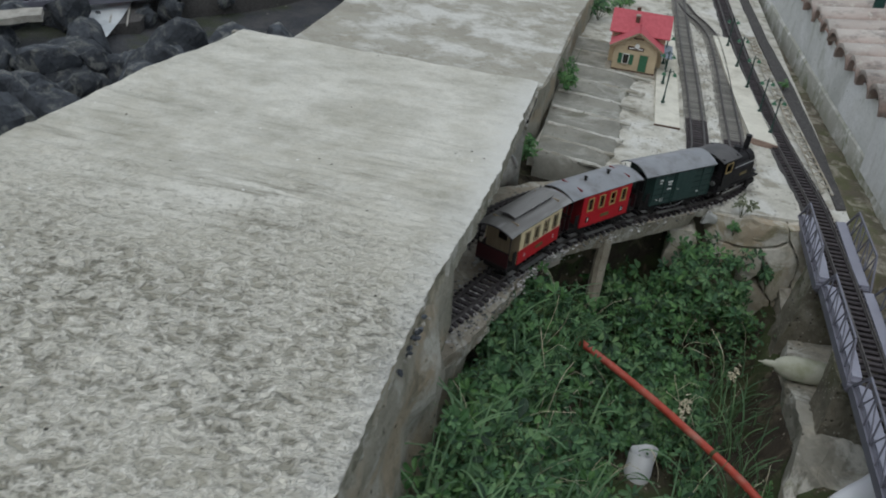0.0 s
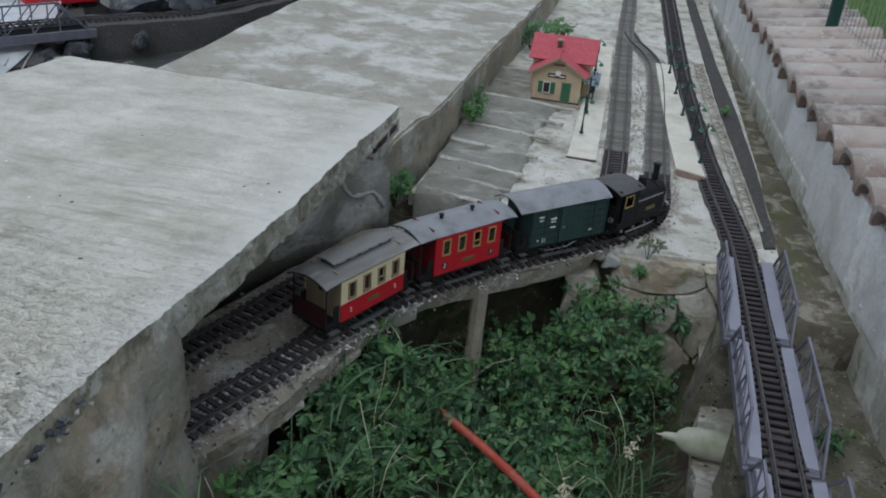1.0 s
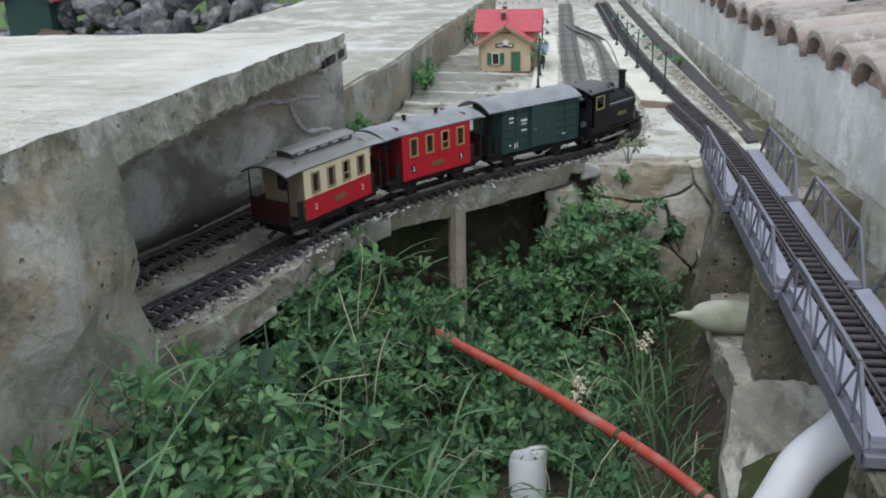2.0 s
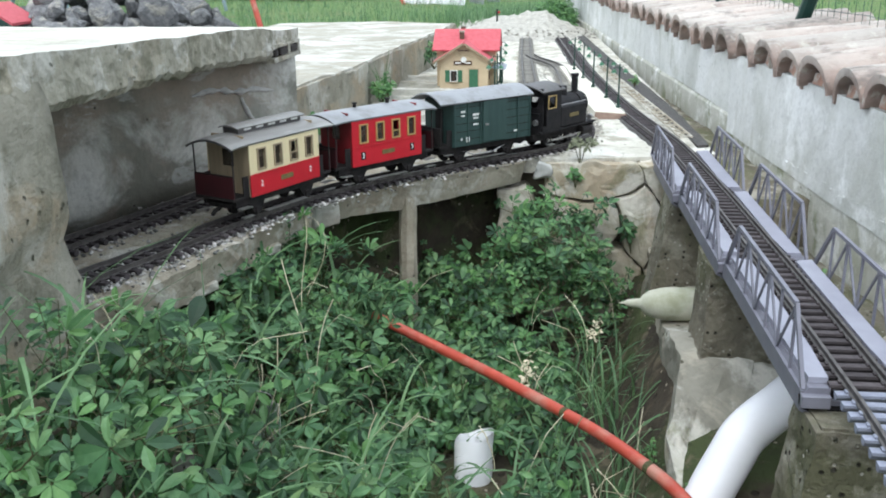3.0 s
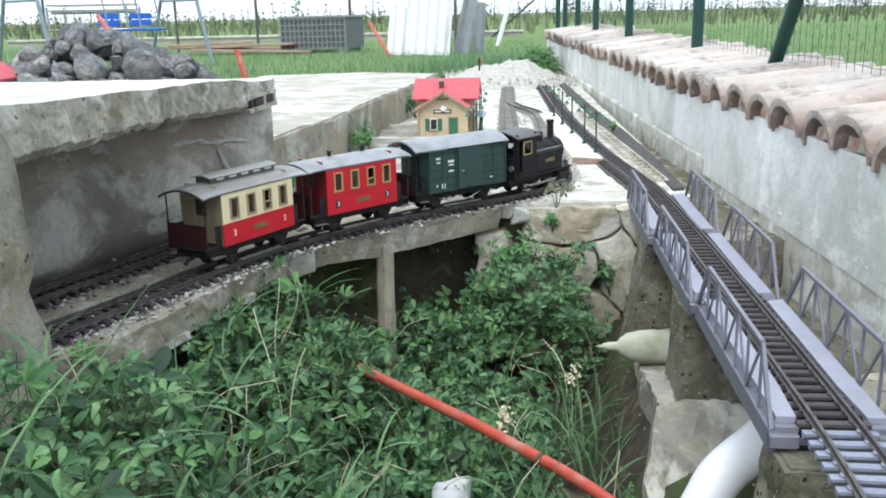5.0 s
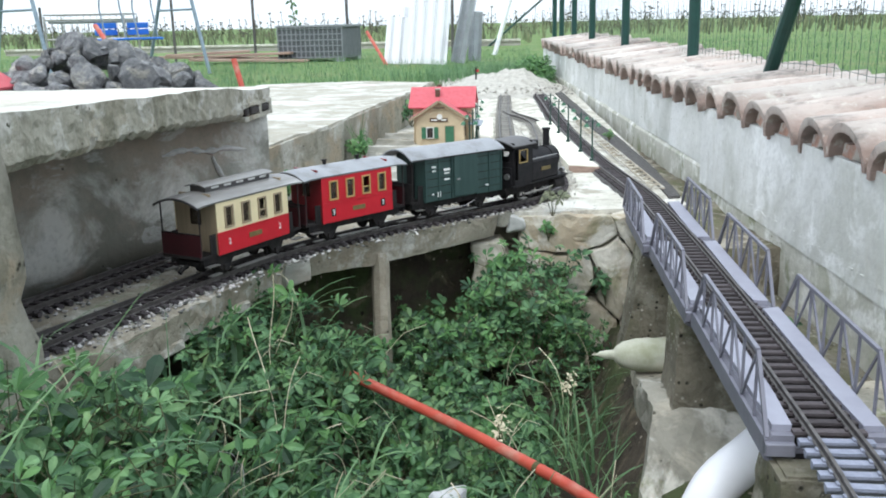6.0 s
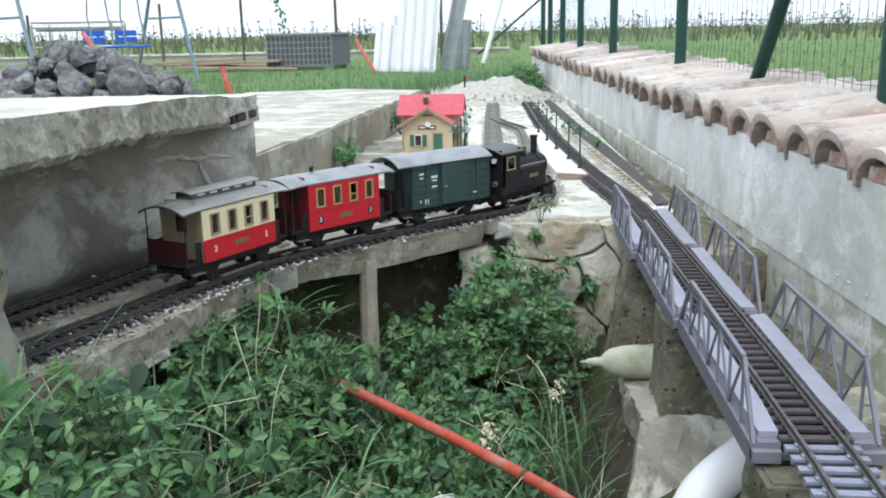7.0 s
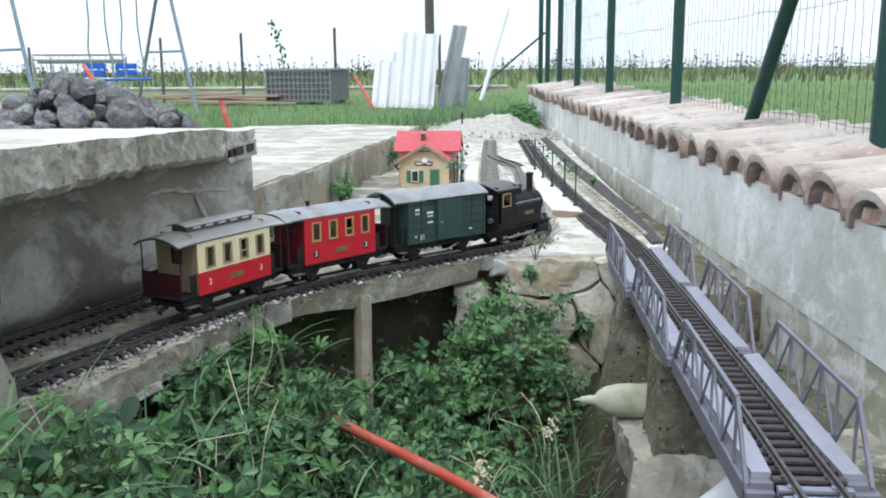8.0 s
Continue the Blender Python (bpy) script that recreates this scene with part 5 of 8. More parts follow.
def window_frame(a, b, c, d, y, side, w=0.0028):
    bm = bmesh.new()
    y0, y1 = sorted((y, y + side * 0.0028))
    box(bm, a - w, b + w, y0, y1, c - w, c)
    box(bm, a - w, b + w, y0, y1, d, d + w)
    box(bm, a - w, a, y0, y1, c, d)
    box(bm, b, b + w, y0, y1, c, d)
    return bm


def text_part(parent, body, size, m, material):
    cu = bpy.data.curves.new("lettering", "FONT")
    cu.body, cu.size, cu.align_x, cu.align_y, cu.extrude = body, size, "CENTER", "CENTER", 0.0003
    ob = new("lettering", cu)
    me = bpy.data.meshes.new_from_object(ob)
    bpy.data.objects.remove(ob)
    me.materials.clear()
    me.materials.append(M[material])
    me.transform(m)
    o = new("class_number", me)
    o.parent = parent
    return o


def underframe(th, half_len, wb, r=0.0155):
    part("underframe", bbox(-half_len, half_len, -0.028, 0.028, 0.026, 0.036, bevel=0.001), "black_frame", th)
    for side in (-1, 1):
        part("sole_bar", bbox(-half_len, half_len, side * 0.036 - 0.003, side * 0.036 + 0.003, 0.030, 0.044), "black_frame", th)
        for x in (-wb, wb):
            bm = bmesh.new()
            profile = [(x - 0.022, 0.030), (x + 0.022, 0.030), (x + 0.008, 0.010), (x - 0.008, 0.010)]
            a = [bm.verts.new((p, side * 0.033, q)) for p, q in profile]
            b = [bm.verts.new((p, side * 0.037, q)) for p, q in profile]
            bm.faces.new(a)
            bm.faces.new(b[::-1])
            for i in range(4):
                bm.faces.new((a[i], b[i], b[(i + 1) % 4], a[(i + 1) % 4]))
            part("axle_guard", bm, "black_frame", th)
            part("axle_box", bbox(x - 0.006, x + 0.006, side * 0.038 - 0.003, side * 0.038 + 0.004, 0.009, 0.021, bevel=0.001), "black_frame", th)
        part("footboard", bbox(-0.055, 0.055, side * 0.045 - 0.005, side * 0.045 + 0.005, 0.010, 0.012), "steel", th, "worn shiny footboard")
    for x in (-wb, wb):
        wheelset(th, x, r)
    for e in (-1, 1):
        part("coupling", tubed([(e * half_len, 0, 0.026), (e * (half_len + 0.012), 0, 0.024), (e * (half_len + 0.02), 0, 0.018)], 0.004, 6), "black_frame", th)


def end_platform(th, e, x_in, x_out, colour):
    """An open end platform with its railing, steps and posts; e is the end's sign."""
    lo, hi = sorted((e * x_in, e * x_out))
    part("platform_floor", bbox(lo, hi, -0.045, 0.045, 0.043, 0.048), "black_frame", th)
    part("end_railing", panel_with_windows(-0.046, 0.046, 0.048, 0.086, 0, []), colour, th, "closed end railing").data.transform(Matrix.Translation((e * (x_out - 0.003), 0, 0)) @ Matrix.Rotation(radians(90), 4, "Z"))
    for side in (-1, 1):
        part("corner_post", tubed([(e * (x_out - 0.004), side * 0.045, 0.048), (e * (x_out - 0.004), side * 0.045, 0.139)], 0.0015, 6), "black_frame", th)
        part("side_gate", bbox(*sorted((e * (x_in + 0.002), e * (x_in + 0.016))), *sorted((side * 0.0445, side * 0.0465)), 0.048, 0.083), "black_frame", th)
        bm = bmesh.new()
        for z, w in ((0.028, 0.0), (0.013, 0.006)):
            ya, yb = sorted((side * (0.043 + w), side * (0.055 + w * 0.5)))
            box(bm, lo + 0.010, hi - 0.004, ya, yb, z, z + 0.0015)
        part("entry_steps", bm, "steel", th, "bright worn metal steps")
    part("hand_rail", tubed([(e * (x_out - 0.003), -0.046, 0.087), (e * (x_out - 0.003), 0.046, 0.087)], 0.0018, 6), "black_frame", th)


def coach(m, label, lower, upper, end_mat, frames, klass, clerestory):
    th = thing("passenger_coach", m, label, "railway coach", "model train")
    H, B, P = 0.049, 0.096, 0.137
    zf, zm, ze = 0.044, 0.083, 0.140
    underframe(th, 0.125, 0.07)
    wins = []
    for i in range(4):
        cx = -0.066 + 0.044 * i
        wins.append((cx - 0.0085, cx + 0.0085, 0.092, 0.126))
    for side in (-1, 1):
        y = side * H
        part("side_lower", bbox(-B, B, *sorted((y - side * 0.0015, y + side * 0.0015)), zf, zm), lower, th)
        up = part("side_upper", panel_with_windows(-B, B, zm, ze, y, wins), upper, th)
        for i, (a, b, c, d) in enumerate(wins):
            fr = part("window_frame", window_frame(a, b, c, d, y + side * 0.001, side), frames, up)
            low = i == (1 if side > 0 else 2)
            part("pane", bbox(a, b, y - 0.0006, y + 0.0006, c, d - (0.020 if low else 0)), "glass", fr)
            if low:
                part("sash_bar", bbox(a, b, *sorted((y, y + side * 0.003)), d - 0.022, d - 0.020), frames, fr)
        part("nameplate", bbox(-0.017, 0.017, *sorted((y + side * 0.0015, y + side * 0.0025)), 0.060, 0.069), "plate_green", th, "olive brass nameplate")
        part("waist_trim", bbox(-B, B, *sorted((y + side * 0.0014, y + side * 0.0023)), zm - 0.0012, zm + 0.0012), lower, th)
        for cx in (-0.068, 0.068):
            turn = Matrix.Translation((cx, y + side * 0.0019, 0.064)) @ Matrix.Rotation(radians(180 if side > 0 else 0), 4, "Z") @ Matrix.Rotation(radians(90), 4, "X")
            part("number_plate", bbox(cx - 0.006, cx + 0.006, *sorted((y + side * 0.0012, y + side * 0.0018)), 0.056, 0.072), "black_frame" if klass == "3" else lower, th)
            text_part(th, klass, 0.015, turn, "white_paint")
    for e in (-1, 1):
        bm = bmesh.new()
        x0, x1 = sorted((e * B, e * (B - 0.003)))
        for ya, yb, za, zb in ((-H, -0.013, zf, ze), (0.013, H, zf, ze), (-0.013, 0.013, zf, 0.096), (-0.013, 0.013, 0.126, ze + 0.01)):
            box(bm, x0, x1, ya, yb, za, zb)
        box(bm, x0, x1, -H * 0.75, H * 0.75, ze, ze + 0.012)
        en = part("end_wall", bm, end_mat, th)
        part("end_door_pane", bbox(x0, x1 - 0.001, -0.013, 0.013, 0.096, 0.126), "glass", en)
        end_platform(th, e, B, P, "maroon")
    part("seats", bbox(-0.085, 0.085, -0.03, 0.03, 0.05, 0.088), "dark_inside", th, "dark interior benches")
    part("floor", bbox(-B, B, -H, H, 0.042, 0.0455), "dark_inside", th)
    roof = part("roof", curved_roof(-P - 0.004, P + 0.004, 0.053, ze, 0.0135, 0.003, droop=0.003), "roof_cream" if clerestory else "roof_grey", th, "weathered grey arched roof")
    for e in (-1, 1):
        rim = curved_roof(-0.0015, 0.0015, 0.0536, ze - 0.0035, 0.0135, 0.0035)
        part("roof_rim", rim, "roof_dark", roof, "dark roof end rim").location = (e * (P + 0.0042), 0, 0)
    if clerestory:
        bm = bmesh.new()
        box(bm, -0.085, 0.085, -0.018, 0.018, 0.150, 0.163)
        part("clerestory", bm, "roof_dark", roof, "raised clerestory with small lights")
        for i in range(5):
            for side in (-1, 1):
                part("clerestory_light", bbox(-0.07 + i * 0.032, -0.052 + i * 0.032, *sorted((side * 0.018, side * 0.0187)), 0.1565, 0.1615), "white_paint", roof)
        part("clerestory_roof", curved_roof(-0.092, 0.092, 0.023, 0.163, 0.0045, 0.002, 8), "roof_cream", roof)
    else:
        for x in (-0.045, 0.045):
            bm = tubed([(x, 0, 0.155), (x, 0, 0.163)], 0.004, 10)
            tube(bm, [(x, 0, 0.163), (x, 0, 0.165)], 0.006, 10)
            part("roof_vent", bm, "black_frame", roof, "small black roof ventilator")
    return th


def goods_van(m):
    th = thing("goods_van", m, "dark green boarded goods van with a grey arched roof", "railway wagon", "model train")
    H, B0, B1 = 0.051, -0.100, 0.130
    underframe(th, 0.128, 0.072)
    part("body", bbox(B0, B1, -H, H, 0.044, 0.146), "green_van", th)
    for side in (-1, 1):
        y = side * H
        for i, x in enumerate(np.linspace(B0 + 0.002, B1 - 0.002, 7)):
            part("side_rib", bbox(x - 0.0016, x + 0.0016, *sorted((y, y + side * 0.0028)), 0.044, 0.146), "green_van", th)
        for k in range(5):
            z = 0.058 + 0.018 * k
            part("board_joint", bbox(B0, B1, *sorted((y, y + side * 0.0006)), z, z + 0.0012), "black_frame", th)
        part("sliding_door", bbox(-0.018, 0.052, *sorted((y + side * 0.0025, y + side * 0.005)), 0.047, 0.141, bevel=0.0006), "green_van", th, "sliding boarded door")
        part("door_rail", bbox(-0.05, 0.115, *sorted((y + side * 0.003, y + side * 0.0055)), 0.1395, 0.142), "black_frame", th)
        part("door_latch", bbox(-0.012, -0.004, *sorted((y + side * 0.005, y + side * 0.008)), 0.085, 0.089), "steel", th)
        for x, z, w, h in ((-0.074, 0.121, 0.012, 0.004), (-0.074, 0.112, 0.010, 0.003), (-0.037, 0.112, 0.018, 0.005), (-0.037, 0.104, 0.014, 0.003), (-0.037, 0.090, 0.015, 0.0035), (-0.078, 0.060, 0.004, 0.004), (-0.060, 0.058, 0.009, 0.012), (0.085, 0.062, 0.012, 0.003)):
            part("lettering_bar", bbox(x - w / 2, x + w / 2, *sorted((y + side * 0.0006, y + side * 0.0014)), z - h / 2, z + h / 2), "white_paint", th, "pale stencilled marking")
        part("truss_rod", tubed([(-0.07, side * 0.036, 0.032), (-0.03, side * 0.036, 0.018), (0.03, side * 0.036, 0.018), (0.07, side * 0.036, 0.032)], 0.0013, 5), "steel", th)
    end_platform(th, -1, 0.100, 0.134, "black_frame")
    part("roof", curved_roof(-0.140, 0.136, 0.057, 0.143, 0.020, 0.003), "roof_grey", th, "pale grey arched roof")
    part("rear_door", bbox(B0 - 0.002, B0, -0.013, 0.013, 0.05, 0.125), "black", th)
    return th


def locomotive(m):
    th = thing("steam_locomotive", m, "small matt black steam tank locomotive with tall chimney", "locomotive", "model train")
    part("main_frame", bbox(-0.118, 0.122, -0.030, 0.030, 0.022, 0.044, bevel=0.001), "black_frame", th)
    part("running_plate", bbox(-0.120, 0.126, -0.052, 0.052, 0.043, 0.047), "black", th)
    for side in (-1, 1):
        part("side_tank", bbox(-0.035, 0.085, *sorted((side * 0.022, side * 0.050)), 0.047, 0.098, bevel=0.003), "black", th, "riveted side water tank")
        part("tank_plate", bbox(0.005, 0.045, *sorted((side * 0.050, side * 0.0512)), 0.070, 0.079), "plate_green", th, "dull brass number plate")
        part("tank_rail", tubed([(-0.03, side * 0.048, 0.103), (0.08, side * 0.048, 0.103)], 0.0012, 6), "steel", th)
        # cab side with its window
        part("cab_side", panel_with_windows(-0.112, -0.036, 0.047, 0.144, side * 0.050, [(-0.092, -0.062, 0.102, 0.130), (-0.111, -0.098, 0.06, 0.135)]), "black", th)
        part("cab_window_frame", window_frame(-0.092, -0.062, 0.102, 0.130, side * 0.051, side, 0.002), "gold", th)
        part("cylinder", tubed([(0.070, side * 0.040, 0.026), (0.112, side * 0.040, 0.026)], 0.0125, 14), "black_frame", th, "steam cylinder")
        part("piston_rod", tubed([(0.07, side * 0.042, 0.022), (0.02, side * 0.042, 0.020)], 0.0016, 6), "steel", th)
        part("connecting_rod", bbox(-0.055, 0.045, *sorted((side * 0.039, side * 0.042)), 0.017, 0.0215), "steel", th, "bright steel coupling rod")
        part("cab_steps", bbox(-0.088, -0.066, *sorted((side * 0.044, side * 0.056)), 0.012, 0.014), "steel", th)
        for x in (0.128, -0.122):
            part("buffer", tubed([(x, side * 0.033, 0.036), (x + math.copysign(0.010, x), side * 0.033, 0.036)], 0.0045, 10), "black_frame", th)
        part("front_lamp", tubed([(0.118, side * 0.036, 0.055), (0.128, side * 0.036, 0.055)], 0.0065, 12), "steel", th, "front lamp")
        part("rear_lamp", tubed([(-0.116, side * 0.036, 0.07), (-0.126, side * 0.036, 0.07)], 0.007, 12), "steel", th, "round bright rear lamp")
    boiler = bmesh.new()
    tube(boiler, [(-0.036, 0, 0.088), (0.090, 0, 0.088)], 0.030, 22)
    part("boiler", boiler, "black", th)
    part("smokebox", tubed([(0.088, 0, 0.088), (0.118, 0, 0.088)], 0.032, 22), "black", th)
    part("smokebox_door", tubed([(0.118, 0, 0.088), (0.121, 0, 0.088), (0.124, 0, 0.088)], 0.026, 20, scale_end=0.6), "black_frame", th)
    ch = tubed([(0.102, 0, 0.115), (0.102, 0, 0.126), (0.102, 0, 0.160)], 0.0085, 14)
    tube(ch, [(0.102, 0, 0.158), (0.102, 0, 0.164)], 0.0105, 14)
    part("chimney", ch, "black", th, "tall black chimney")
    dome = tubed([(0.045, 0, 0.112), (0.045, 0, 0.132), (0.045, 0, 0.139)], 0.0125, 14, scale_end=0.85)
    part("steam_dome", dome, "black", th)
    sand = tubed([(0.005, 0, 0.112), (0.005, 0, 0.128), (0.005, 0, 0.134)], 0.0095, 12, scale_end=0.8)
    part("sand_dome", sand, "black", th)
    part("whistle", tubed([(-0.026, 0.008, 0.115), (-0.026, 0.008, 0.135)], 0.002, 8), "gold", th, "brass whistle")
    for x in (-0.112, -0.036):
        bm = bmesh.new()
        for ya, yb, za, zb in ((-0.05, 0.05, 0.047, 0.104), (-0.05, -0.036, 0.104, 0.148), (0.036, 0.05, 0.104, 0.148), (-0.006, 0.006, 0.104, 0.148), (-0.05, 0.05, 0.130, 0.150)):
            box(bm, x - 0.0015, x + 0.0015, ya, yb, za, zb)
        part("cab_end", bm, "black", th)
    part("coal_bunker", bbox(-0.120, -0.112, -0.045, 0.045, 0.047, 0.092), "black", th)
    part("cab_roof", curved_roof(-0.124, -0.022, 0.056, 0.143, 0.014, 0.0028), "roof_dark", th, "dark grey arched cab roof")
    for x in (-0.055, -0.005, 0.045):
        wheelset(th, x, 0.0175)
    part("cowcatcher", bbox(0.122, 0.130, -0.040, 0.040, 0.010, 0.030), "black_frame", th)
    part("coupling", tubed([(-0.12, 0, 0.026), (-0.137, 0, 0.022)], 0.004, 6), "black_frame", th)
    return th


S0 = s_at(outer_line, -0.832, 0.607)
coach(arc_pose(outer_line, S0), "small two-axle coach, cream above red, with clerestory roof", "red", "cream", "tan", "tan", "2", True)
coach(arc_pose(outer_line, S0 + 0.300), "small two-axle bright red coach with grey roof", "red", "red", "dark_red", "gold", "3", False)
goods_van(arc_pose(outer_line, S0 + 0.598))
locomotive(arc_pose(outer_line, S0 + 0.868))
# ---------- station building ----------
def station():
    th = thing("model_station", pose(-0.605, 2.413, 0.014) @ Matrix.Scale(0.92, 4), "cream model station with red roof, green shutters and door", "model house")
    W, D0, D1, EH, RZ = 0.096, -0.10, 0.12, 0.125, 0.185
    part("base_plate", bbox(-0.125, 0.135, -0.125, 0.16, -0.012, 0.004, bevel=0.002), "house_base", th, "grey base plate")
    # front block with gable facing the yard
    bm = bmesh.new()
    poly = [(-W, 0.004), (W, 0.004), (W, EH), (0, RZ), (-W, EH)]
    profile_y(poly, D0, D1, bm)
    body = part("wall", bm, "house_wall", th)
    part("plinth", bbox(-W - 0.002, W + 0.002, D0 - 0.002, D1, 0.004, 0.010), "house_brown", th)
    # wing across the back
    bm = bmesh.new()
    profile_x([(0.0, 0.004), (0.19, 0.004), (0.19, 0.165), (0.095, 0.222), (0.0, 0.165)], -0.118, 0.122, bm)
    part("wing_wall", bm, "house_wall", th)
    # roofs
    def slab_between(p, q, axis, lo, hi, t=0.006):
        bm = bmesh.new()
        d = Vector((q[0] - p[0], q[1] - p[1])).normalized()
        n = Vector((-d.y, d.x)) * t
        if n.y < 0:
            n = -n
        quad = [p, q, (q[0] + n.x, q[1] + n.y), (p[0] + n.x, p[1] + n.y)]
        return profile_y(quad, lo, hi, bm) if axis == "y" else profile_x(quad, lo, hi, bm)
    part("roof", slab_between((-0.118, 0.112), (0.0, RZ + 0.001), "y", D0 - 0.022, 0.09), "house_roof", th)
    part("roof", slab_between((0.118, 0.112), (0.0, RZ + 0.001), "y", D0 - 0.022, 0.09), "house_roof", th)
    part("roof", slab_between((-0.028, 0.150), (0.095, 0.224), "x", -0.134, 0.138), "house_roof", th)
    part("roof", slab_between((0.218, 0.150), (0.095, 0.224), "x", -0.134, 0.138), "house_roof", th)
    for s in (-1, 1):
        bm = slab_between((s * 0.119, 0.1085), (0.0, RZ - 0.002), "y", D0 - 0.026, D0 - 0.020, 0.008)
        part("barge_board", bm, "tan", th, "pale timber barge board")
    part("gable_truss", bbox(-0.022, 0.022, D0 - 0.020, D0 - 0.014, 0.158, 0.164), "house_brown", th)
    ch = part("chimney", bbox(-0.028, -0.010, 0.03, 0.05, 0.16, 0.222), "house_brown", th, "dark brick chimney")
    part("chimney_cap", bbox(-0.030, -0.008, 0.028, 0.052, 0.220, 0.226), "house_base", ch)
    part("chimney", bbox(-0.030, -0.012, 0.13, 0.145, 0.2, 0.236), "house_brown", th, "dark brick chimney")
    y = D0
    part("door", bbox(0.022, 0.056, y - 0.003, y, 0.012, 0.086), "house_green", th, "green panelled door")
    part("door_frame", window_frame(0.022, 0.056, 0.012, 0.086, y, -1, 0.003), "tan", th)
    part("window", bbox(-0.052, -0.028, y - 0.002, y, 0.040, 0.080), "dark_inside", th)
    part("window_frame", window_frame(-0.052, -0.028, 0.040, 0.080, y, -1, 0.003), "white_paint", th)
    part("window_bar", bbox(-0.0408, -0.0392, y - 0.0035, y - 0.001, 0.040, 0.080), "house_brown", th)
    part("window_sill", bbox(-0.057, -0.023, y - 0.007, y, 0.034, 0.038), "tan", th)
    for a, b in ((-0.074, -0.056), (-0.024, -0.006)):
        part("shutter", bbox(a, b, y - 0.004, y, 0.036, 0.083, bevel=0.0008), "house_green", th, "green window shutter")
    part("name_board", bbox(-0.040, 0.032, y - 0.004, y, 0.104, 0.119), "house_brown", th, "dark station name board")
    part("lettering_bar", bbox(-0.034, -0.010, y - 0.0052, y - 0.004, 0.109, 0.114), "white_paint", th)
    part("lettering_bar", bbox(0.006, 0.027, y - 0.0052, y - 0.004, 0.109, 0.114), "white_paint", th)
    part("station_clock", tubed([(0, y, 0.124), (0, y - 0.008, 0.124)], 0.011, 14), "white_paint", th, "white round clock and bell")
    part("awning", bbox(W, W + 0.055, -0.08, 0.12, 0.104, 0.108, m=Matrix.Rotation(radians(8), 4, "Y")), "slate", th, "blue-grey platform awning")
    for yy in (-0.07, 0.0, 0.1):
        part("awning_post", tubed([(W + 0.05, yy, 0.0), (W + 0.05, yy, 0.094)], 0.002, 6), "lamp_green", th)
    for yy in (-0.03, 0.06):
        part("side_window", bbox(W, W + 0.002, yy - 0.012, yy + 0.012, 0.04, 0.08), "dark_inside", th)
    return th


station()

# ---------- platforms ----------
pl = thing("station_platform", pose(0, 0, 0), "pale low platform board beside the rear track", "platform")
bm = prism([(-0.500, 1.785), (-0.408, 1.785), (-0.418, 2.6), (-0.445, 3.25), (-0.53, 3.25), (-0.505, 2.5)], 0.006, lambda x, y: 0.026 - 0.012 * smooth01(1.85, 1.78, y))
part("platform_board", bm, "platform", pl)
part("platform_edge", bbox(-0.502, -0.407, 1.778, 1.786, 0.004, 0.014), "house_brown", pl, "dark front edge")
pl = thing("station_platform", pose(0, 0, 0), "long white platform strip between the tracks", "platform")
bm = prism([(-0.158, 1.79), (-0.062, 1.75), (-0.098, 2.10), (-0.145, 2.6), (-0.175, 3.06), (-0.245, 3.06), (-0.215, 2.55), (-0.185, 2.10)], 0.006, 0.028)
part("platform_board", bm, "platform", pl)
bm = prism([(-0.158, 1.782), (-0.062, 1.742), (-0.062, 1.749), (-0.158, 1.789)], 0.004, 0.026)
part("platform_edge", bm, "plank", pl, "brown timber front edge")


def lamp():
    th = thing("station_lamp", pose(0, 0, 0), "dark green model station lamp with two arms", "lamp", "station lamps")
    bm = tubed([(0, 0, 0), (0, 0, 0.006)], 0.008, 10)
    tube(bm, [(0, 0, 0.006), (0, 0, 0.03)], 0.0042, 8)
    part("base", bm, "lamp_green", th)
    part("pole", tubed([(0, 0, 0.03), (0, 0, 0.128)], 0.0026, 8), "lamp_green", th)
    part("arm", tubed([(-0.020, 0, 0.116), (-0.012, 0, 0.126), (0, 0, 0.121), (0.012, 0, 0.126), (0.020, 0, 0.116)], 0.0016, 6), "lamp_green", th)
    for s in (-1, 1):
        bm = tubed([(s * 0.020, 0, 0.118), (s * 0.020, 0, 0.108)], 0.004, 10, scale_end=2.4)
        sh = part("shade", bm, "house_green", th, "green enamel shade")
        b2 = bmesh.new()
        bmesh.ops.create_uvsphere(b2, u_segments=8, v_segments=6, radius=0.004, matrix=Matrix.Translation((s * 0.020, 0, 0.107)))
        part("bulb", b2, "white_paint", sh)
    part("finial", tubed([(0, 0, 0.128), (0, 0, 0.136)], 0.003, 8, scale_end=0.3), "lamp_green", th)
    return th


first = lamp()
spots = [(-0.475, 1.99, 0.026), (-0.478, 2.22, 0.026), (-0.480, 2.48, 0.026), (-0.49, 2.8, 0.026), (-0.082, 1.87, 0.028), (-0.105, 2.08, 0.028), (-0.135, 2.35, 0.028), (-0.160, 2.62, 0.028), (-0.185, 2.92, 0.028)]
first.matrix_basis = pose(*spots[0], 0, 0, 5)
for i, (x, y, z) in enumerate(spots[1:]):
    copy_thing(first, pose(x, y, z, 0, 0, 7 * i % 23))

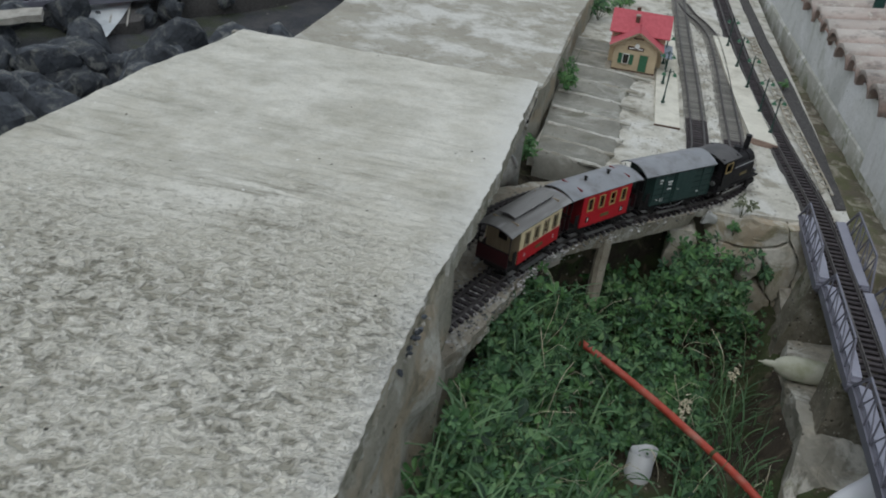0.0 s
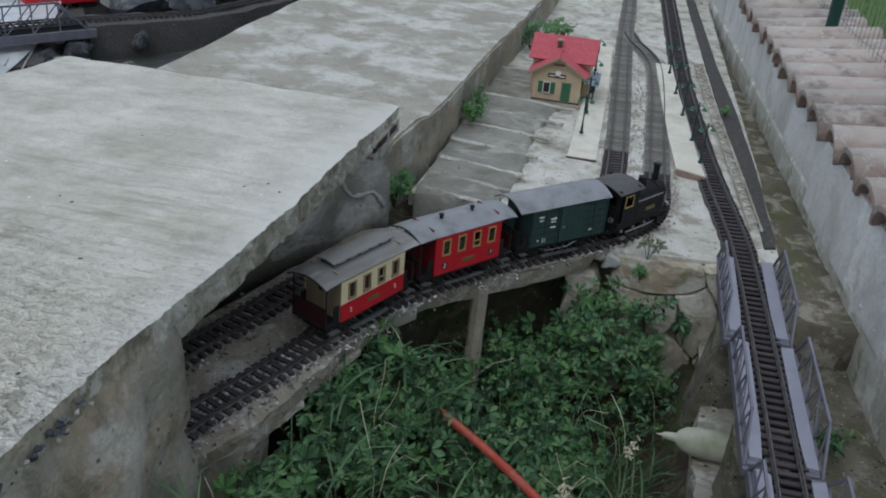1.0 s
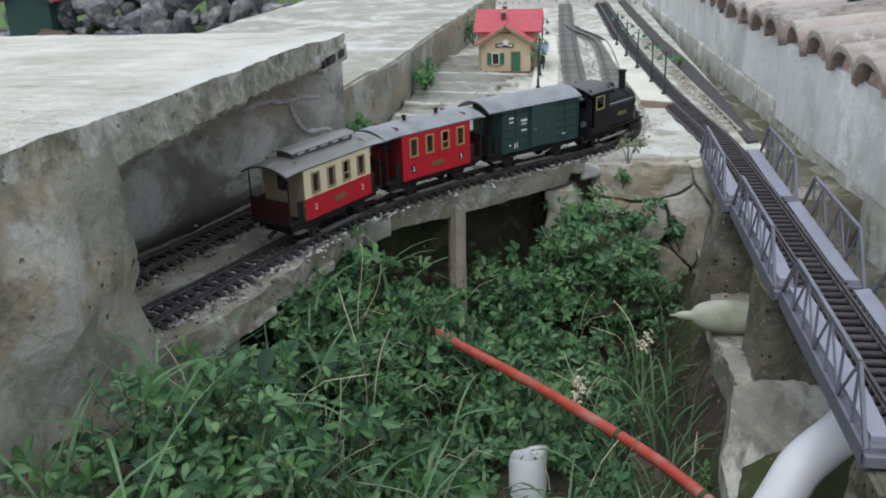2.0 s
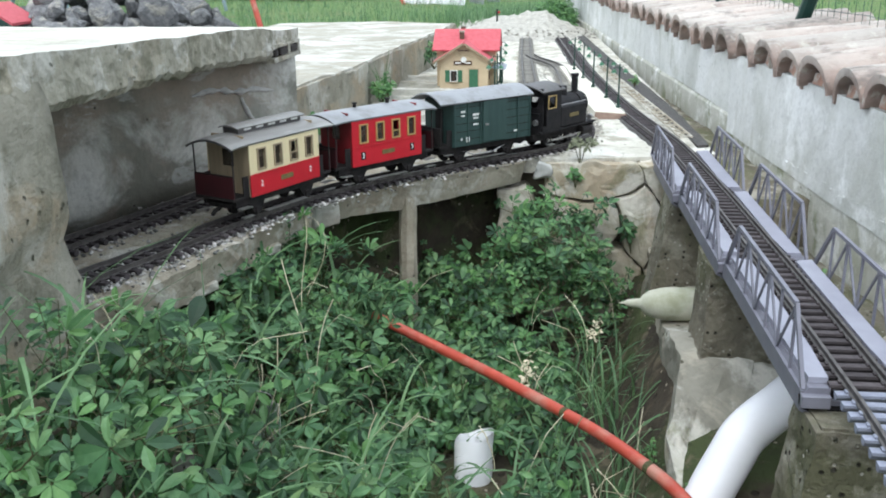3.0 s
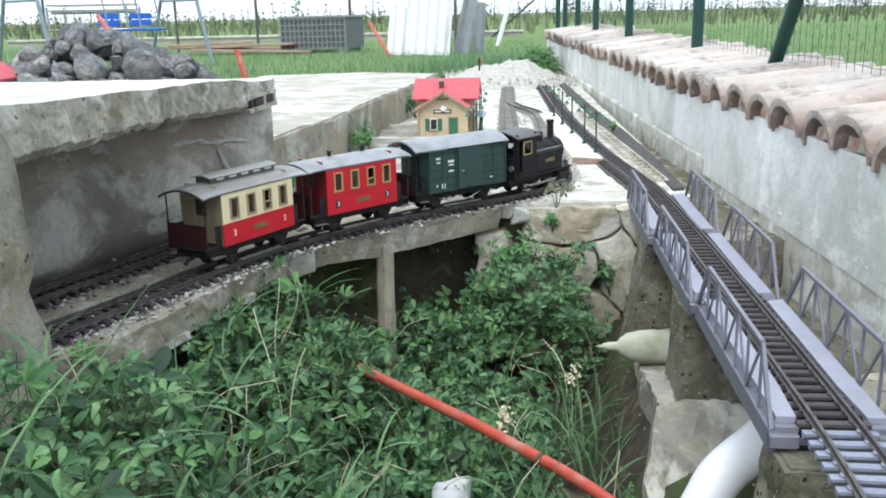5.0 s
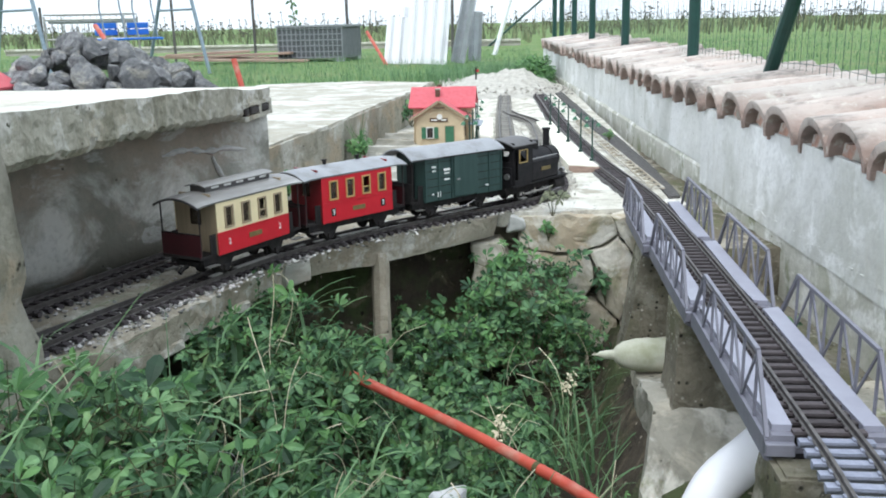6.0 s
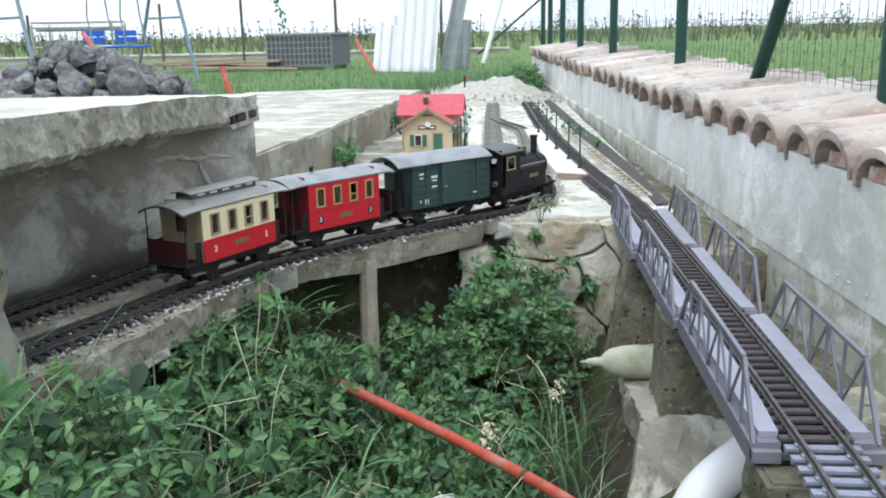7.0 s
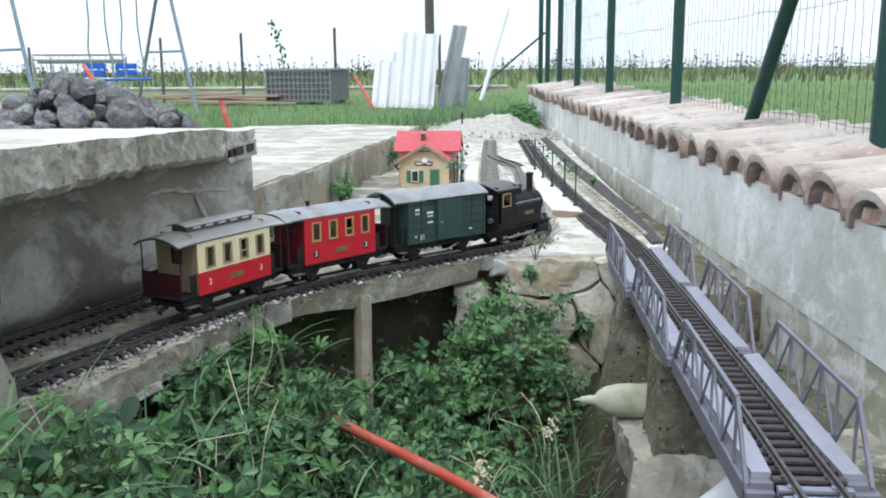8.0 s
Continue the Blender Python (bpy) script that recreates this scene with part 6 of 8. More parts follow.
# trackside strips right of the bridge track
lat = thing("lattice_strip", pose(0, 0, 0), "pale weathered lattice strip lying beside the bridge track", "lattice")
L = [(0.061, 1.42), (0.035, 1.8), (0.002, 2.25), (-0.03, 2.7), (-0.06, 3.2)]
ll = smooth_line([(x, y, 0) for x, y in L], 0.03)
for off in (-0.016, 0.016):
    bm = bmesh.new()
    tube(bm, [p + Vector((off, 0, 0.020)) for p in ll], 0.0034, 5)
    part("long_bar", bm, "deck", lat)
for i, p in enumerate(ll[:-1]):
    q = ll[i + 1]
    s = 1 if i % 2 else -1
    part("lattice_bar", tubed([p + Vector((-0.016 * s, 0, 0.020)), q + Vector((0.016 * s, 0, 0.020))], 0.0024, 4), "deck", lat)
bm = prism([(0.078, 1.33), (0.108, 1.34), (0.100, 1.9), (0.074, 2.5), (0.026, 3.2), (-0.06, 5.0), (-0.11, 5.0), (-0.025, 3.2), (0.010, 2.5), (0.050, 1.9)], -0.02, 0.0155)
soil_strip = prism([(0.07, 1.10), (0.315, 1.10), (0.04, 5.0), (-0.03, 5.0)], -0.3, -0.068)
tagged(part("gutter_earth", roughen(soil_strip, 0.04, 0.016, 11, 12, 0.7), "gutter_earth", None, smooth=True), "ochre earth and crumbs between the yard and the wall", "earth", kind="structure")
tagged(part("bitumen_strip", roughen(bm, 0.06, 0.003, 12, 3), "ballast_dark", None), "dark bitumen strip along the yard edge", "roadbed", kind="structure")

# ---------- bridge piers, ledge, pipes, bottle ----------
def pier(poly_front, y0, y1, label, seed):
    th = thing("bridge_pier", pose(0, 0, 0), label, "pier", "bridge piers")
    part("shaft", roughen(profile_y(poly_front, y0, y1), 0.016, 0.005, 18, seed, 0.7), "pier", th)
    x0, x1, z = poly_front[0][0], poly_front[1][0], poly_front[0][1]
    part("bearing_pad", roughen(bbox(x0 + 0.006, x1 - 0.006, y0 + 0.004, y1 - 0.004, z - 0.012, z + 0.004), 0.03, 0.002, 20, seed), "pier", th, "thin mortar bearing pad")
    return th


pier([(-0.043, -0.014), (0.105, -0.014), (0.14, -0.5), (-0.075, -0.5), (-0.050, -0.20)], 0.42, 0.54, "mossy pitted concrete pier under the bridge", 1)
pier([(-0.046, -0.014), (0.105, -0.014), (0.14, -0.5), (-0.12, -0.5), (-0.074, -0.20)], 0.87, 0.98, "mossy pitted concrete pier beside the stone face", 5)
pier([(-0.024, -0.016), (0.12, -0.016), (0.16, -0.5), (-0.055, -0.5)], -0.110, -0.02, "wide rough concrete pier under the bridge end", 9)
bm = prism([(-0.112, 0.0), (0.40, 0.0), (0.31, 1.2), (-0.05, 1.2), (-0.055, 0.98), (-0.07, 0.75), (-0.075, 0.55), (-0.09, 0.40), (-0.105, 0.30)], -0.5, -0.205)
roughen(bm, 0.022, 0.0, 1)
for v in bm.verts:
    if v.co.z > -0.3:
        v.co.z += 0.040 * smooth01(0.36, 0.43, v.co.y) * smooth01(0.62, 0.52, v.co.y) - 0.095 * smooth01(0.40, 0.20, v.co.y) - 0.16 * smooth01(0.19, 0.08, v.co.y)
tagged(part("ledge", roughen(bm, 0.022, 0.014, 11, 6, 0.5), "ledge", None), "lumpy mortared stone ledge below the bridge", "stone ledge", kind="structure")
bm = bmesh.new()
way = smooth_line([(0.125, 0.31, -0.118), (0.085, 0.275, -0.137), (0.040, 0.24, -0.157), (0.006, 0.215, -0.172), (-0.022, 0.195, -0.190), (-0.040, 0.18, -0.215), (-0.070, 0.155, -0.262), (-0.100, 0.13, -0.325), (-0.130, 0.105, -0.40), (-0.15, 0.09, -0.47)], 0.012)
tube(bm, way, 0.0325, 20, cap=True)
for v in bm.verts:
    v.co += Vector((1, 1, 1)) * 0.0025 * noise.noise(v.co * 22)
p = tagged(part("drain_pipe", bm, "pipe_white", None, smooth=True), "bent white plastic drain pipe below the bridge", "pipe")
stub_way = smooth_line([(-0.432, 0.37, -0.50), (-0.428, 0.385, -0.42), (-0.424, 0.40, -0.318)], 0.02)
bm = tubed(stub_way, 0.034, 18, cap=False)
tube(bm, stub_way, 0.031, 18, cap=False)
for v in bm.verts:
    if v.co.z > -0.335:
        v.co.z += 0.30 * (v.co.x + 0.424) + 0.012 * noise.noise(Vector((v.co.x * 40, v.co.y * 40, 1)))
    elif v.co.z > -0.40:
        v.co.x += 0.004 * noise.noise(v.co * 25)
tagged(part("pipe_stub", bm, "pipe_torn", None, smooth=True), "short torn white plastic pipe standing in the weeds", "pipe")
bm = tubed([(-0.050, 0.60, -0.42), (-0.050, 0.61, -0.32), (-0.052, 0.62, -0.205)], 0.024, 12)
tagged(part("pipe_stub", bm, "shard", None, smooth=True), "dirty white pipe end beside the pier", "pipe")
bm = bmesh.new()
way = smooth_line([(-0.645, 0.652, -0.206), (-0.510, 0.585, -0.240), (-0.362, 0.458, -0.252), (-0.182, 0.248, -0.252), (-0.085, 0.05, -0.262), (-0.05, -0.3, -0.3)], 0.02)
tube(bm, way, 0.0100, 12)
cond = thing("conduit", pose(0, 0, 0), "orange-red plastic conduit lying across the weeds", "pipe")
part("tube", bm, "pipe_orange", cond, smooth=True)
for k in (24, 34):
    part("tape", tubed([way[k], way[k].lerp(way[k + 1], 0.5)], 0.0106, 12), "stem", cond, "dark stain band")
# bottle: a tapering body lying against the pier
prof = [(-0.012, 0.001), (0.0, 0.003), (0.004, 0.007), (0.016, 0.009), (0.03, 0.010), (0.034, 0.017), (0.048, 0.027), (0.075, 0.034), (0.12, 0.035), (0.165, 0.033), (0.17, 0.026)]
bm = bmesh.new()
rings = [[bm.verts.new((a, r * math.cos(t), r * 0.95 * math.sin(t))) for t in [2 * math.pi * j / 18 for j in range(18)]] for a, r in prof]
for a, b in zip(rings, rings[1:]):
    for j in range(18):
        bm.faces.new((a[j], a[(j + 1) % 18], b[(j + 1) % 18], b[j]))
bm.faces.new(rings[0][::-1])
bm.faces.new(rings[-1])
ob = part("plastic_bottle", bm, "shard", None, smooth=True)
ob.matrix_basis = pose(-0.150, 0.685, -0.176, 0, -2, -4)
tagged(ob, "dusty pale plastic bottle lying on the ledge", "bottle")
# ---------- roof tiles on the garden wall ----------
def tile_mesh():
    bm = bmesh.new()
    n, length = 10, 0.43
    rings = []
    for i in range(5):
        k = i / 4
        w, h = 0.086 - 0.014 * k, 0.078 - 0.006 * k
        up = [(length * k, -w * math.cos(math.pi * j / n), h * math.sin(math.pi * j / n)) for j in range(n + 1)]
        dn = [(a, b * 0.86, c * 0.80 - 0.002) for a, b, c in up][::-1]
        rings.append([bm.verts.new(v) for v in up + dn])
    m_ = len(rings[0])
    for a, b in zip(rings, rings[1:]):
        for j in range(m_):
            bm.faces.new((a[j], b[j], b[(j + 1) % m_], a[(j + 1) % m_]))
    bm.faces.new(rings[0])
    bm.faces.new(rings[-1][::-1])
    bmesh.ops.recalc_face_normals(bm, faces=bm.faces[:])
    me = bpy.data.meshes.new("roof_tile")
    bm.to_mesh(me)
    bm.free()
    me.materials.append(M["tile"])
    me.polygons.foreach_set("use_smooth", [len(p.vertices) == 4 for p in me.polygons])
    return me


TILE = tile_mesh()
bm = bmesh.new()
box(bm, 0.008, 0.07, -0.038, 0.032, 0.000, 0.028)
roughen(bm, 0.02, 0.006, 25)
FILL = bpy.data.meshes.new("brick_fill")
bmesh.ops.recalc_face_normals(bm, faces=bm.faces[:])
bm.to_mesh(FILL)
bm.free()
FILL.materials.append(M["tile_end"])
cap = thing("tile_cap", WALL_M, "row of weathered pinkish terracotta roof tiles capping the wall", "tile cap")
cap["kind"] = "structure"
rng = random.Random(8)
TILE_Y = [-2.32 + 0.18 * i for i in range(16)] + [0.56, 0.745, 0.915, 1.09, 1.275, 1.47, 1.655, 1.84, 2.015, 2.175]
while TILE_Y[-1] < WEND - 0.2:
    TILE_Y.append(TILE_Y[-1] + 0.172 + rng.uniform(-0.006, 0.006))
for y in TILE_Y:
    ob = new("roof_tile", TILE)
    ob.parent = cap
    ob.matrix_basis = pose(0.246 + rng.uniform(-0.010, 0.010), y, 0.190 + rng.uniform(-0.006, 0.006), rng.uniform(-6, 6), -7.4 + rng.uniform(-1.5, 1.5), rng.uniform(-4, 4))
    fl = new("brick_fill", FILL)
    fl.parent = cap
    fl.matrix_basis = pose(0.250 + rng.uniform(0, 0.012), y, 0.203, rng.uniform(-12, 12), rng.uniform(-6, 6), rng.uniform(-14, 14))

# ---------- green wire fence on the wall ----------
fence = thing("wire_fence", WALL_M, "dark green wire mesh fence on the garden wall", "fence")
POST_Y = [-0.8, 1.075, 2.92, 4.50, 5.85, 6.90]
FX = 0.505


def post_bm():
    bm = bmesh.new()
    tube(bm, [(0, 0, -0.1), (0, 0, 1.25)], 0.024, 12)
    tube(bm, [(0, 0, 1.25), (0, 0, 1.27)], 0.027, 12)
    return bm


pm = None
for yy in POST_Y:
    if pm is None:
        pm = part("post", post_bm(), "fence_green", fence, smooth=False)
        pm.location = (FX, yy, 0.25)
    else:
        ob = new("post", pm.data)
        ob.parent = fence
        ob.location = (FX, yy, 0.25)
for yy in (7.85, 8.50):
    part("post", tubed([(FX, yy, -0.12), (FX, yy, 1.5)], 0.024, 12), "fence_green", fence)
part("brace", tubed([(FX, 2.00, 0.22), (FX, 1.15, 1.34)], 0.022, 10), "fence_green", fence, "leaning brace post")
tagged(part("leaning_pole", tubed([(-1.10, 18.8, -0.05), (0.40, 18.75, 1.2)], 0.022, 8), "fence_green", None), "dark green pole leaning at the end of the meadow", "pole")
for a, b in zip(POST_Y, POST_Y[1:]):
    verts, faces = [], []

    def wire(p, q, r):
        k = len(verts)
        p, q = Vector(p), Vector(q)
        d = (q - p).normalized()
        u = d.orthogonal().normalized() * r
        w = d.cross(u)
        for e in (p, q):
            for t in range(3):
                verts.append(e + u * math.cos(t * 2.0944) + w * math.sin(t * 2.0944))
        for t in range(3):
            faces.append((k + t, k + (t + 1) % 3, k + 3 + (t + 1) % 3, k + 3 + t))
    step = 0.05 if a < 6 else 0.1
    yy = a + step
    rw = random.Random(int(a * 10))
    while yy < b:
        x0 = FX + 0.028
        z, py = 0.30, yy
        while z < 1.45:
            nyy = yy + rw.uniform(-0.004, 0.004)
            wire((x0, py, z), (x0 + rw.uniform(-0.003, 0.003), nyy, z + 0.29), 0.0009)
            z, py = z + 0.29, nyy
        yy += step
    z = 0.32
    while z < 1.45:
        segs = 8
        for i in range(segs):
            ya, yb = a + (b - a) * i / segs, a + (b - a) * (i + 1) / segs
            wire((FX + 0.028, ya, z + 0.006 * math.sin(i * 2.1 + z * 9)), (FX + 0.028, yb, z + 0.006 * math.sin((i + 1) * 2.1 + z * 9)), 0.0011)
        z += 0.15
    data_part("wire_mesh", verts, faces, "wire", fence)
# ---------- plants in the pit ----------
class Leaves:
    """Collects leaflets, blades and stems into one mesh."""

    def __init__(self):
        self.v, self.f = [], []

    def leaflet(self, base, way, up, length, width, curl):
        side = way.cross(up).normalized()
        k = len(self.v)
        for t, h in ((0.0, 0.0), (0.3, 0.02), (0.6, 0.03), (0.85, 0.0), (1.0, -0.4 * curl)):
            self.v.append(base + way * (length * t) + up * (length * (h - curl * t * t * 0.5)))
        for t, w, h in ((0.14, 0.16, 0.03), (0.40, 0.42, 0.07), (0.68, 0.50, 0.09), (0.90, 0.30, 0.04)):
            c = base + way * (length * t) + up * (length * (h - curl * t * t * 0.5))
            self.v.append(c + side * (width * w))
            self.v.append(c - side * (width * w))
        a, b, c, d, e, l1, r1, l2, r2, l3, r3, l4, r4 = range(k, k + 13)
        self.f += [(a, b, l2, l1), (b, c, l3, l2), (c, d, l4, l3), (d, e, l4), (a, r1, r2, b), (b, r2, r3, c), (c, r3, r4, d), (d, r4, e)]

    def palmate(self, p, up, size, rng, count=5):
        up = up.normalized()
        ref = up.orthogonal().normalized()
        ref.rotate(Matrix.Rotation(rng.uniform(0, 6.28), 3, up))
        spread = 2.7 if count == 5 else 1.7
        for i in range(count):
            ang = (i - (count - 1) / 2) * spread / max(1, count - 1) * 1.25
            way = ref.copy()
            way.rotate(Matrix.Rotation(ang, 3, up))
            way = (way + up * rng.uniform(-0.25, 0.15)).normalized()
            l = size * (1.0 - 0.12 * abs(i - (count - 1) / 2)) * rng.uniform(0.85, 1.1)
            u = (up - way * up.dot(way)).normalized()
            self.leaflet(p + way * size * 0.06, way, u, l, l * rng.uniform(0.36, 0.50), rng.uniform(0.05, 0.3))

    def blade(self, p, lean, length, width, droop, n=6):
        """A long grass blade that arches over."""
        side = Vector((-lean.y, lean.x, 0)).normalized() * width
        k = len(self.v)
        pos, ang = Vector(p), 0.15
        for i in range(n + 1):
            t = i / n
            w = side * (1 - t) ** 0.6
            self.v += [pos + w, pos - w]
            ang = 0.15 + droop * t
            pos = pos + (lean * math.sin(ang) + Vector((0, 0, 1)) * math.cos(ang)) * (length / n)
        for i in range(n):
            a = k + 2 * i
            self.f.append((a, a + 1, a + 3, a + 2))

    def stem(self, pts, r, sides=4):
        k0 = len(self.v)
        for i, p in enumerate(pts):
            d = (Vector(pts[min(i + 1, len(pts) - 1)]) - Vector(pts[max(i - 1, 0)])).normalized()
            a = d.orthogonal().normalized()
            b = d.cross(a)
            for j in range(sides):
                t = 2 * math.pi * j / sides
                self.v.append(Vector(p) + (a * math.cos(t) + b * math.sin(t)) * r)
        for i in range(len(pts) - 1):
            for j in range(sides):
                a, b = k0 + i * sides + j, k0 + i * sides + (j + 1) % sides
                self.f.append((a, b, b + sides, a + sides))

    def put(self, name, material, label, category, parent=None, kind="stuff"):
        ob = data_part(name, self.v, self.f, material, parent)
        if parent is None:
            tagged(ob, label, category, kind=kind)
        return ob


def canopy(x, y):
    """Height of the top of the weeds."""
    z = -0.325
    z += 0.250 * smooth01(-0.60, -0.82, x) * smooth01(0.85, 0.55, y)
    z += 0.155 * smooth01(0.30, -0.2, y) * smooth01(-0.28, -0.62, x)
    z += 0.05 * smooth01(-0.3, -0.12, x) * smooth01(0.2, 0.5, y)
    z += 0.25 * math.exp(-((x + 0.30) / 0.11) ** 2 - ((y - 1.08) / 0.15) ** 2)
    z += 0.11 * math.exp(-((x + 0.50) / 0.16) ** 2 - ((y - 1.0) / 0.18) ** 2)
    z += 0.17 * math.exp(-((x + 0.70) / 0.11) ** 2 - ((y - 0.66) / 0.13) ** 2)
    z -= 0.05 * math.exp(-((x + 0.36) / 0.10) ** 2 - ((y - 0.66) / 0.16) ** 2)
    return z + 0.05 * noise.noise(Vector((x * 7, y * 7, 12))) + 0.025 * noise.noise(Vector((x * 19, y * 19, 4)))


rng = random.Random(21)
dark, bright, small = Leaves(), Leaves(), Leaves()
stems = Leaves()


def open_spot(x, y):
    """Where the torn pipe and the bare earth by the ledge show between the weeds."""
    return 1.2 * math.exp(-((x + 0.415) / 0.07) ** 2 - ((y - 0.31) / 0.14) ** 2) + 0.75 * smooth01(-0.34, -0.22, x) * smooth01(0.05, 0.25, y) * smooth01(0.95, 0.75, y)


def facing():
    """A leaf's upper side: tilted to the light, every which way."""
    return Vector((rng.gauss(0.0, 0.5), rng.gauss(-0.62, 0.45), 0.25 + abs(rng.gauss(0.55, 0.35))))


# runners: a stalk creeps through the weeds and carries five-fingered leaves on stalks of their own
n_leaf = 0
while n_leaf < 6900:
    x, y = rng.uniform(-0.87, -0.08), rng.uniform(-0.55, 1.15)
    if (x > -0.125 and not (0.4 < y < 1.0 and rng.random() < 0.3)) or (y > 1.02 and x < -0.62):
        continue
    clump = 0.62 + 1.1 * noise.noise(Vector((x * 6, y * 6, 30))) + 0.5 * noise.noise(Vector((x * 15, y * 15, 8)))
    if rng.random() > clump - 1.5 * open_spot(x, y):
        continue
    top = canopy(x, y) - 0.16 * rng.random() ** 1.3
    head = rng.uniform(0, 6.28)
    young = rng.random() < 0.18
    scale = rng.uniform(0.65, 1.25) * (1.0 if y > 0.12 else 1.12)
    prev = None
    for k in range(rng.randint(3, 7)):
        px, py = x + math.cos(head) * 0.022 * k * scale, y + math.sin(head) * 0.022 * k * scale
        head += rng.gauss(0, 0.35)
        if px > -0.075 or px < -0.89 or py > 1.14 or open_spot(px, py) > 0.6:
            break
        z = max(top + 0.012 * rng.gauss(0, 1), ground_z(px, py) + 0.012)
        if py > 1.10 and z > -0.03:
            break
        q = Vector((px, py, z))
        tip = q + Vector((rng.gauss(0, 0.012), rng.gauss(-0.006, 0.012), rng.uniform(0.008, 0.03)))
        (bright if young or rng.random() < 0.06 else dark).palmate(tip, facing(), rng.uniform(0.015, 0.031) * scale, rng, 5 if rng.random() < 0.75 else 3)
        stems.stem([q, tip], 0.0007, 3)
        if prev is not None:
            stems.stem([prev, q], 0.0009, 3)
        prev = q
        n_leaf += 1
# fine narrow leaves on upright shoots between them
for _ in range(620):
    x, y = rng.uniform(-0.86, -0.12), rng.uniform(-0.4, 1.12)
    if (y > 1.0 and x < -0.6) or open_spot(x, y) > 0.55:
        continue
    base = Vector((x, y, canopy(x, y) - rng.uniform(0.05, 0.14)))
    lean = Vector((rng.gauss(0, 0.3), rng.gauss(-0.1, 0.3), 1)).normalized()
    h = rng.uniform(0.05, 0.13)
    stems.stem([base, base + lean * h], 0.0006, 3)
    for k in range(rng.randint(5, 11)):
        p = base + lean * (h * rng.uniform(0.25, 1.0))
        a = rng.uniform(0, 6.28)
        way = Vector((math.cos(a), math.sin(a), rng.uniform(-0.1, 0.7))).normalized()
        up = way.cross(Vector((-math.sin(a), math.cos(a), 0))).normalized()
        if up.z < 0:
            up = -up
        l = rng.uniform(0.010, 0.026)
        small.leaflet(p, way, up, l, l * rng.uniform(0.28, 0.55), rng.uniform(0, 0.4))
dark.put("bramble_leaves", "leaf", "dense dark green five-fingered weed leaves filling the pit", "weeds")
bright.put("young_leaves", "leaf_bright", "bright young leaves among the weeds", "weeds")
small.put("small_leaves", "leaf", "small narrow dark weed leaves", "weeds")
stems.put("weed_stems", "stem", "thin brownish green weed stems", "weeds")

blades, dry = Leaves(), Leaves()
for _ in range(105):
    cx, cy = rng.uniform(-0.86, -0.12), rng.uniform(-0.5, 0.95)
    if cx > -0.5 and cy < 0.1 and rng.random() < 0.5:
        continue
    for _ in range(rng.randint(3, 9)):
        x, y = cx + rng.gauss(0, 0.02), cy + rng.gauss(0, 0.02)
        x = min(-0.09, max(-0.87, x))
        if math.hypot(x + 0.42, y - 0.34) < 0.10:
            continue
        a = rng.uniform(0, 6.28)
        l = rng.uniform(0.09, 0.24) * (1.25 if y < 0.35 else 0.9)
        blades.blade(Vector((x, y, canopy(x, y) - 0.11)), Vector((math.cos(a), math.sin(a), 0)), l, rng.uniform(0.0014, 0.0036), rng.uniform(0.9, 2.6))
for _ in range(70):
    x, y = rng.uniform(-0.84, -0.14), rng.uniform(-0.2, 0.95)
    a = rng.uniform(0, 6.28)
    z = canopy(x, y) - 0.03
    h = rng.uniform(0.06, 0.20)
    pts = []
    lean = Vector((math.cos(a), math.sin(a), 0))
    for i in range(6):
        t = i / 5
        pts.append(Vector((x, y, z)) + lean * (h * 0.6 * t * t * rng.uniform(0.8, 1.2)) + Vector((0, 0, h * (t - 0.35 * t * t))))
    dry.stem(pts, rng.uniform(0.0004, 0.0009), 3)
for x0, y0, z0, x1, z1 in ((-0.700, 0.10, -0.16, -0.668, -0.02), (-0.712, 0.10, -0.14, -0.70, -0.06), (-0.69, 0.08, -0.16, -0.66, -0.10), (-0.72, 0.42, -0.10, -0.715, 0.06), (-0.71, 0.42, -0.08, -0.68, 0.02)):
    pts = [Vector((x0 + (x1 - x0) * t + 0.006 * math.sin(4 * t + x0 * 90), y0, z0 + (z1 - z0) * t)) for t in [i / 7 for i in range(8)]]
    dry.stem(pts, 0.0007, 5)
# a few tall bleached stalks that stand clear of the weeds
for x, y, h, lx, ly in ((-0.70, 0.33, 0.24, -0.03, 0.02), (-0.69, 0.30, 0.20, 0.05, 0.02), (-0.58, 0.14, 0.17, 0.04, 0.0), (-0.33, 0.62, 0.16, -0.03, 0.02), (-0.34, 0.60, 0.12, 0.05, 0.03), (-0.55, 0.10, 0.12, 0.07, 0.04)):
    z = canopy(x, y) - 0.02
    pts = [Vector((x + lx * t * t + 0.006 * math.sin(5 * t), y + ly * t, z + h * t)) for t in [i / 7 for i in range(8)]]
    dry.stem(pts, 0.0008, 5)
    dry.stem([pts[5], pts[5] + Vector((0.03, 0.01, 0.03)), pts[5] + Vector((0.055, 0.012, 0.02))], 0.0005, 4)
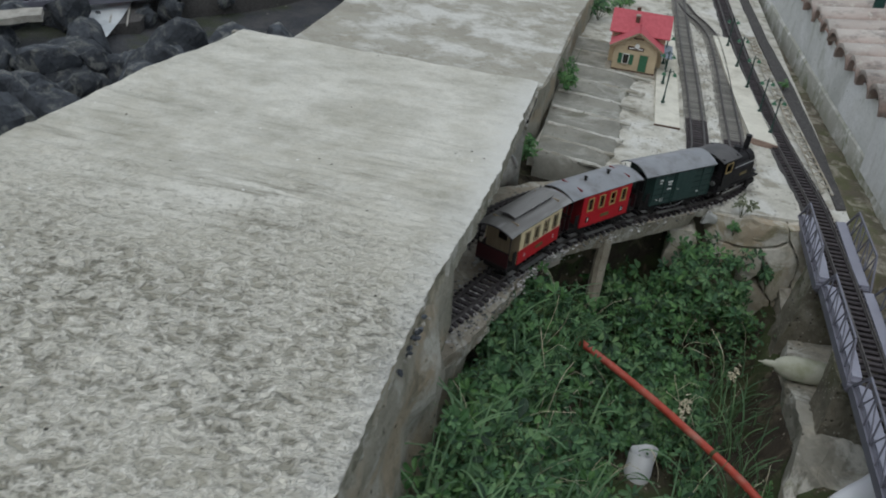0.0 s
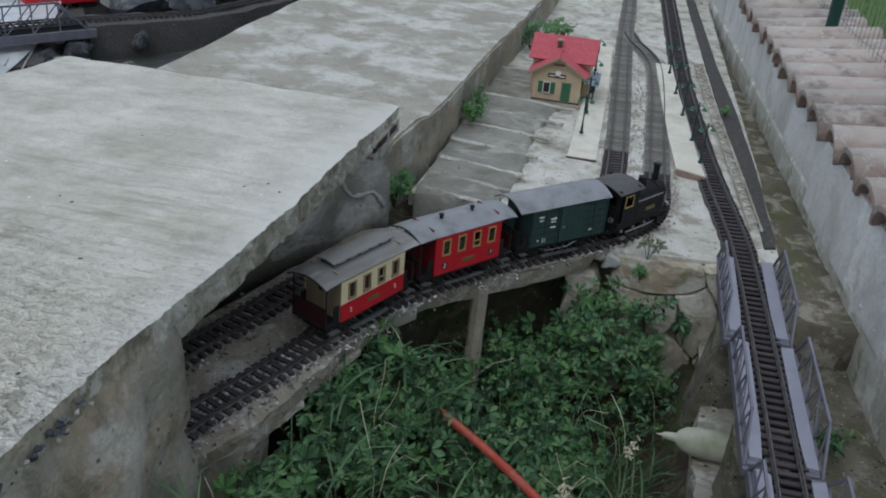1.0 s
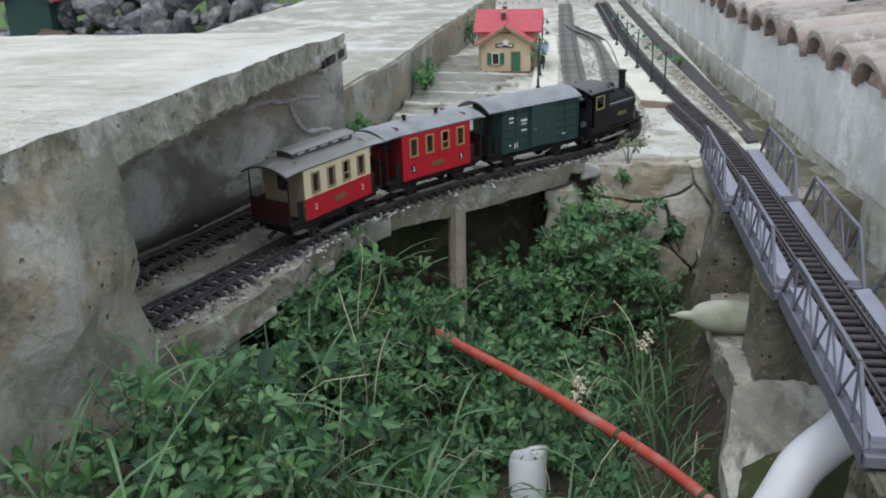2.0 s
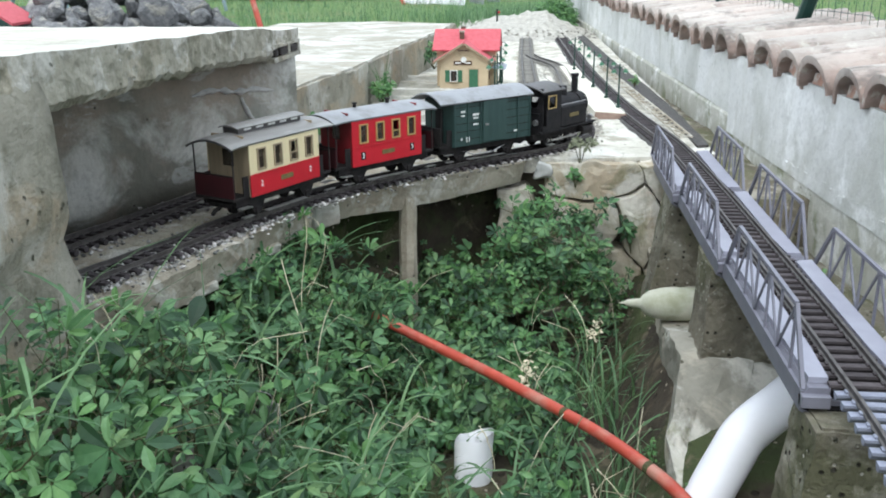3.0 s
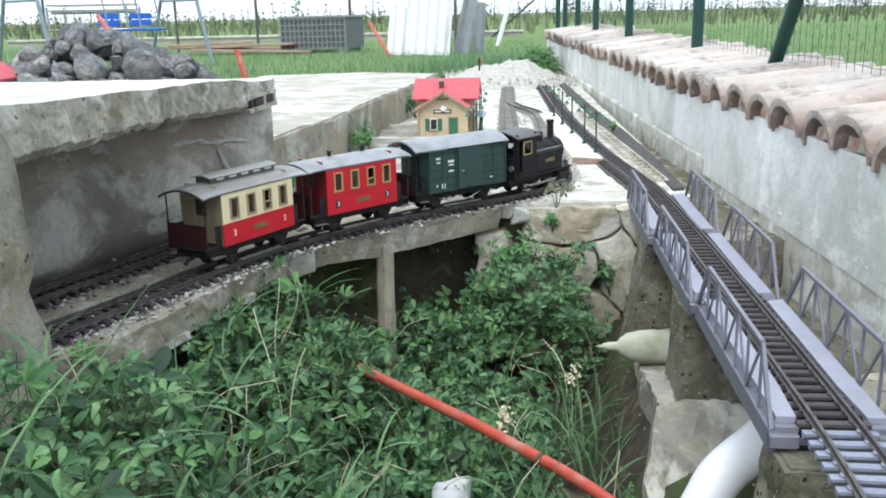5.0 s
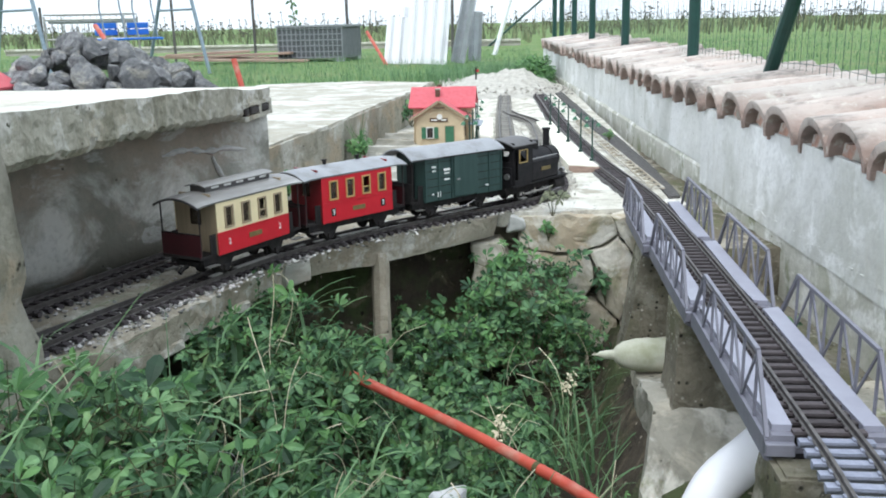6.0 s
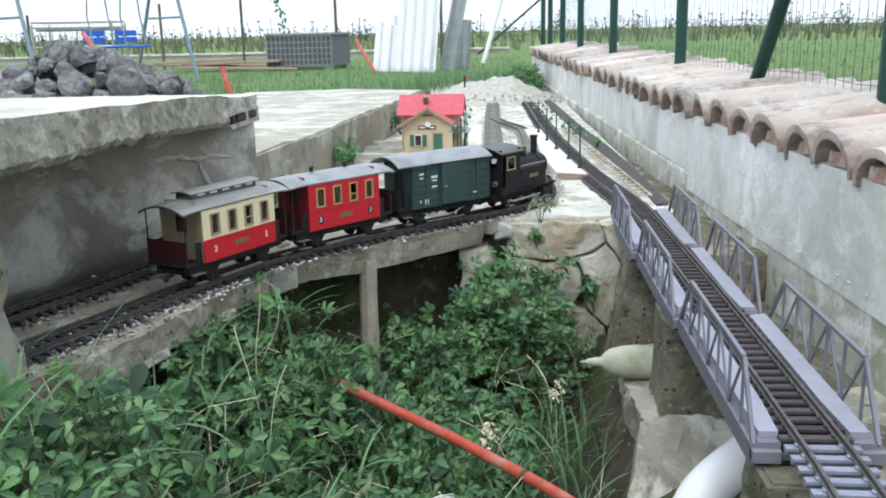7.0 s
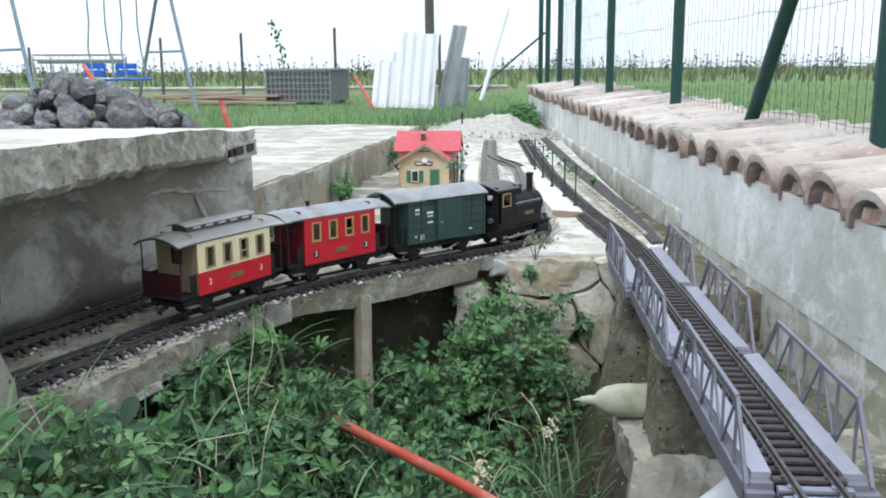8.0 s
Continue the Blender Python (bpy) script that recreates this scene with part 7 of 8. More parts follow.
# wide pale blades arching over the leaves, and thin grass on the open earth by the ledge
for _ in range(130):
    x, y = rng.uniform(-0.86, -0.45), rng.uniform(-0.3, 0.7)
    a = rng.uniform(0, 6.28)
    blades.blade(Vector((x, y, canopy(x, y) - 0.06)), Vector((math.cos(a), math.sin(a), 0)), rng.uniform(0.12, 0.24), rng.uniform(0.003, 0.0055), rng.uniform(1.2, 2.6), 8)
for _ in range(150):
    x, y = rng.gauss(-0.21, 0.06), rng.uniform(0.1, 0.9)
    if x > -0.12 or math.hypot(x + 0.42, y - 0.34) < 0.10:
        continue
    a = rng.uniform(0, 6.28)
    blades.blade(Vector((x, y, ground_z(x, y))), Vector((math.cos(a), math.sin(a), 0)), rng.uniform(0.08, 0.2), rng.uniform(0.0015, 0.0035), rng.uniform(0.5, 2.0))
blades.put("grass_tufts", "grass", "long arching green grass blades in the pit", "grass")
dry.put("dry_stalks", "dry", "bleached dry grass stalks", "grass")


def weed(name, spot, n, height, spread, seed, label, material="leaf_bright", leaf=0.022, hang=0.0):
    """A small weed with stems and leaves of its own."""
    r = random.Random(seed)
    th = thing(name, pose(*spot), label, "weed")
    lv, st = Leaves(), Leaves()
    for i in range(n):
        a = r.uniform(0, 6.28)
        h = height * r.uniform(0.5, 1.0)
        out = Vector((math.cos(a), math.sin(a), 0)) * spread * r.uniform(0.2, 1.0)
        pts = [Vector((0, 0, 0)), out * 0.4 + Vector((0, 0, h * 0.6)), out + Vector((0, 0, h * (1 - hang)))]
        st.stem(pts, 0.0011, 4)
        for t in (0.45, 0.7, 1.0):
            p = pts[1].lerp(pts[2], t)
            up = Vector((r.gauss(0, 0.4), r.gauss(-0.5, 0.4), 1))
            lv.palmate(p, up, leaf * r.uniform(0.7, 1.2), r, 3)
    st.put("stem", "stem", "", "", th)
    lv.put("leaves", material, "", "", th)
    return th


weed("wall_weed", (-0.915, 1.215, 0.0), 22, 0.10, 0.055, 1, "bright green weed growing at the tunnel wall's end", "leaf_bright", 0.026)
weed("wall_weed", (-0.845, 1.93, 0.015), 14, 0.08, 0.05, 2, "green weed and grass at the foot of the low slab", "leaf_bright", 0.024)
weed("wall_weed", (-0.84, 2.05, 0.015), 8, 0.10, 0.04, 12, "green weed and grass at the foot of the low slab", "leaf_bright", 0.02)
weed("edge_sprig", (-0.225, 1.165, -0.01), 5, 0.085, 0.03, 3, "dusty drooping sprig with small oval leaves at the yard's edge", "leaf_dusty", 0.020, 0.1)
weed("edge_sprig", (-0.235, 1.150, -0.06), 4, 0.05, 0.03, 4, "drooping sprig with small oval leaves at the yard's edge", "leaf_bright", 0.02)
weed("face_weed", (-0.095, 1.14, -0.22), 6, 0.09, 0.035, 5, "green weed sprouting from the cracked stones", "leaf", 0.026)
weed("face_weed", (-0.20, 1.13, -0.20), 12, 0.13, 0.06, 6, "green weed sprouting from the cracked stones", "leaf", 0.022)
weed("yard_weed", (0.02, 2.42, 0.02), 9, 0.035, 0.03, 7, "tuft of green weed beside the bridge track", "leaf_bright", 0.014)
weed("yard_weed", (0.205, 1.15, -0.18), 12, 0.07, 0.05, 8, "tuft of green weed in the gutter by the wall", "leaf_bright", 0.018)
weed("yard_weed", (0.20, 0.75, -0.19), 12, 0.06, 0.05, 9, "tuft of green weed in the gutter by the wall", "leaf", 0.018)
b = Leaves()
for _ in range(16):
    a = rng.uniform(0, 6.28)
    b.blade(Vector((-0.845, 1.98, 0.012)), Vector((math.cos(a), math.sin(a), 0)), rng.uniform(0.08, 0.22), 0.002, rng.uniform(0.3, 1.0))
b.put("grass_tuft", "leaf_bright", "bright grass tuft at the foot of the low slab", "grass")

# thin wire tangled in the weeds
bm = bmesh.new()
rw_ = random.Random(77)
for i in range(7):
    c = Vector((-0.695, 0.09, -0.145))
    pts = [c + Vector((rw_.uniform(-0.02, 0.02), rw_.uniform(-0.02, 0.02), rw_.uniform(-0.05, 0.045))) for _ in range(5)]
    tube(bm, smooth_line(pts, 0.006), 0.0006, 4)
tagged(part("wire_tangle", bm, "steel", None), "small tangle of thin grey wire in the weeds", "wire")
weed("moss_clump", (-0.128, 0.33, -0.40), 10, 0.13, 0.045, 51, "bright green mossy tuft at the ledge", "leaf_bright", 0.009)
weed("dry_sprig", (-0.335, 0.52, -0.33), 5, 0.13, 0.035, 41, "dry brown sprig standing among the weeds", "dry", 0.012)
weed("dry_sprig", (-0.20, 0.70, -0.30), 4, 0.10, 0.035, 42, "dry brown sprig standing among the weeds", "dry", 0.012)

for i, (x, y) in enumerate(((0.16, 2.4), (0.15, 3.4), (0.19, 1.6))):
    weed("yard_weed", (x, y, -0.175), 10, 0.035, 0.04, 60 + i, "low green weed in the gutter by the wall", "leaf", 0.015)
# ---------- the lower model landscape behind the table ----------
rng = random.Random(5)


def far_track_line():
    return [(-3.95, 1.95), (-3.55, 2.46), (-3.32, 2.78), (-3.07, 3.08), (-2.83, 3.32), (-2.64, 3.56), (-2.47, 4.09), (-2.34, 4.83), (-2.28, 5.4)]


fl = smooth_line([(x, y, 0) for x, y in far_track_line()], 0.06)
th = thing("railway_track", pose(0, 0, -0.16), "far track on a dark stone embankment", "railway track", "model railway tracks")
for off in (-0.0228, 0.0228):
    part("rail", rail_bm(fl, off, 0.008), "rail", th)
fl2 = smooth_line([(x, y, 0) for x, y in far_track_line()], 0.03)
for i in range(1, len(fl2) - 1):
    d = fl2[i + 1] - fl2[i - 1]
    ob = new("sleeper", SLEEPER)
    ob.parent = th
    ob.location = fl2[i]
    ob.rotation_euler = (0, 0, math.atan2(d.y, d.x) - math.pi / 2)


def causeway(line, lo, hi, width, z0, z1, name, material, label):
    pts = line[lo:hi]
    bm = bmesh.new()
    rows = []
    for i, p in enumerate(pts):
        d = (pts[min(i + 1, len(pts) - 1)] - pts[max(i - 1, 0)]).normalized()
        nrm = Vector((d.y, -d.x, 0))
        rows.append([bm.verts.new(p + nrm * w + Vector((0, 0, z))) for w, z in ((-width * 1.3, z0), (-width, z1), (width, z1), (width * 1.3, z0))])
    for a, b in zip(rows, rows[1:]):
        for j in range(3):
            bm.faces.new((a[j], a[j + 1], b[j + 1], b[j]))
    bm.faces.new(rows[0])
    bm.faces.new(rows[-1][::-1])
    return tagged(part(name, roughen(bm, 0.06, 0.012, 8, 2), material, None), label, "embankment", kind="structure")


k = next(i for i, p in enumerate(fl) if p.y > 3.05)
causeway(fl, k, len(fl), 0.10, -0.42, -0.163, "embankment", "ballast_dark", "dark stone embankment of the far track")
k0 = next(i for i, p in enumerate(fl) if p.y > 2.35)
causeway(fl, 0, k0, 0.10, -0.42, -0.163, "embankment", "ballast_dark", "dark stone embankment of the far track")
# small grey truss bridge on it
fb = thing("small_truss_bridge", pose(-3.26, 2.72, -0.175, 0, 0, math.degrees(math.atan2(3.08 - 2.46, -3.07 + 3.55))), "grey model truss bridge over a painted river", "bridge")
for s in (-1, 1):
    y = s * 0.085
    part("girder", bbox(-0.42, 0.42, y - 0.006, y + 0.006, -0.03, 0.012), "bridge", fb)
    part("top_chord", tubed([(-0.25, y, 0.15), (0.25, y, 0.15)], 0.006, 4), "bridge", fb)
    for a, b in ((-0.38, -0.25), (0.38, 0.25)):
        part("end_post", tubed([(a, y, 0.01), (b, y, 0.15)], 0.006, 4), "bridge", fb)
    for i in range(5):
        x = -0.25 + 0.125 * i
        part("railing_post", tubed([(x, y, 0.01), (x, y, 0.15)], 0.004, 4), "bridge", fb)
        if i < 4:
            part("diagonal", tubed([(x, y, 0.15 if i < 2 else 0.01), (x + 0.125, y, 0.01 if i < 2 else 0.15)], 0.0035, 4), "bridge", fb)
part("deck", bbox(-0.42, 0.42, -0.08, 0.08, -0.02, -0.005), "bridge_dark", fb)
river = smooth_line([(-3.05, 2.25, 0), (-3.22, 2.55, 0), (-3.42, 2.85, 0), (-3.75, 3.25, 0), (-4.05, 3.55, 0), (-4.3, 4.3, 0)], 0.08)
bm = bmesh.new()
rows = []
for i, p in enumerate(river):
    w = 0.05 + 0.022 * i
    d = (river[min(i + 1, len(river) - 1)] - river[max(i - 1, 0)]).normalized()
    nrm = Vector((d.y, -d.x, 0))
    rows.append([bm.verts.new(p + nrm * q + Vector((0, 0, -0.265 + 0.004 * i))) for q in (-w, 0, w)])
for a, b in zip(rows, rows[1:]):
    for j in range(2):
        bm.faces.new((a[j], a[j + 1], b[j + 1], b[j]))
tagged(part("river", bm, "river", None), "white and grey painted river of the model landscape", "river", kind="structure")
bm = prism([(-3.13, 2.45), (-3.0, 2.62), (-3.25, 3.4), (-3.6, 3.9), (-3.75, 3.8), (-3.42, 3.0), (-3.27, 2.75)], -0.4, -0.255)
tagged(part("model_road", roughen(bm, 0.1, 0.006, 6), "ballast_dark", None), "dark grey model road under the bridge", "road", kind="structure")
# red railcar front and the white house beyond
rc = thing("red_railcar", pose(-3.62, 3.47, -0.255, 0, 0, -35), "red model railcar with dark windscreen", "railcar")
part("body", bbox(-0.055, 0.055, -0.055, 0.35, 0.03, 0.17, bevel=0.008), "red", rc)
part("windscreen", bbox(-0.034, 0.034, -0.058, -0.054, 0.085, 0.13), "glass", rc, "dark windscreen")
part("roof", bbox(-0.052, 0.052, -0.05, 0.345, 0.168, 0.182, bevel=0.005), "roof_dark", rc)
part("bogie", bbox(-0.04, 0.04, -0.05, 0.05, 0.0, 0.03), "black_frame", rc)
part("bogie", bbox(-0.04, 0.04, 0.24, 0.34, 0.0, 0.03), "black_frame", rc)
h = thing("white_model_house", pose(-3.30, 3.93, -0.265, 0, 0, -38), "white model house with two windows", "model house")
part("wall", bbox(-0.16, 0.16, -0.12, 0.12, -0.02, 0.17), "white_paint", h)
part("roof", profile_x([(-0.15, 0.16), (0.15, 0.16), (0.0, 0.26)], -0.18, 0.18), "house_brown", h)
for x in (-0.08, 0.07):
    part("window", bbox(x - 0.028, x + 0.028, -0.1225, -0.12, 0.03, 0.12), "plate_green", h)
    part("window_frame", window_frame(x - 0.028, x + 0.028, 0.03, 0.12, -0.121, -1, 0.006), "gold", h)
rh = thing("red_roofed_model_house", pose(-3.60, 4.25, -0.32, 0, 0, 4), "dark green model house with a red roof by the rocks", "model house")
part("plinth", roughen(bbox(-0.15, 0.15, -0.10, 0.22, 0.0, 0.26), 0.06, 0.006, 9, 3), "rock_dark", rh, "rough stone plinth")
part("wall", profile_y([(-0.135, 0.26), (0.135, 0.26), (0.135, 0.47), (0.0, 0.555), (-0.135, 0.47)], -0.09, 0.20), "lamp_green", rh)
for sd in (-1, 1):
    part("roof", profile_y([(sd * 0.178, 0.452), (0.0, 0.566), (0.0, 0.58), (sd * 0.178, 0.468)], -0.125, 0.235), "house_roof", rh, "red roof slope")
    part("barge_board", profile_y([(sd * 0.176, 0.440), (0.0, 0.553), (0.0, 0.566), (sd * 0.178, 0.452)], -0.128, -0.118), "lamp_green", rh)
part("gable_window", tubed([(0, -0.089, 0.50), (0, -0.096, 0.50)], 0.022, 14), "house_base", rh, "small round gable window")
fr = thing("dark_gateway", pose(-3.55, 3.72, -0.265, 0, 0, -38), "black timber portal beside the model house", "gateway")
for x in (-0.06, 0.06):
    part("post", bbox(x - 0.012, x + 0.012, -0.012, 0.012, 0, 0.2), "black", fr)
part("beam", bbox(-0.08, 0.08, -0.014, 0.014, 0.19, 0.21), "black", fr)

ROCKS = [rock_bm(1.0, 100 + i, (1.0, 0.85, 0.72), 2) for i in range(7)]
ROCK_MESH = []
for b_ in ROCKS:
    me = bpy.data.meshes.new("rock")
    bmesh.ops.recalc_face_normals(b_, faces=b_.faces[:])
    b_.to_mesh(me)
    b_.free()
    me.materials.append(M["rock"])
    ROCK_MESH.append(me)


DARK_MESH = [me.copy() for me in ROCK_MESH]
for me in DARK_MESH:
    me.materials[0] = M["rock_dark"]


def rocks(name, spots, label, group="", stock=None):
    th = thing(name, pose(0, 0, 0), label, "rocks", group)
    for x, y, z, r in spots:
        ob = new("rock", (stock or ROCK_MESH)[rng.randrange(7)])
        ob.parent = th
        ob.matrix_basis = pose(x, y, z, rng.uniform(-40, 40), rng.uniform(-40, 40), rng.uniform(0, 360)) @ Matrix.Diagonal((r, r * rng.uniform(0.8, 1.2), r * rng.uniform(0.8, 1.3), 1))
    return th


heap = []
for _ in range(430):
    a, q = rng.uniform(0, 6.28), math.sqrt(rng.random())
    x, y = -3.08 + 1.32 * q * math.cos(a), 4.75 + 0.65 * q * math.sin(a)
    top = -0.30 + 0.62 * max(0, 1 - q**1.7) + 0.07 * math.exp(-((x + 3.2) / 0.45) ** 2)
    heap.append((x, y, top - rng.uniform(0, 0.05), rng.uniform(0.045, 0.075) + 0.10 * rng.random() ** 3))
for x, y, z, r in ((-2.62, 4.42, 0.19, 0.14), (-3.30, 4.45, 0.21, 0.11), (-3.75, 4.45, 0.10, 0.12), (-3.05, 4.5, 0.27, 0.10), (-2.78, 4.40, 0.10, 0.12), (-3.12, 4.33, 0.12, 0.10), (-3.5, 4.35, 0.06, 0.12), (-2.40, 4.42, 0.02, 0.11), (-2.95, 4.3, 0.02, 0.10)):
    heap.append((x, y, z, r))
rocks("rock_pile", heap, "heap of angular grey blue quarry stones")
spots = []
for _ in range(95):
    t = rng.random()
    x, y = -3.6 + 1.4 * t + rng.gauss(0, 0.12), 1.45 + 0.65 * t + rng.gauss(0, 0.30)
    spots.append((x, y, -0.30 + rng.uniform(0, 0.10), rng.uniform(0.09, 0.19)))
for x, y, z, r in ((-3.48, 2.33, -0.2, 0.13), (-3.28, 2.42, -0.2, 0.14), (-3.10, 2.86, -0.28, 0.09), (-3.0, 2.95, -0.28, 0.10), (-3.1, 3.75, -0.2, 0.22), (-2.85, 3.85, -0.2, 0.2), (-2.95, 4.1, -0.15, 0.24), (-2.7, 4.2, -0.15, 0.2), (-2.55, 2.6, -0.3, 0.15), (-2.3, 2.8, -0.3, 0.14), (-3.75, 2.3, -0.22, 0.15), (-3.95, 2.5, -0.22, 0.18), (-4.1, 2.8, -0.2, 0.2), (-4.2, 3.1, -0.22, 0.16)):
    spots.append((x, y, z, r))
for _ in range(34):
    t = rng.random()
    p = fl[int(t * (len(fl) - 1))]
    spots.append((p.x + rng.choice((-1, 1)) * rng.uniform(0.13, 0.2), p.y - rng.uniform(0.05, 0.16), -0.27 + rng.uniform(-0.03, 0.06), rng.uniform(0.04, 0.10)))
rocks("landscape_rocks", spots, "grey boulders of the model landscape beside the far track", stock=DARK_MESH)
bm = roughen(bbox(-0.16, 0.12, -0.05, 0.05, 0, 0.03), 0.05, 0.008, 9)
ob = part("stone_slab", bm, "rubble", None)
ob.matrix_basis = pose(-3.33, 2.12, -0.17, 4, -6, 30)
tagged(ob, "flat pale stone slab lying on the boulders", "stone")

# ---------- rubble at the end of the yard ----------
bm = bmesh.new()
nx_, ny_ = 46, 40
g = []
for j in range(ny_ + 1):
    row = []
    for i in range(nx_ + 1):
        x, y = -0.95 + 1.15 * i / nx_, 4.55 + 1.9 * j / ny_
        e = min(i, nx_ - i, j, ny_ - j) / 8
        z = 0.002 + min(1, e) * (0.060 * math.exp(-((x + 0.60) / 0.24) ** 2) + 0.125 * math.exp(-((x + 0.33) / 0.2) ** 2 - ((y - 5.3) / 0.5) ** 2) + 0.025 * noise.noise(Vector((x * 8, y * 8, 1))) + 0.022 * noise.noise(Vector((x * 22, y * 22, 1))))
        row.append(bm.verts.new((x, y, max(0.0, z))))
    g.append(row)
for j in range(ny_):
    for i in range(nx_):
        bm.faces.new((g[j][i], g[j][i + 1], g[j + 1][i + 1], g[j + 1][i]))
tagged(part("rubble_heap", bm, "rubble", None, smooth=True), "pale heap of cement rubble behind the yard", "rubble", kind="structure")
pts = [(rng.uniform(-0.95, 0.15), rng.uniform(4.5, 6.5), 0.01) for _ in range(500)]
gravel("rubble_stones", [(x, y, 0.03 + 0.05 * math.exp(-((x + 0.45) / 0.3) ** 2 - ((y - 5.3) / 0.7) ** 2)) for x, y, _ in pts], "loose pale rubble stones", (0.004, 0.013), "rubble")
sp = thing("signal_post", pose(-0.635, 5.4, 0.0), "thin dark signal post at the yard's end", "signal")
part("mast", tubed([(0, 0, 0), (0, 0, 0.16)], 0.006, 8), "black", sp)
part("arm", bbox(0.0, 0.02, -0.003, 0.003, 0.13, 0.145), "red", sp)
sh = thing("blue_shed", pose(-0.555, 2.95, 0.012), "small shed with a blue-grey roof behind the station", "model shed")
part("wall", bbox(-0.03, 0.03, -0.03, 0.03, 0, 0.05), "house_brown", sh)
part("roof", bbox(-0.042, 0.042, -0.045, 0.045, 0.05, 0.056), "slate", sh)
weed("yard_weed", (-0.80, 3.05, 0.01), 18, 0.12, 0.09, 15, "green weed behind the station", "leaf", 0.03)
weed("yard_weed", (-0.70, 3.3, 0.01), 18, 0.10, 0.10, 16, "green weed behind the station", "leaf_bright", 0.026)

for off in (-0.045, 0.045):
    p = [(-3.06 + off, 2.52, -0.250), (-3.30 + off, 3.0, -0.250), (-3.5 + off, 3.5, -0.250), (-3.66 + off, 3.85, -0.250)]
    tagged(part("road_rail", tubed(p, 0.005, 5), "rubble", None), "pale thin rail set in the dark model road", "rail", kind="structure")
# ---------- meadow grass ----------
mg = Leaves()
for _ in range(24000):
    y = 4.6 + 11 * rng.random() ** 1.6
    x = rng.uniform(-0.75 * y, 0.22)
    if (x < -1.4 and y < 5.6) or (y < 6.4 and -0.9 < x) or x > wall_x(min(y, 7.4)) - 0.04:
        continue
    thick = noise.noise(Vector((x * 1.3, y * 1.3, 17))) + 0.5 * noise.noise(Vector((x * 4, y * 4, 2)))
    if rng.random() > 0.65 + 0.8 * thick:
        continue
    a = rng.uniform(0, 6.28)
    boost = 1.6 * math.exp(-((x + 0.2) / 0.5) ** 2 - ((y - 8.3) / 0.8) ** 2) + 0.9 * max(0, thick)
    mg.blade(Vector((x, y, ground_z(x, y))), Vector((math.cos(a), math.sin(a), 0)), rng.uniform(0.03, 0.12) * (1 + boost), rng.uniform(0.0016, 0.0034), rng.uniform(0.3, 2.0), 3)
for _ in range(2600):
    x, y = rng.gauss(-0.55, 0.36), rng.gauss(6.9, 0.4)
    if x > wall_x(y) - 0.05:
        continue
    a = rng.uniform(0, 6.28)
    mg.blade(Vector((x, y, -0.02)), Vector((math.cos(a), math.sin(a), 0)), rng.uniform(0.08, 0.22), rng.uniform(0.0016, 0.0035), rng.uniform(0.4, 1.8), 3)
for _ in range(9000):
    y = rng.uniform(-0.5, 18)
    x = wall_x(min(y, 8)) + 0.36 + 7 * rng.random() ** 1.5
    a = rng.uniform(0, 6.28)
    mg.blade(Vector((x, y, ground_z(x, y))), Vector((math.cos(a), math.sin(a), 0)), rng.uniform(0.03, 0.10), rng.uniform(0.002, 0.005), rng.uniform(0.2, 1.2), 2)
bush = Leaves()
for _ in range(3400):
    x, y = rng.gauss(-0.28, 0.17), rng.gauss(5.80, 0.22)
    if x > wall_x(y) - 0.05:
        continue
    h = 0.30 * math.exp(-((x + 0.20) / 0.28) ** 2 - ((y - 5.85) / 0.45) ** 2) + 0.05 * noise.noise(Vector((x * 7, y * 7, 2)))
    z = ground_z(x, y) + h * rng.random() ** 0.5
    bush.palmate(Vector((x, y, z)), Vector((rng.gauss(0, 0.5), rng.gauss(-0.3, 0.5), 1)), rng.uniform(0.022, 0.045), rng, 3)
bush.put("weed_clump", "bush_leaf", "leafy green weed clump at the end of the yard", "weeds")
mg.put("meadow_grass", "grass", "uneven green meadow grass", "grass")

# ---------- things stored on the meadow ----------
cr = thing("plastic_crate", pose(-3.30, 12.40, -0.03, 0, 0, -6), "large grey ribbed plastic pallet crate", "crate")
CW, CD, CH = 0.475, 0.45, 0.50
for name, m_ in (("front", pose(0, -CD, 0)), ("back", pose(0, CD, 0, 0, 0, 180))):
    part("side_wall", bbox(-CW, CW, 0, 0.02, 0.05, CH, m=m_), "crate_shaded", cr)
    for i in range(15):
        x = -CW + 2 * CW * i / 14
        part("rib", bbox(x - 0.006, x + 0.006, -0.014, 0.0, 0.05, CH, m=m_), "crate", cr)
    for z in (0.06, 0.14, 0.22, 0.30, 0.38, 0.46):
        part("rib", bbox(-CW, CW, -0.016, 0.0, z, z + 0.014, m=m_), "crate", cr)
for s in (-1, 1):
    part("side_wall", bbox(*sorted((s * CW, s * (CW - 0.02))), -CD, CD, 0.05, CH), "crate_shaded", cr)
    for i in range(13):
        y = -CD + 2 * CD * i / 12
        part("rib", bbox(*sorted((s * CW, s * (CW + 0.014))), y - 0.01, y + 0.01, 0.05, CH), "crate", cr)
part("floor", bbox(-CW, CW, -CD, CD, 0.05, 0.08), "crate", cr)
part("rim", panel_with_windows(-CW - 0.03, CW + 0.03, -CD - 0.03, CD + 0.03, 0, [(-CW, CW, -CD, CD)], 0.03), "crate", cr).data.transform(Matrix.Translation((0, 0, CH)) @ Matrix.Rotation(radians(90), 4, "X"))
for x in (-CW + 0.06, CW - 0.06):
    for y in (-CD + 0.06, CD - 0.06):
        part("foot", bbox(x - 0.06, x + 0.06, y - 0.06, y + 0.06, 0.0, 0.05), "crate", cr)


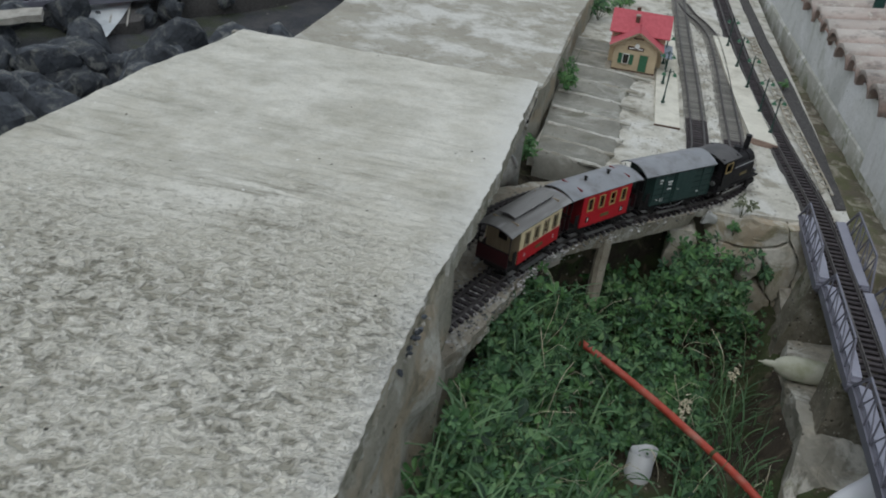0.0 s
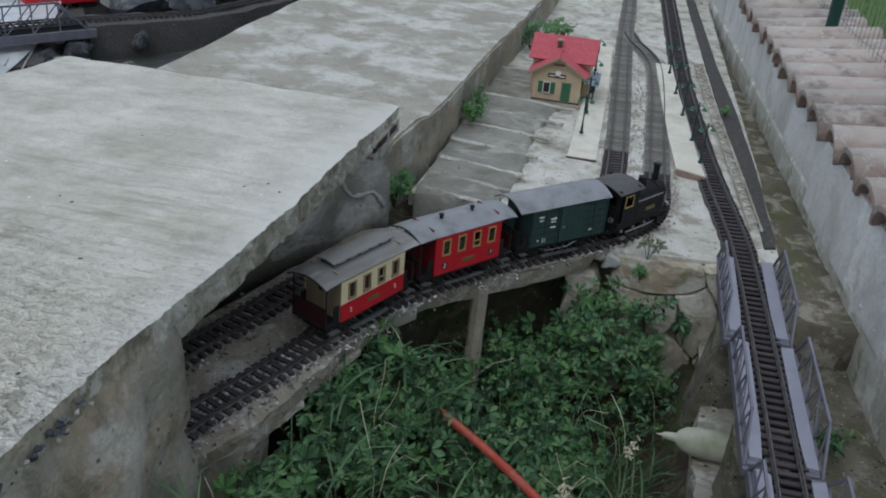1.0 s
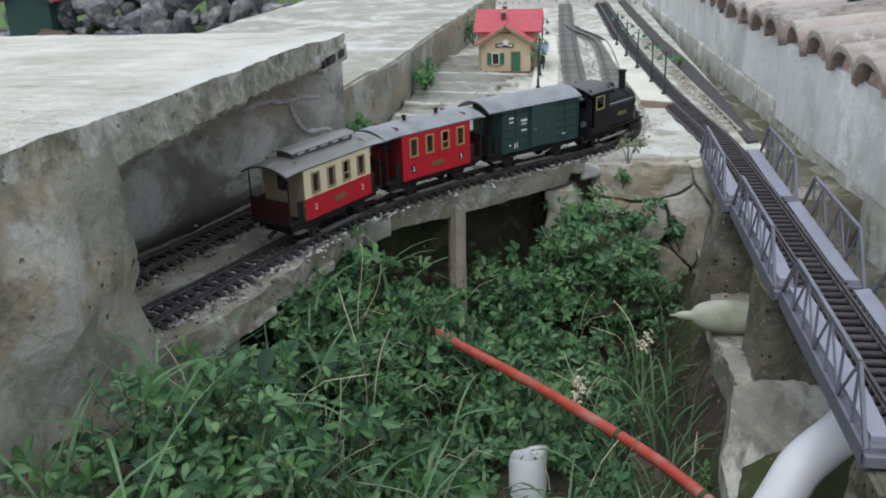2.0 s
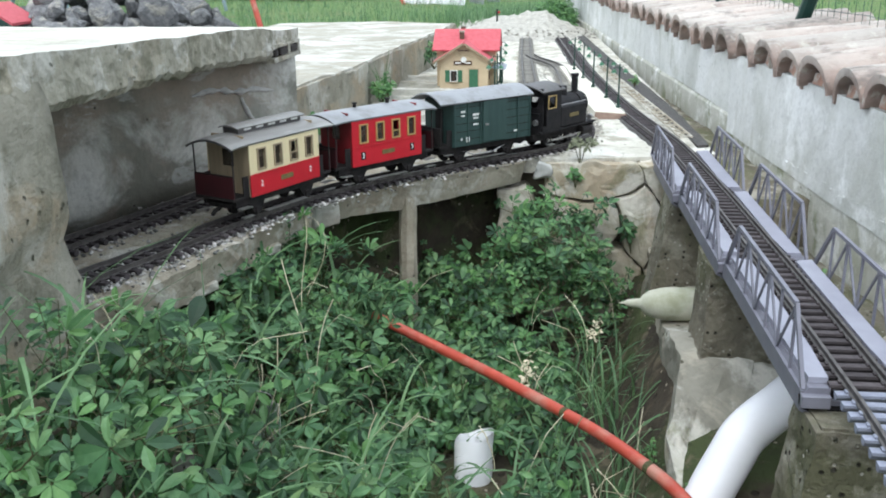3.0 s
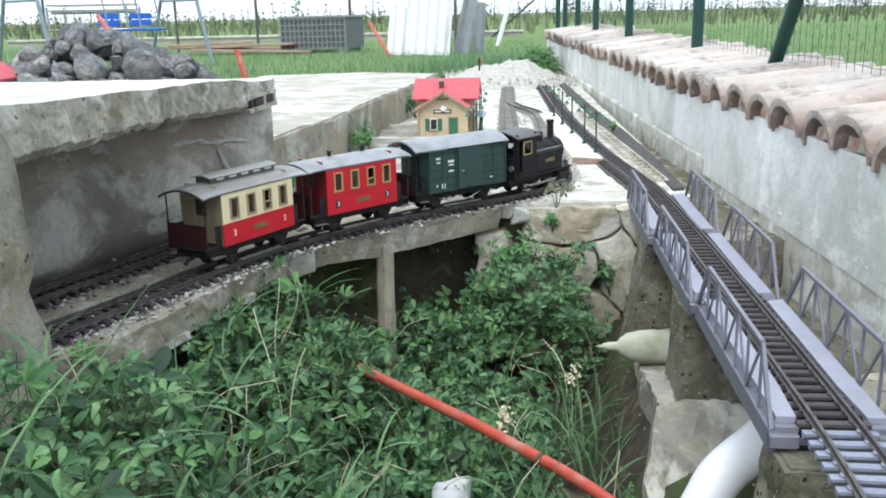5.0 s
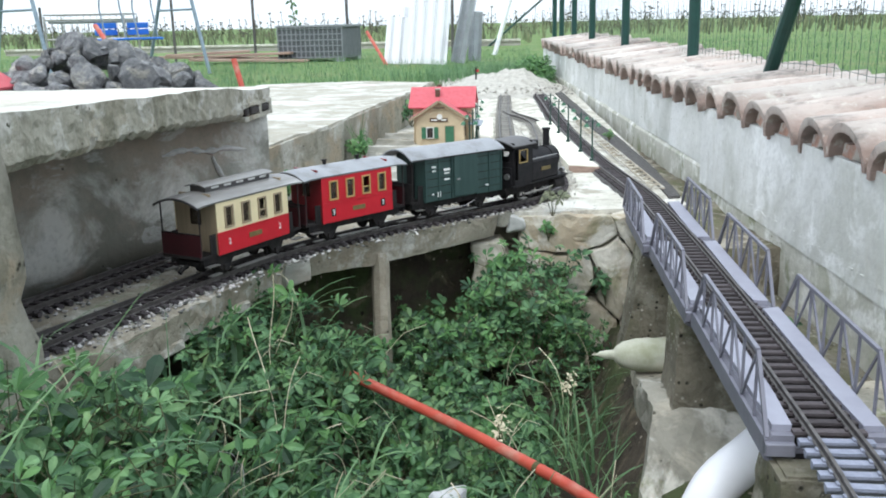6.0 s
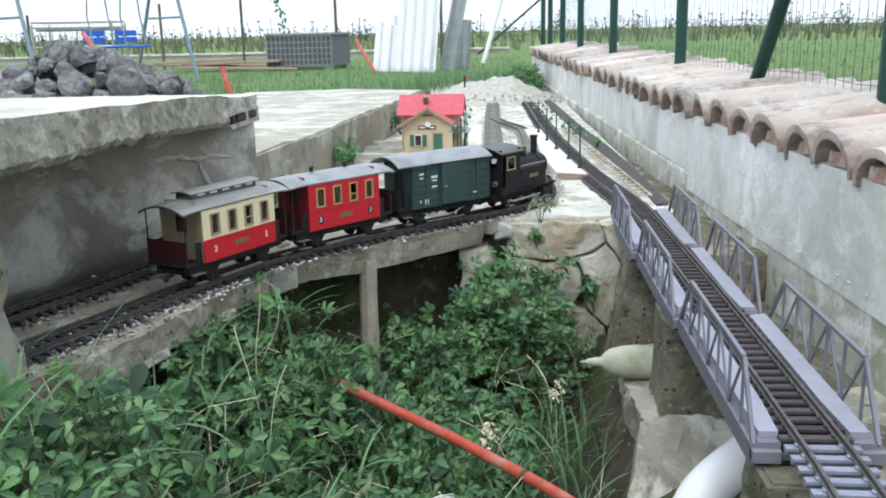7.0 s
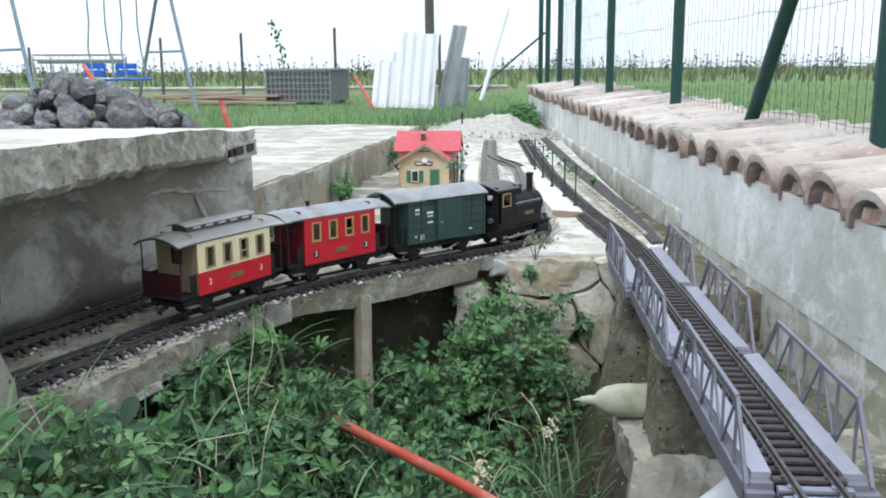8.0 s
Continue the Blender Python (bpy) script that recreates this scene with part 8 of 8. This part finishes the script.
def sheet(spot, width, height, lean, turn, material, label, ribs_n=4, roll=0):
    """A tall ribbed metal sheet leaning back."""
    bm = bmesh.new()
    n = ribs_n * 8
    prof = []
    for i in range(n + 1):
        f = (i % 8) / 8
        prof.append((width * i / n - width / 2, 0.045 if 0.4 < f < 0.62 else (0.02 if 0.3 < f < 0.72 else 0.0)))
    lo = [bm.verts.new((x, -d, 0)) for x, d in prof]
    hi = [bm.verts.new((x, -d, height)) for x, d in prof]
    lo2 = [bm.verts.new((x, -d + 0.004, 0)) for x, d in prof]
    hi2 = [bm.verts.new((x, -d + 0.004, height)) for x, d in prof]
    for i in range(n):
        bm.faces.new((lo[i], lo[i + 1], hi[i + 1], hi[i]))
        bm.faces.new((lo2[i], hi2[i], hi2[i + 1], lo2[i + 1]))
        bm.faces.new((hi[i], hi[i + 1], hi2[i + 1], hi2[i]))
    ob = part("metal_sheet", bm, material, None)
    ob.matrix_basis = pose(*spot, 0, 0, turn) @ pose(0, 0, 0, -lean, roll, 0)
    return tagged(ob, label, "metal sheet", "leaning sheets")


sheet((-1.53, 10.5, -0.03), 0.50, 0.95, 10, -4, "sheet", "tall white corrugated metal sheet leaning upright", 4, 4)
sheet((-1.90, 10.62, -0.03), 0.38, 0.60, 12, 5, "sheet", "shorter white corrugated metal sheet leaning upright", 3, 6)
sheet((-1.16, 10.75, -0.03), 0.22, 1.06, 12, -30, "sheet_grey", "grey metal sheet leaning upright", 2, 6)
sheet((-0.97, 11.2, -0.03), 0.18, 0.64, 8, -14, "sheet_grey", "short grey metal panel leaning upright", 1, 1)
sheet((-1.80, 10.8, -0.03), 0.30, 0.72, 12, 0, "sheet", "shorter white corrugated metal sheet leaning upright", 2, 4)
bm = tubed([(-2.02, 10.4, -0.03), (-2.34, 10.9, 0.38)], 0.022, 8)
tagged(part("orange_pipe", bm, "pipe_orange", None), "orange plastic pipe leaning beside the sheets", "pipe", "orange pipes")
bm = tubed([(-2.42, 5.76, 0.0), (-2.495, 5.82, 0.235)], 0.022, 8)
tagged(part("orange_pipe", bm, "pipe_orange", None), "orange plastic pipe end sticking up beside the rocks", "pipe", "orange pipes")
bm = tubed([(-3.78, 6.7, 0.20), (-4.13, 7.02, 0.515)], 0.021, 8)
tagged(part("orange_pipe", bm, "pipe_orange", None), "orange plastic pipe lying over the rock pile", "pipe", "orange pipes")
bm = tubed([(-0.78, 13.5, -0.04), (-0.36, 13.6, 1.38)], 0.035, 10)
tagged(part("plastic_tube", bm, "pipe_white", None), "pale plastic tube leaning against the fence line", "pipe")
bm = tubed([(-1.80, 16.0, -0.1), (-1.83, 16.0, 5.5)], 0.092, 14, scale_end=0.8)
tagged(part("utility_pole", bm, "pole", None), "dark wooden utility pole behind the sheets", "pole")
for i, (x, y, hh) in enumerate(((-4.46, 13.0, 1.03), (-3.0, 13.0, 1.09), (-5.74, 13.0, 0.97), (-7.87, 13.0, 0.85), (-1.36, 12.6, 0.95))):
    bm = tubed([(x, y, -0.1), (x, y, hh)], 0.022, 8)
    tagged(part("fence_stake", bm, "pole", None), "thin dark fence stake on the meadow", "stake", "fence stakes")
# planks on the ground
for i, (x, y, z, l, a) in enumerate(((-4.75, 12.3, 0.06, 1.9, 4), (-4.35, 12.0, 0.10, 1.5, -7), (-4.2, 11.8, 0.03, 1.7, 2), (-4.9, 12.1, 0.13, 1.2, 12))):
    ob = part("plank", bbox(-l / 2, l / 2, -0.07, 0.07, 0, 0.035, bevel=0.004), "plank", None)
    ob.matrix_basis = pose(x, y, z - 0.03, 0, 1.5 * (-1) ** i, a)
    tagged(ob, "weathered plank stacked on the grass", "plank", "stacked planks")
# low wall along the end of the meadow
lw = thing("low_wall", pose(0, 0, 0), "low grey garden wall at the end of the meadow", "wall")
lw["kind"] = "structure"
part("wall_body", bbox(-12, -0.4, 18.9, 19.1, -0.2, 0.07), "farwall", lw)
part("coping", bbox(-12, -0.4, 18.86, 19.14, 0.071, 0.112), "plateau", lw, "pale coping")


# ---------- garden swing and wire trolley ----------
sw = thing("garden_swing", pose(-4.69, 8.46, -0.02, 0, 0, 56), "blue-grey tubular garden swing with two blue seats", "garden swing")
SH = 1.67
for x in (-0.91, 0.91):
    for y in (-0.47, 0.70):
        part("leg", tubed([(x, y, 0), (x, 0, SH)], 0.020, 8), "steel_tube", sw)
    part("cross_tube", tubed([(x, -0.27, 0.70), (x, 0.41, 0.70)], 0.013, 8), "steel_tube", sw)
part("top_bar", tubed([(-0.95, 0, SH), (0.95, 0, SH)], 0.022, 8), "steel_tube", sw)
for x in (0.06, 0.45):
    for s in (-0.11, 0.11):
        part("hanger", tubed([(x + s, 0, SH), (x + s * 0.85, 0.01, 1.0), (x + s * 1.1, 0.02, 0.72), (x + s * 1.1, -0.05, 0.42)], 0.009, 6), "steel_tube", sw)
    st = part("seat", bbox(x - 0.13, x + 0.13, -0.15, 0.13, 0.385, 0.41, bevel=0.008), "blue_seat", sw, "blue plastic seat")
    for k in range(2):
        part("seat_back_slat", bbox(x - 0.13, x + 0.13, 0.12, 0.145, 0.44 + 0.07 * k, 0.500 + 0.07 * k, bevel=0.006), "blue_seat", st)
tr = thing("wire_trolley", pose(-5.40, 9.6, -0.02, 0, 0, 8), "rusty wire cage trolley", "trolley")
for x in (-0.45, 0.45):
    for y in (-0.28, 0.28):
        part("corner_tube", tubed([(x, y, 0), (x, y, 0.66)], 0.014, 6), "steel", tr)
for z in (0.15, 0.40, 0.62, 0.68):
    part("frame_tube", tubed([(-0.45, -0.28, z), (0.45, -0.28, z), (0.45, 0.28, z), (-0.45, 0.28, z), (-0.45, -0.28, z)], 0.010, 6), "steel", tr)
for i in range(13):
    x = -0.45 + 0.075 * i
    part("wire_bar", tubed([(x, -0.28, 0.15), (x, -0.28, 0.66)], 0.004, 4), "steel", tr)
part("load", bbox(-0.42, 0.42, -0.25, 0.25, 0.58, 0.61, bevel=0.006), "sheet_grey", tr, "grey load on the trolley")

# ---------- the field of dry sunflowers towards the horizon ----------
sf, lowf = Leaves(), Leaves()
for _ in range(900):
    y = rng.uniform(30, 70)
    x = rng.uniform(-0.75, 0.75) * (y + 4)
    hgt = rng.uniform(0.5, 1.1)
    z0 = ground_z(x, y)
    lean = rng.uniform(-0.08, 0.08)
    top = Vector((x + lean, y, z0 + hgt))
    sf.stem([(x, y, z0), (x + lean * 0.5, y, z0 + hgt * 0.6), top], 0.010, 3)
    r = rng.uniform(0.030, 0.065)
    k = len(sf.v)
    for j in range(7):
        t = 2 * math.pi * j / 7
        sf.v.append(top + Vector((r * math.cos(t), -0.03 + 0.02 * math.sin(t), r * 0.55 * math.sin(t) - 0.03)))
    sf.v.append(top + Vector((0, 0.05, 0.0)))
    for j in range(7):
        sf.f.append((k + j, k + (j + 1) % 7, k + 7))
    sf.f.append(tuple(range(k, k + 7)))
    for _ in range(3):
        p = Vector((x + lean * 0.3, y, z0 + hgt * rng.uniform(0.3, 0.8)))
        a = rng.uniform(0, 6.28)
        sf.leaflet(p, Vector((math.cos(a), math.sin(a) * 0.4, -0.5)).normalized(), Vector((0, -0.4, 1)).normalized(), 0.16, 0.10, 0.2)
for _ in range(5200):
    y = rng.uniform(21, 70)
    x = rng.uniform(-0.75, 0.75) * (y + 4)
    z0 = ground_z(x, y)
    lowf.blade(Vector((x, y, z0)), Vector((rng.uniform(-1, 1), 0.2, 0)).normalized(), rng.uniform(0.25, 0.62), rng.uniform(0.02, 0.05), rng.uniform(0.1, 0.8), 3)
sf.put("sunflower_field", "flower", "field of dark withered sunflowers along the horizon", "sunflowers")
lowf.put("field_plants", "field", "dull green undergrowth of the far field", "field")

# a thin sapling beyond the crate
th = thing("sapling", pose(-4.12, 14.0, -0.12), "thin leaning sapling with few small leaves", "sapling")
way = [Vector((0.10, 0, 0)), Vector((0.09, 0, 0.5)), Vector((0.02, 0, 0.95)), Vector((-0.10, 0, 1.36))]
part("stem", tubed(way, 0.010, 5, scale_end=0.4), "stem", th)
lv = Leaves()
for i in range(46):
    t = rng.uniform(0.25, 1.0) * 3
    k = min(2, int(t))
    p = way[k].lerp(way[k + 1], t - k) + Vector((rng.gauss(0, 0.03 + 0.06 * (k == 0)), 0, rng.gauss(0, 0.03)))
    a = rng.uniform(0, 6.28)
    lv.leaflet(p, Vector((math.cos(a), 0.2, math.sin(a))).normalized(), Vector((0, -1, 0.3)).normalized(), 0.07, 0.04, 0.1)
lv.put("leaves", "bush_leaf", "", "", th)
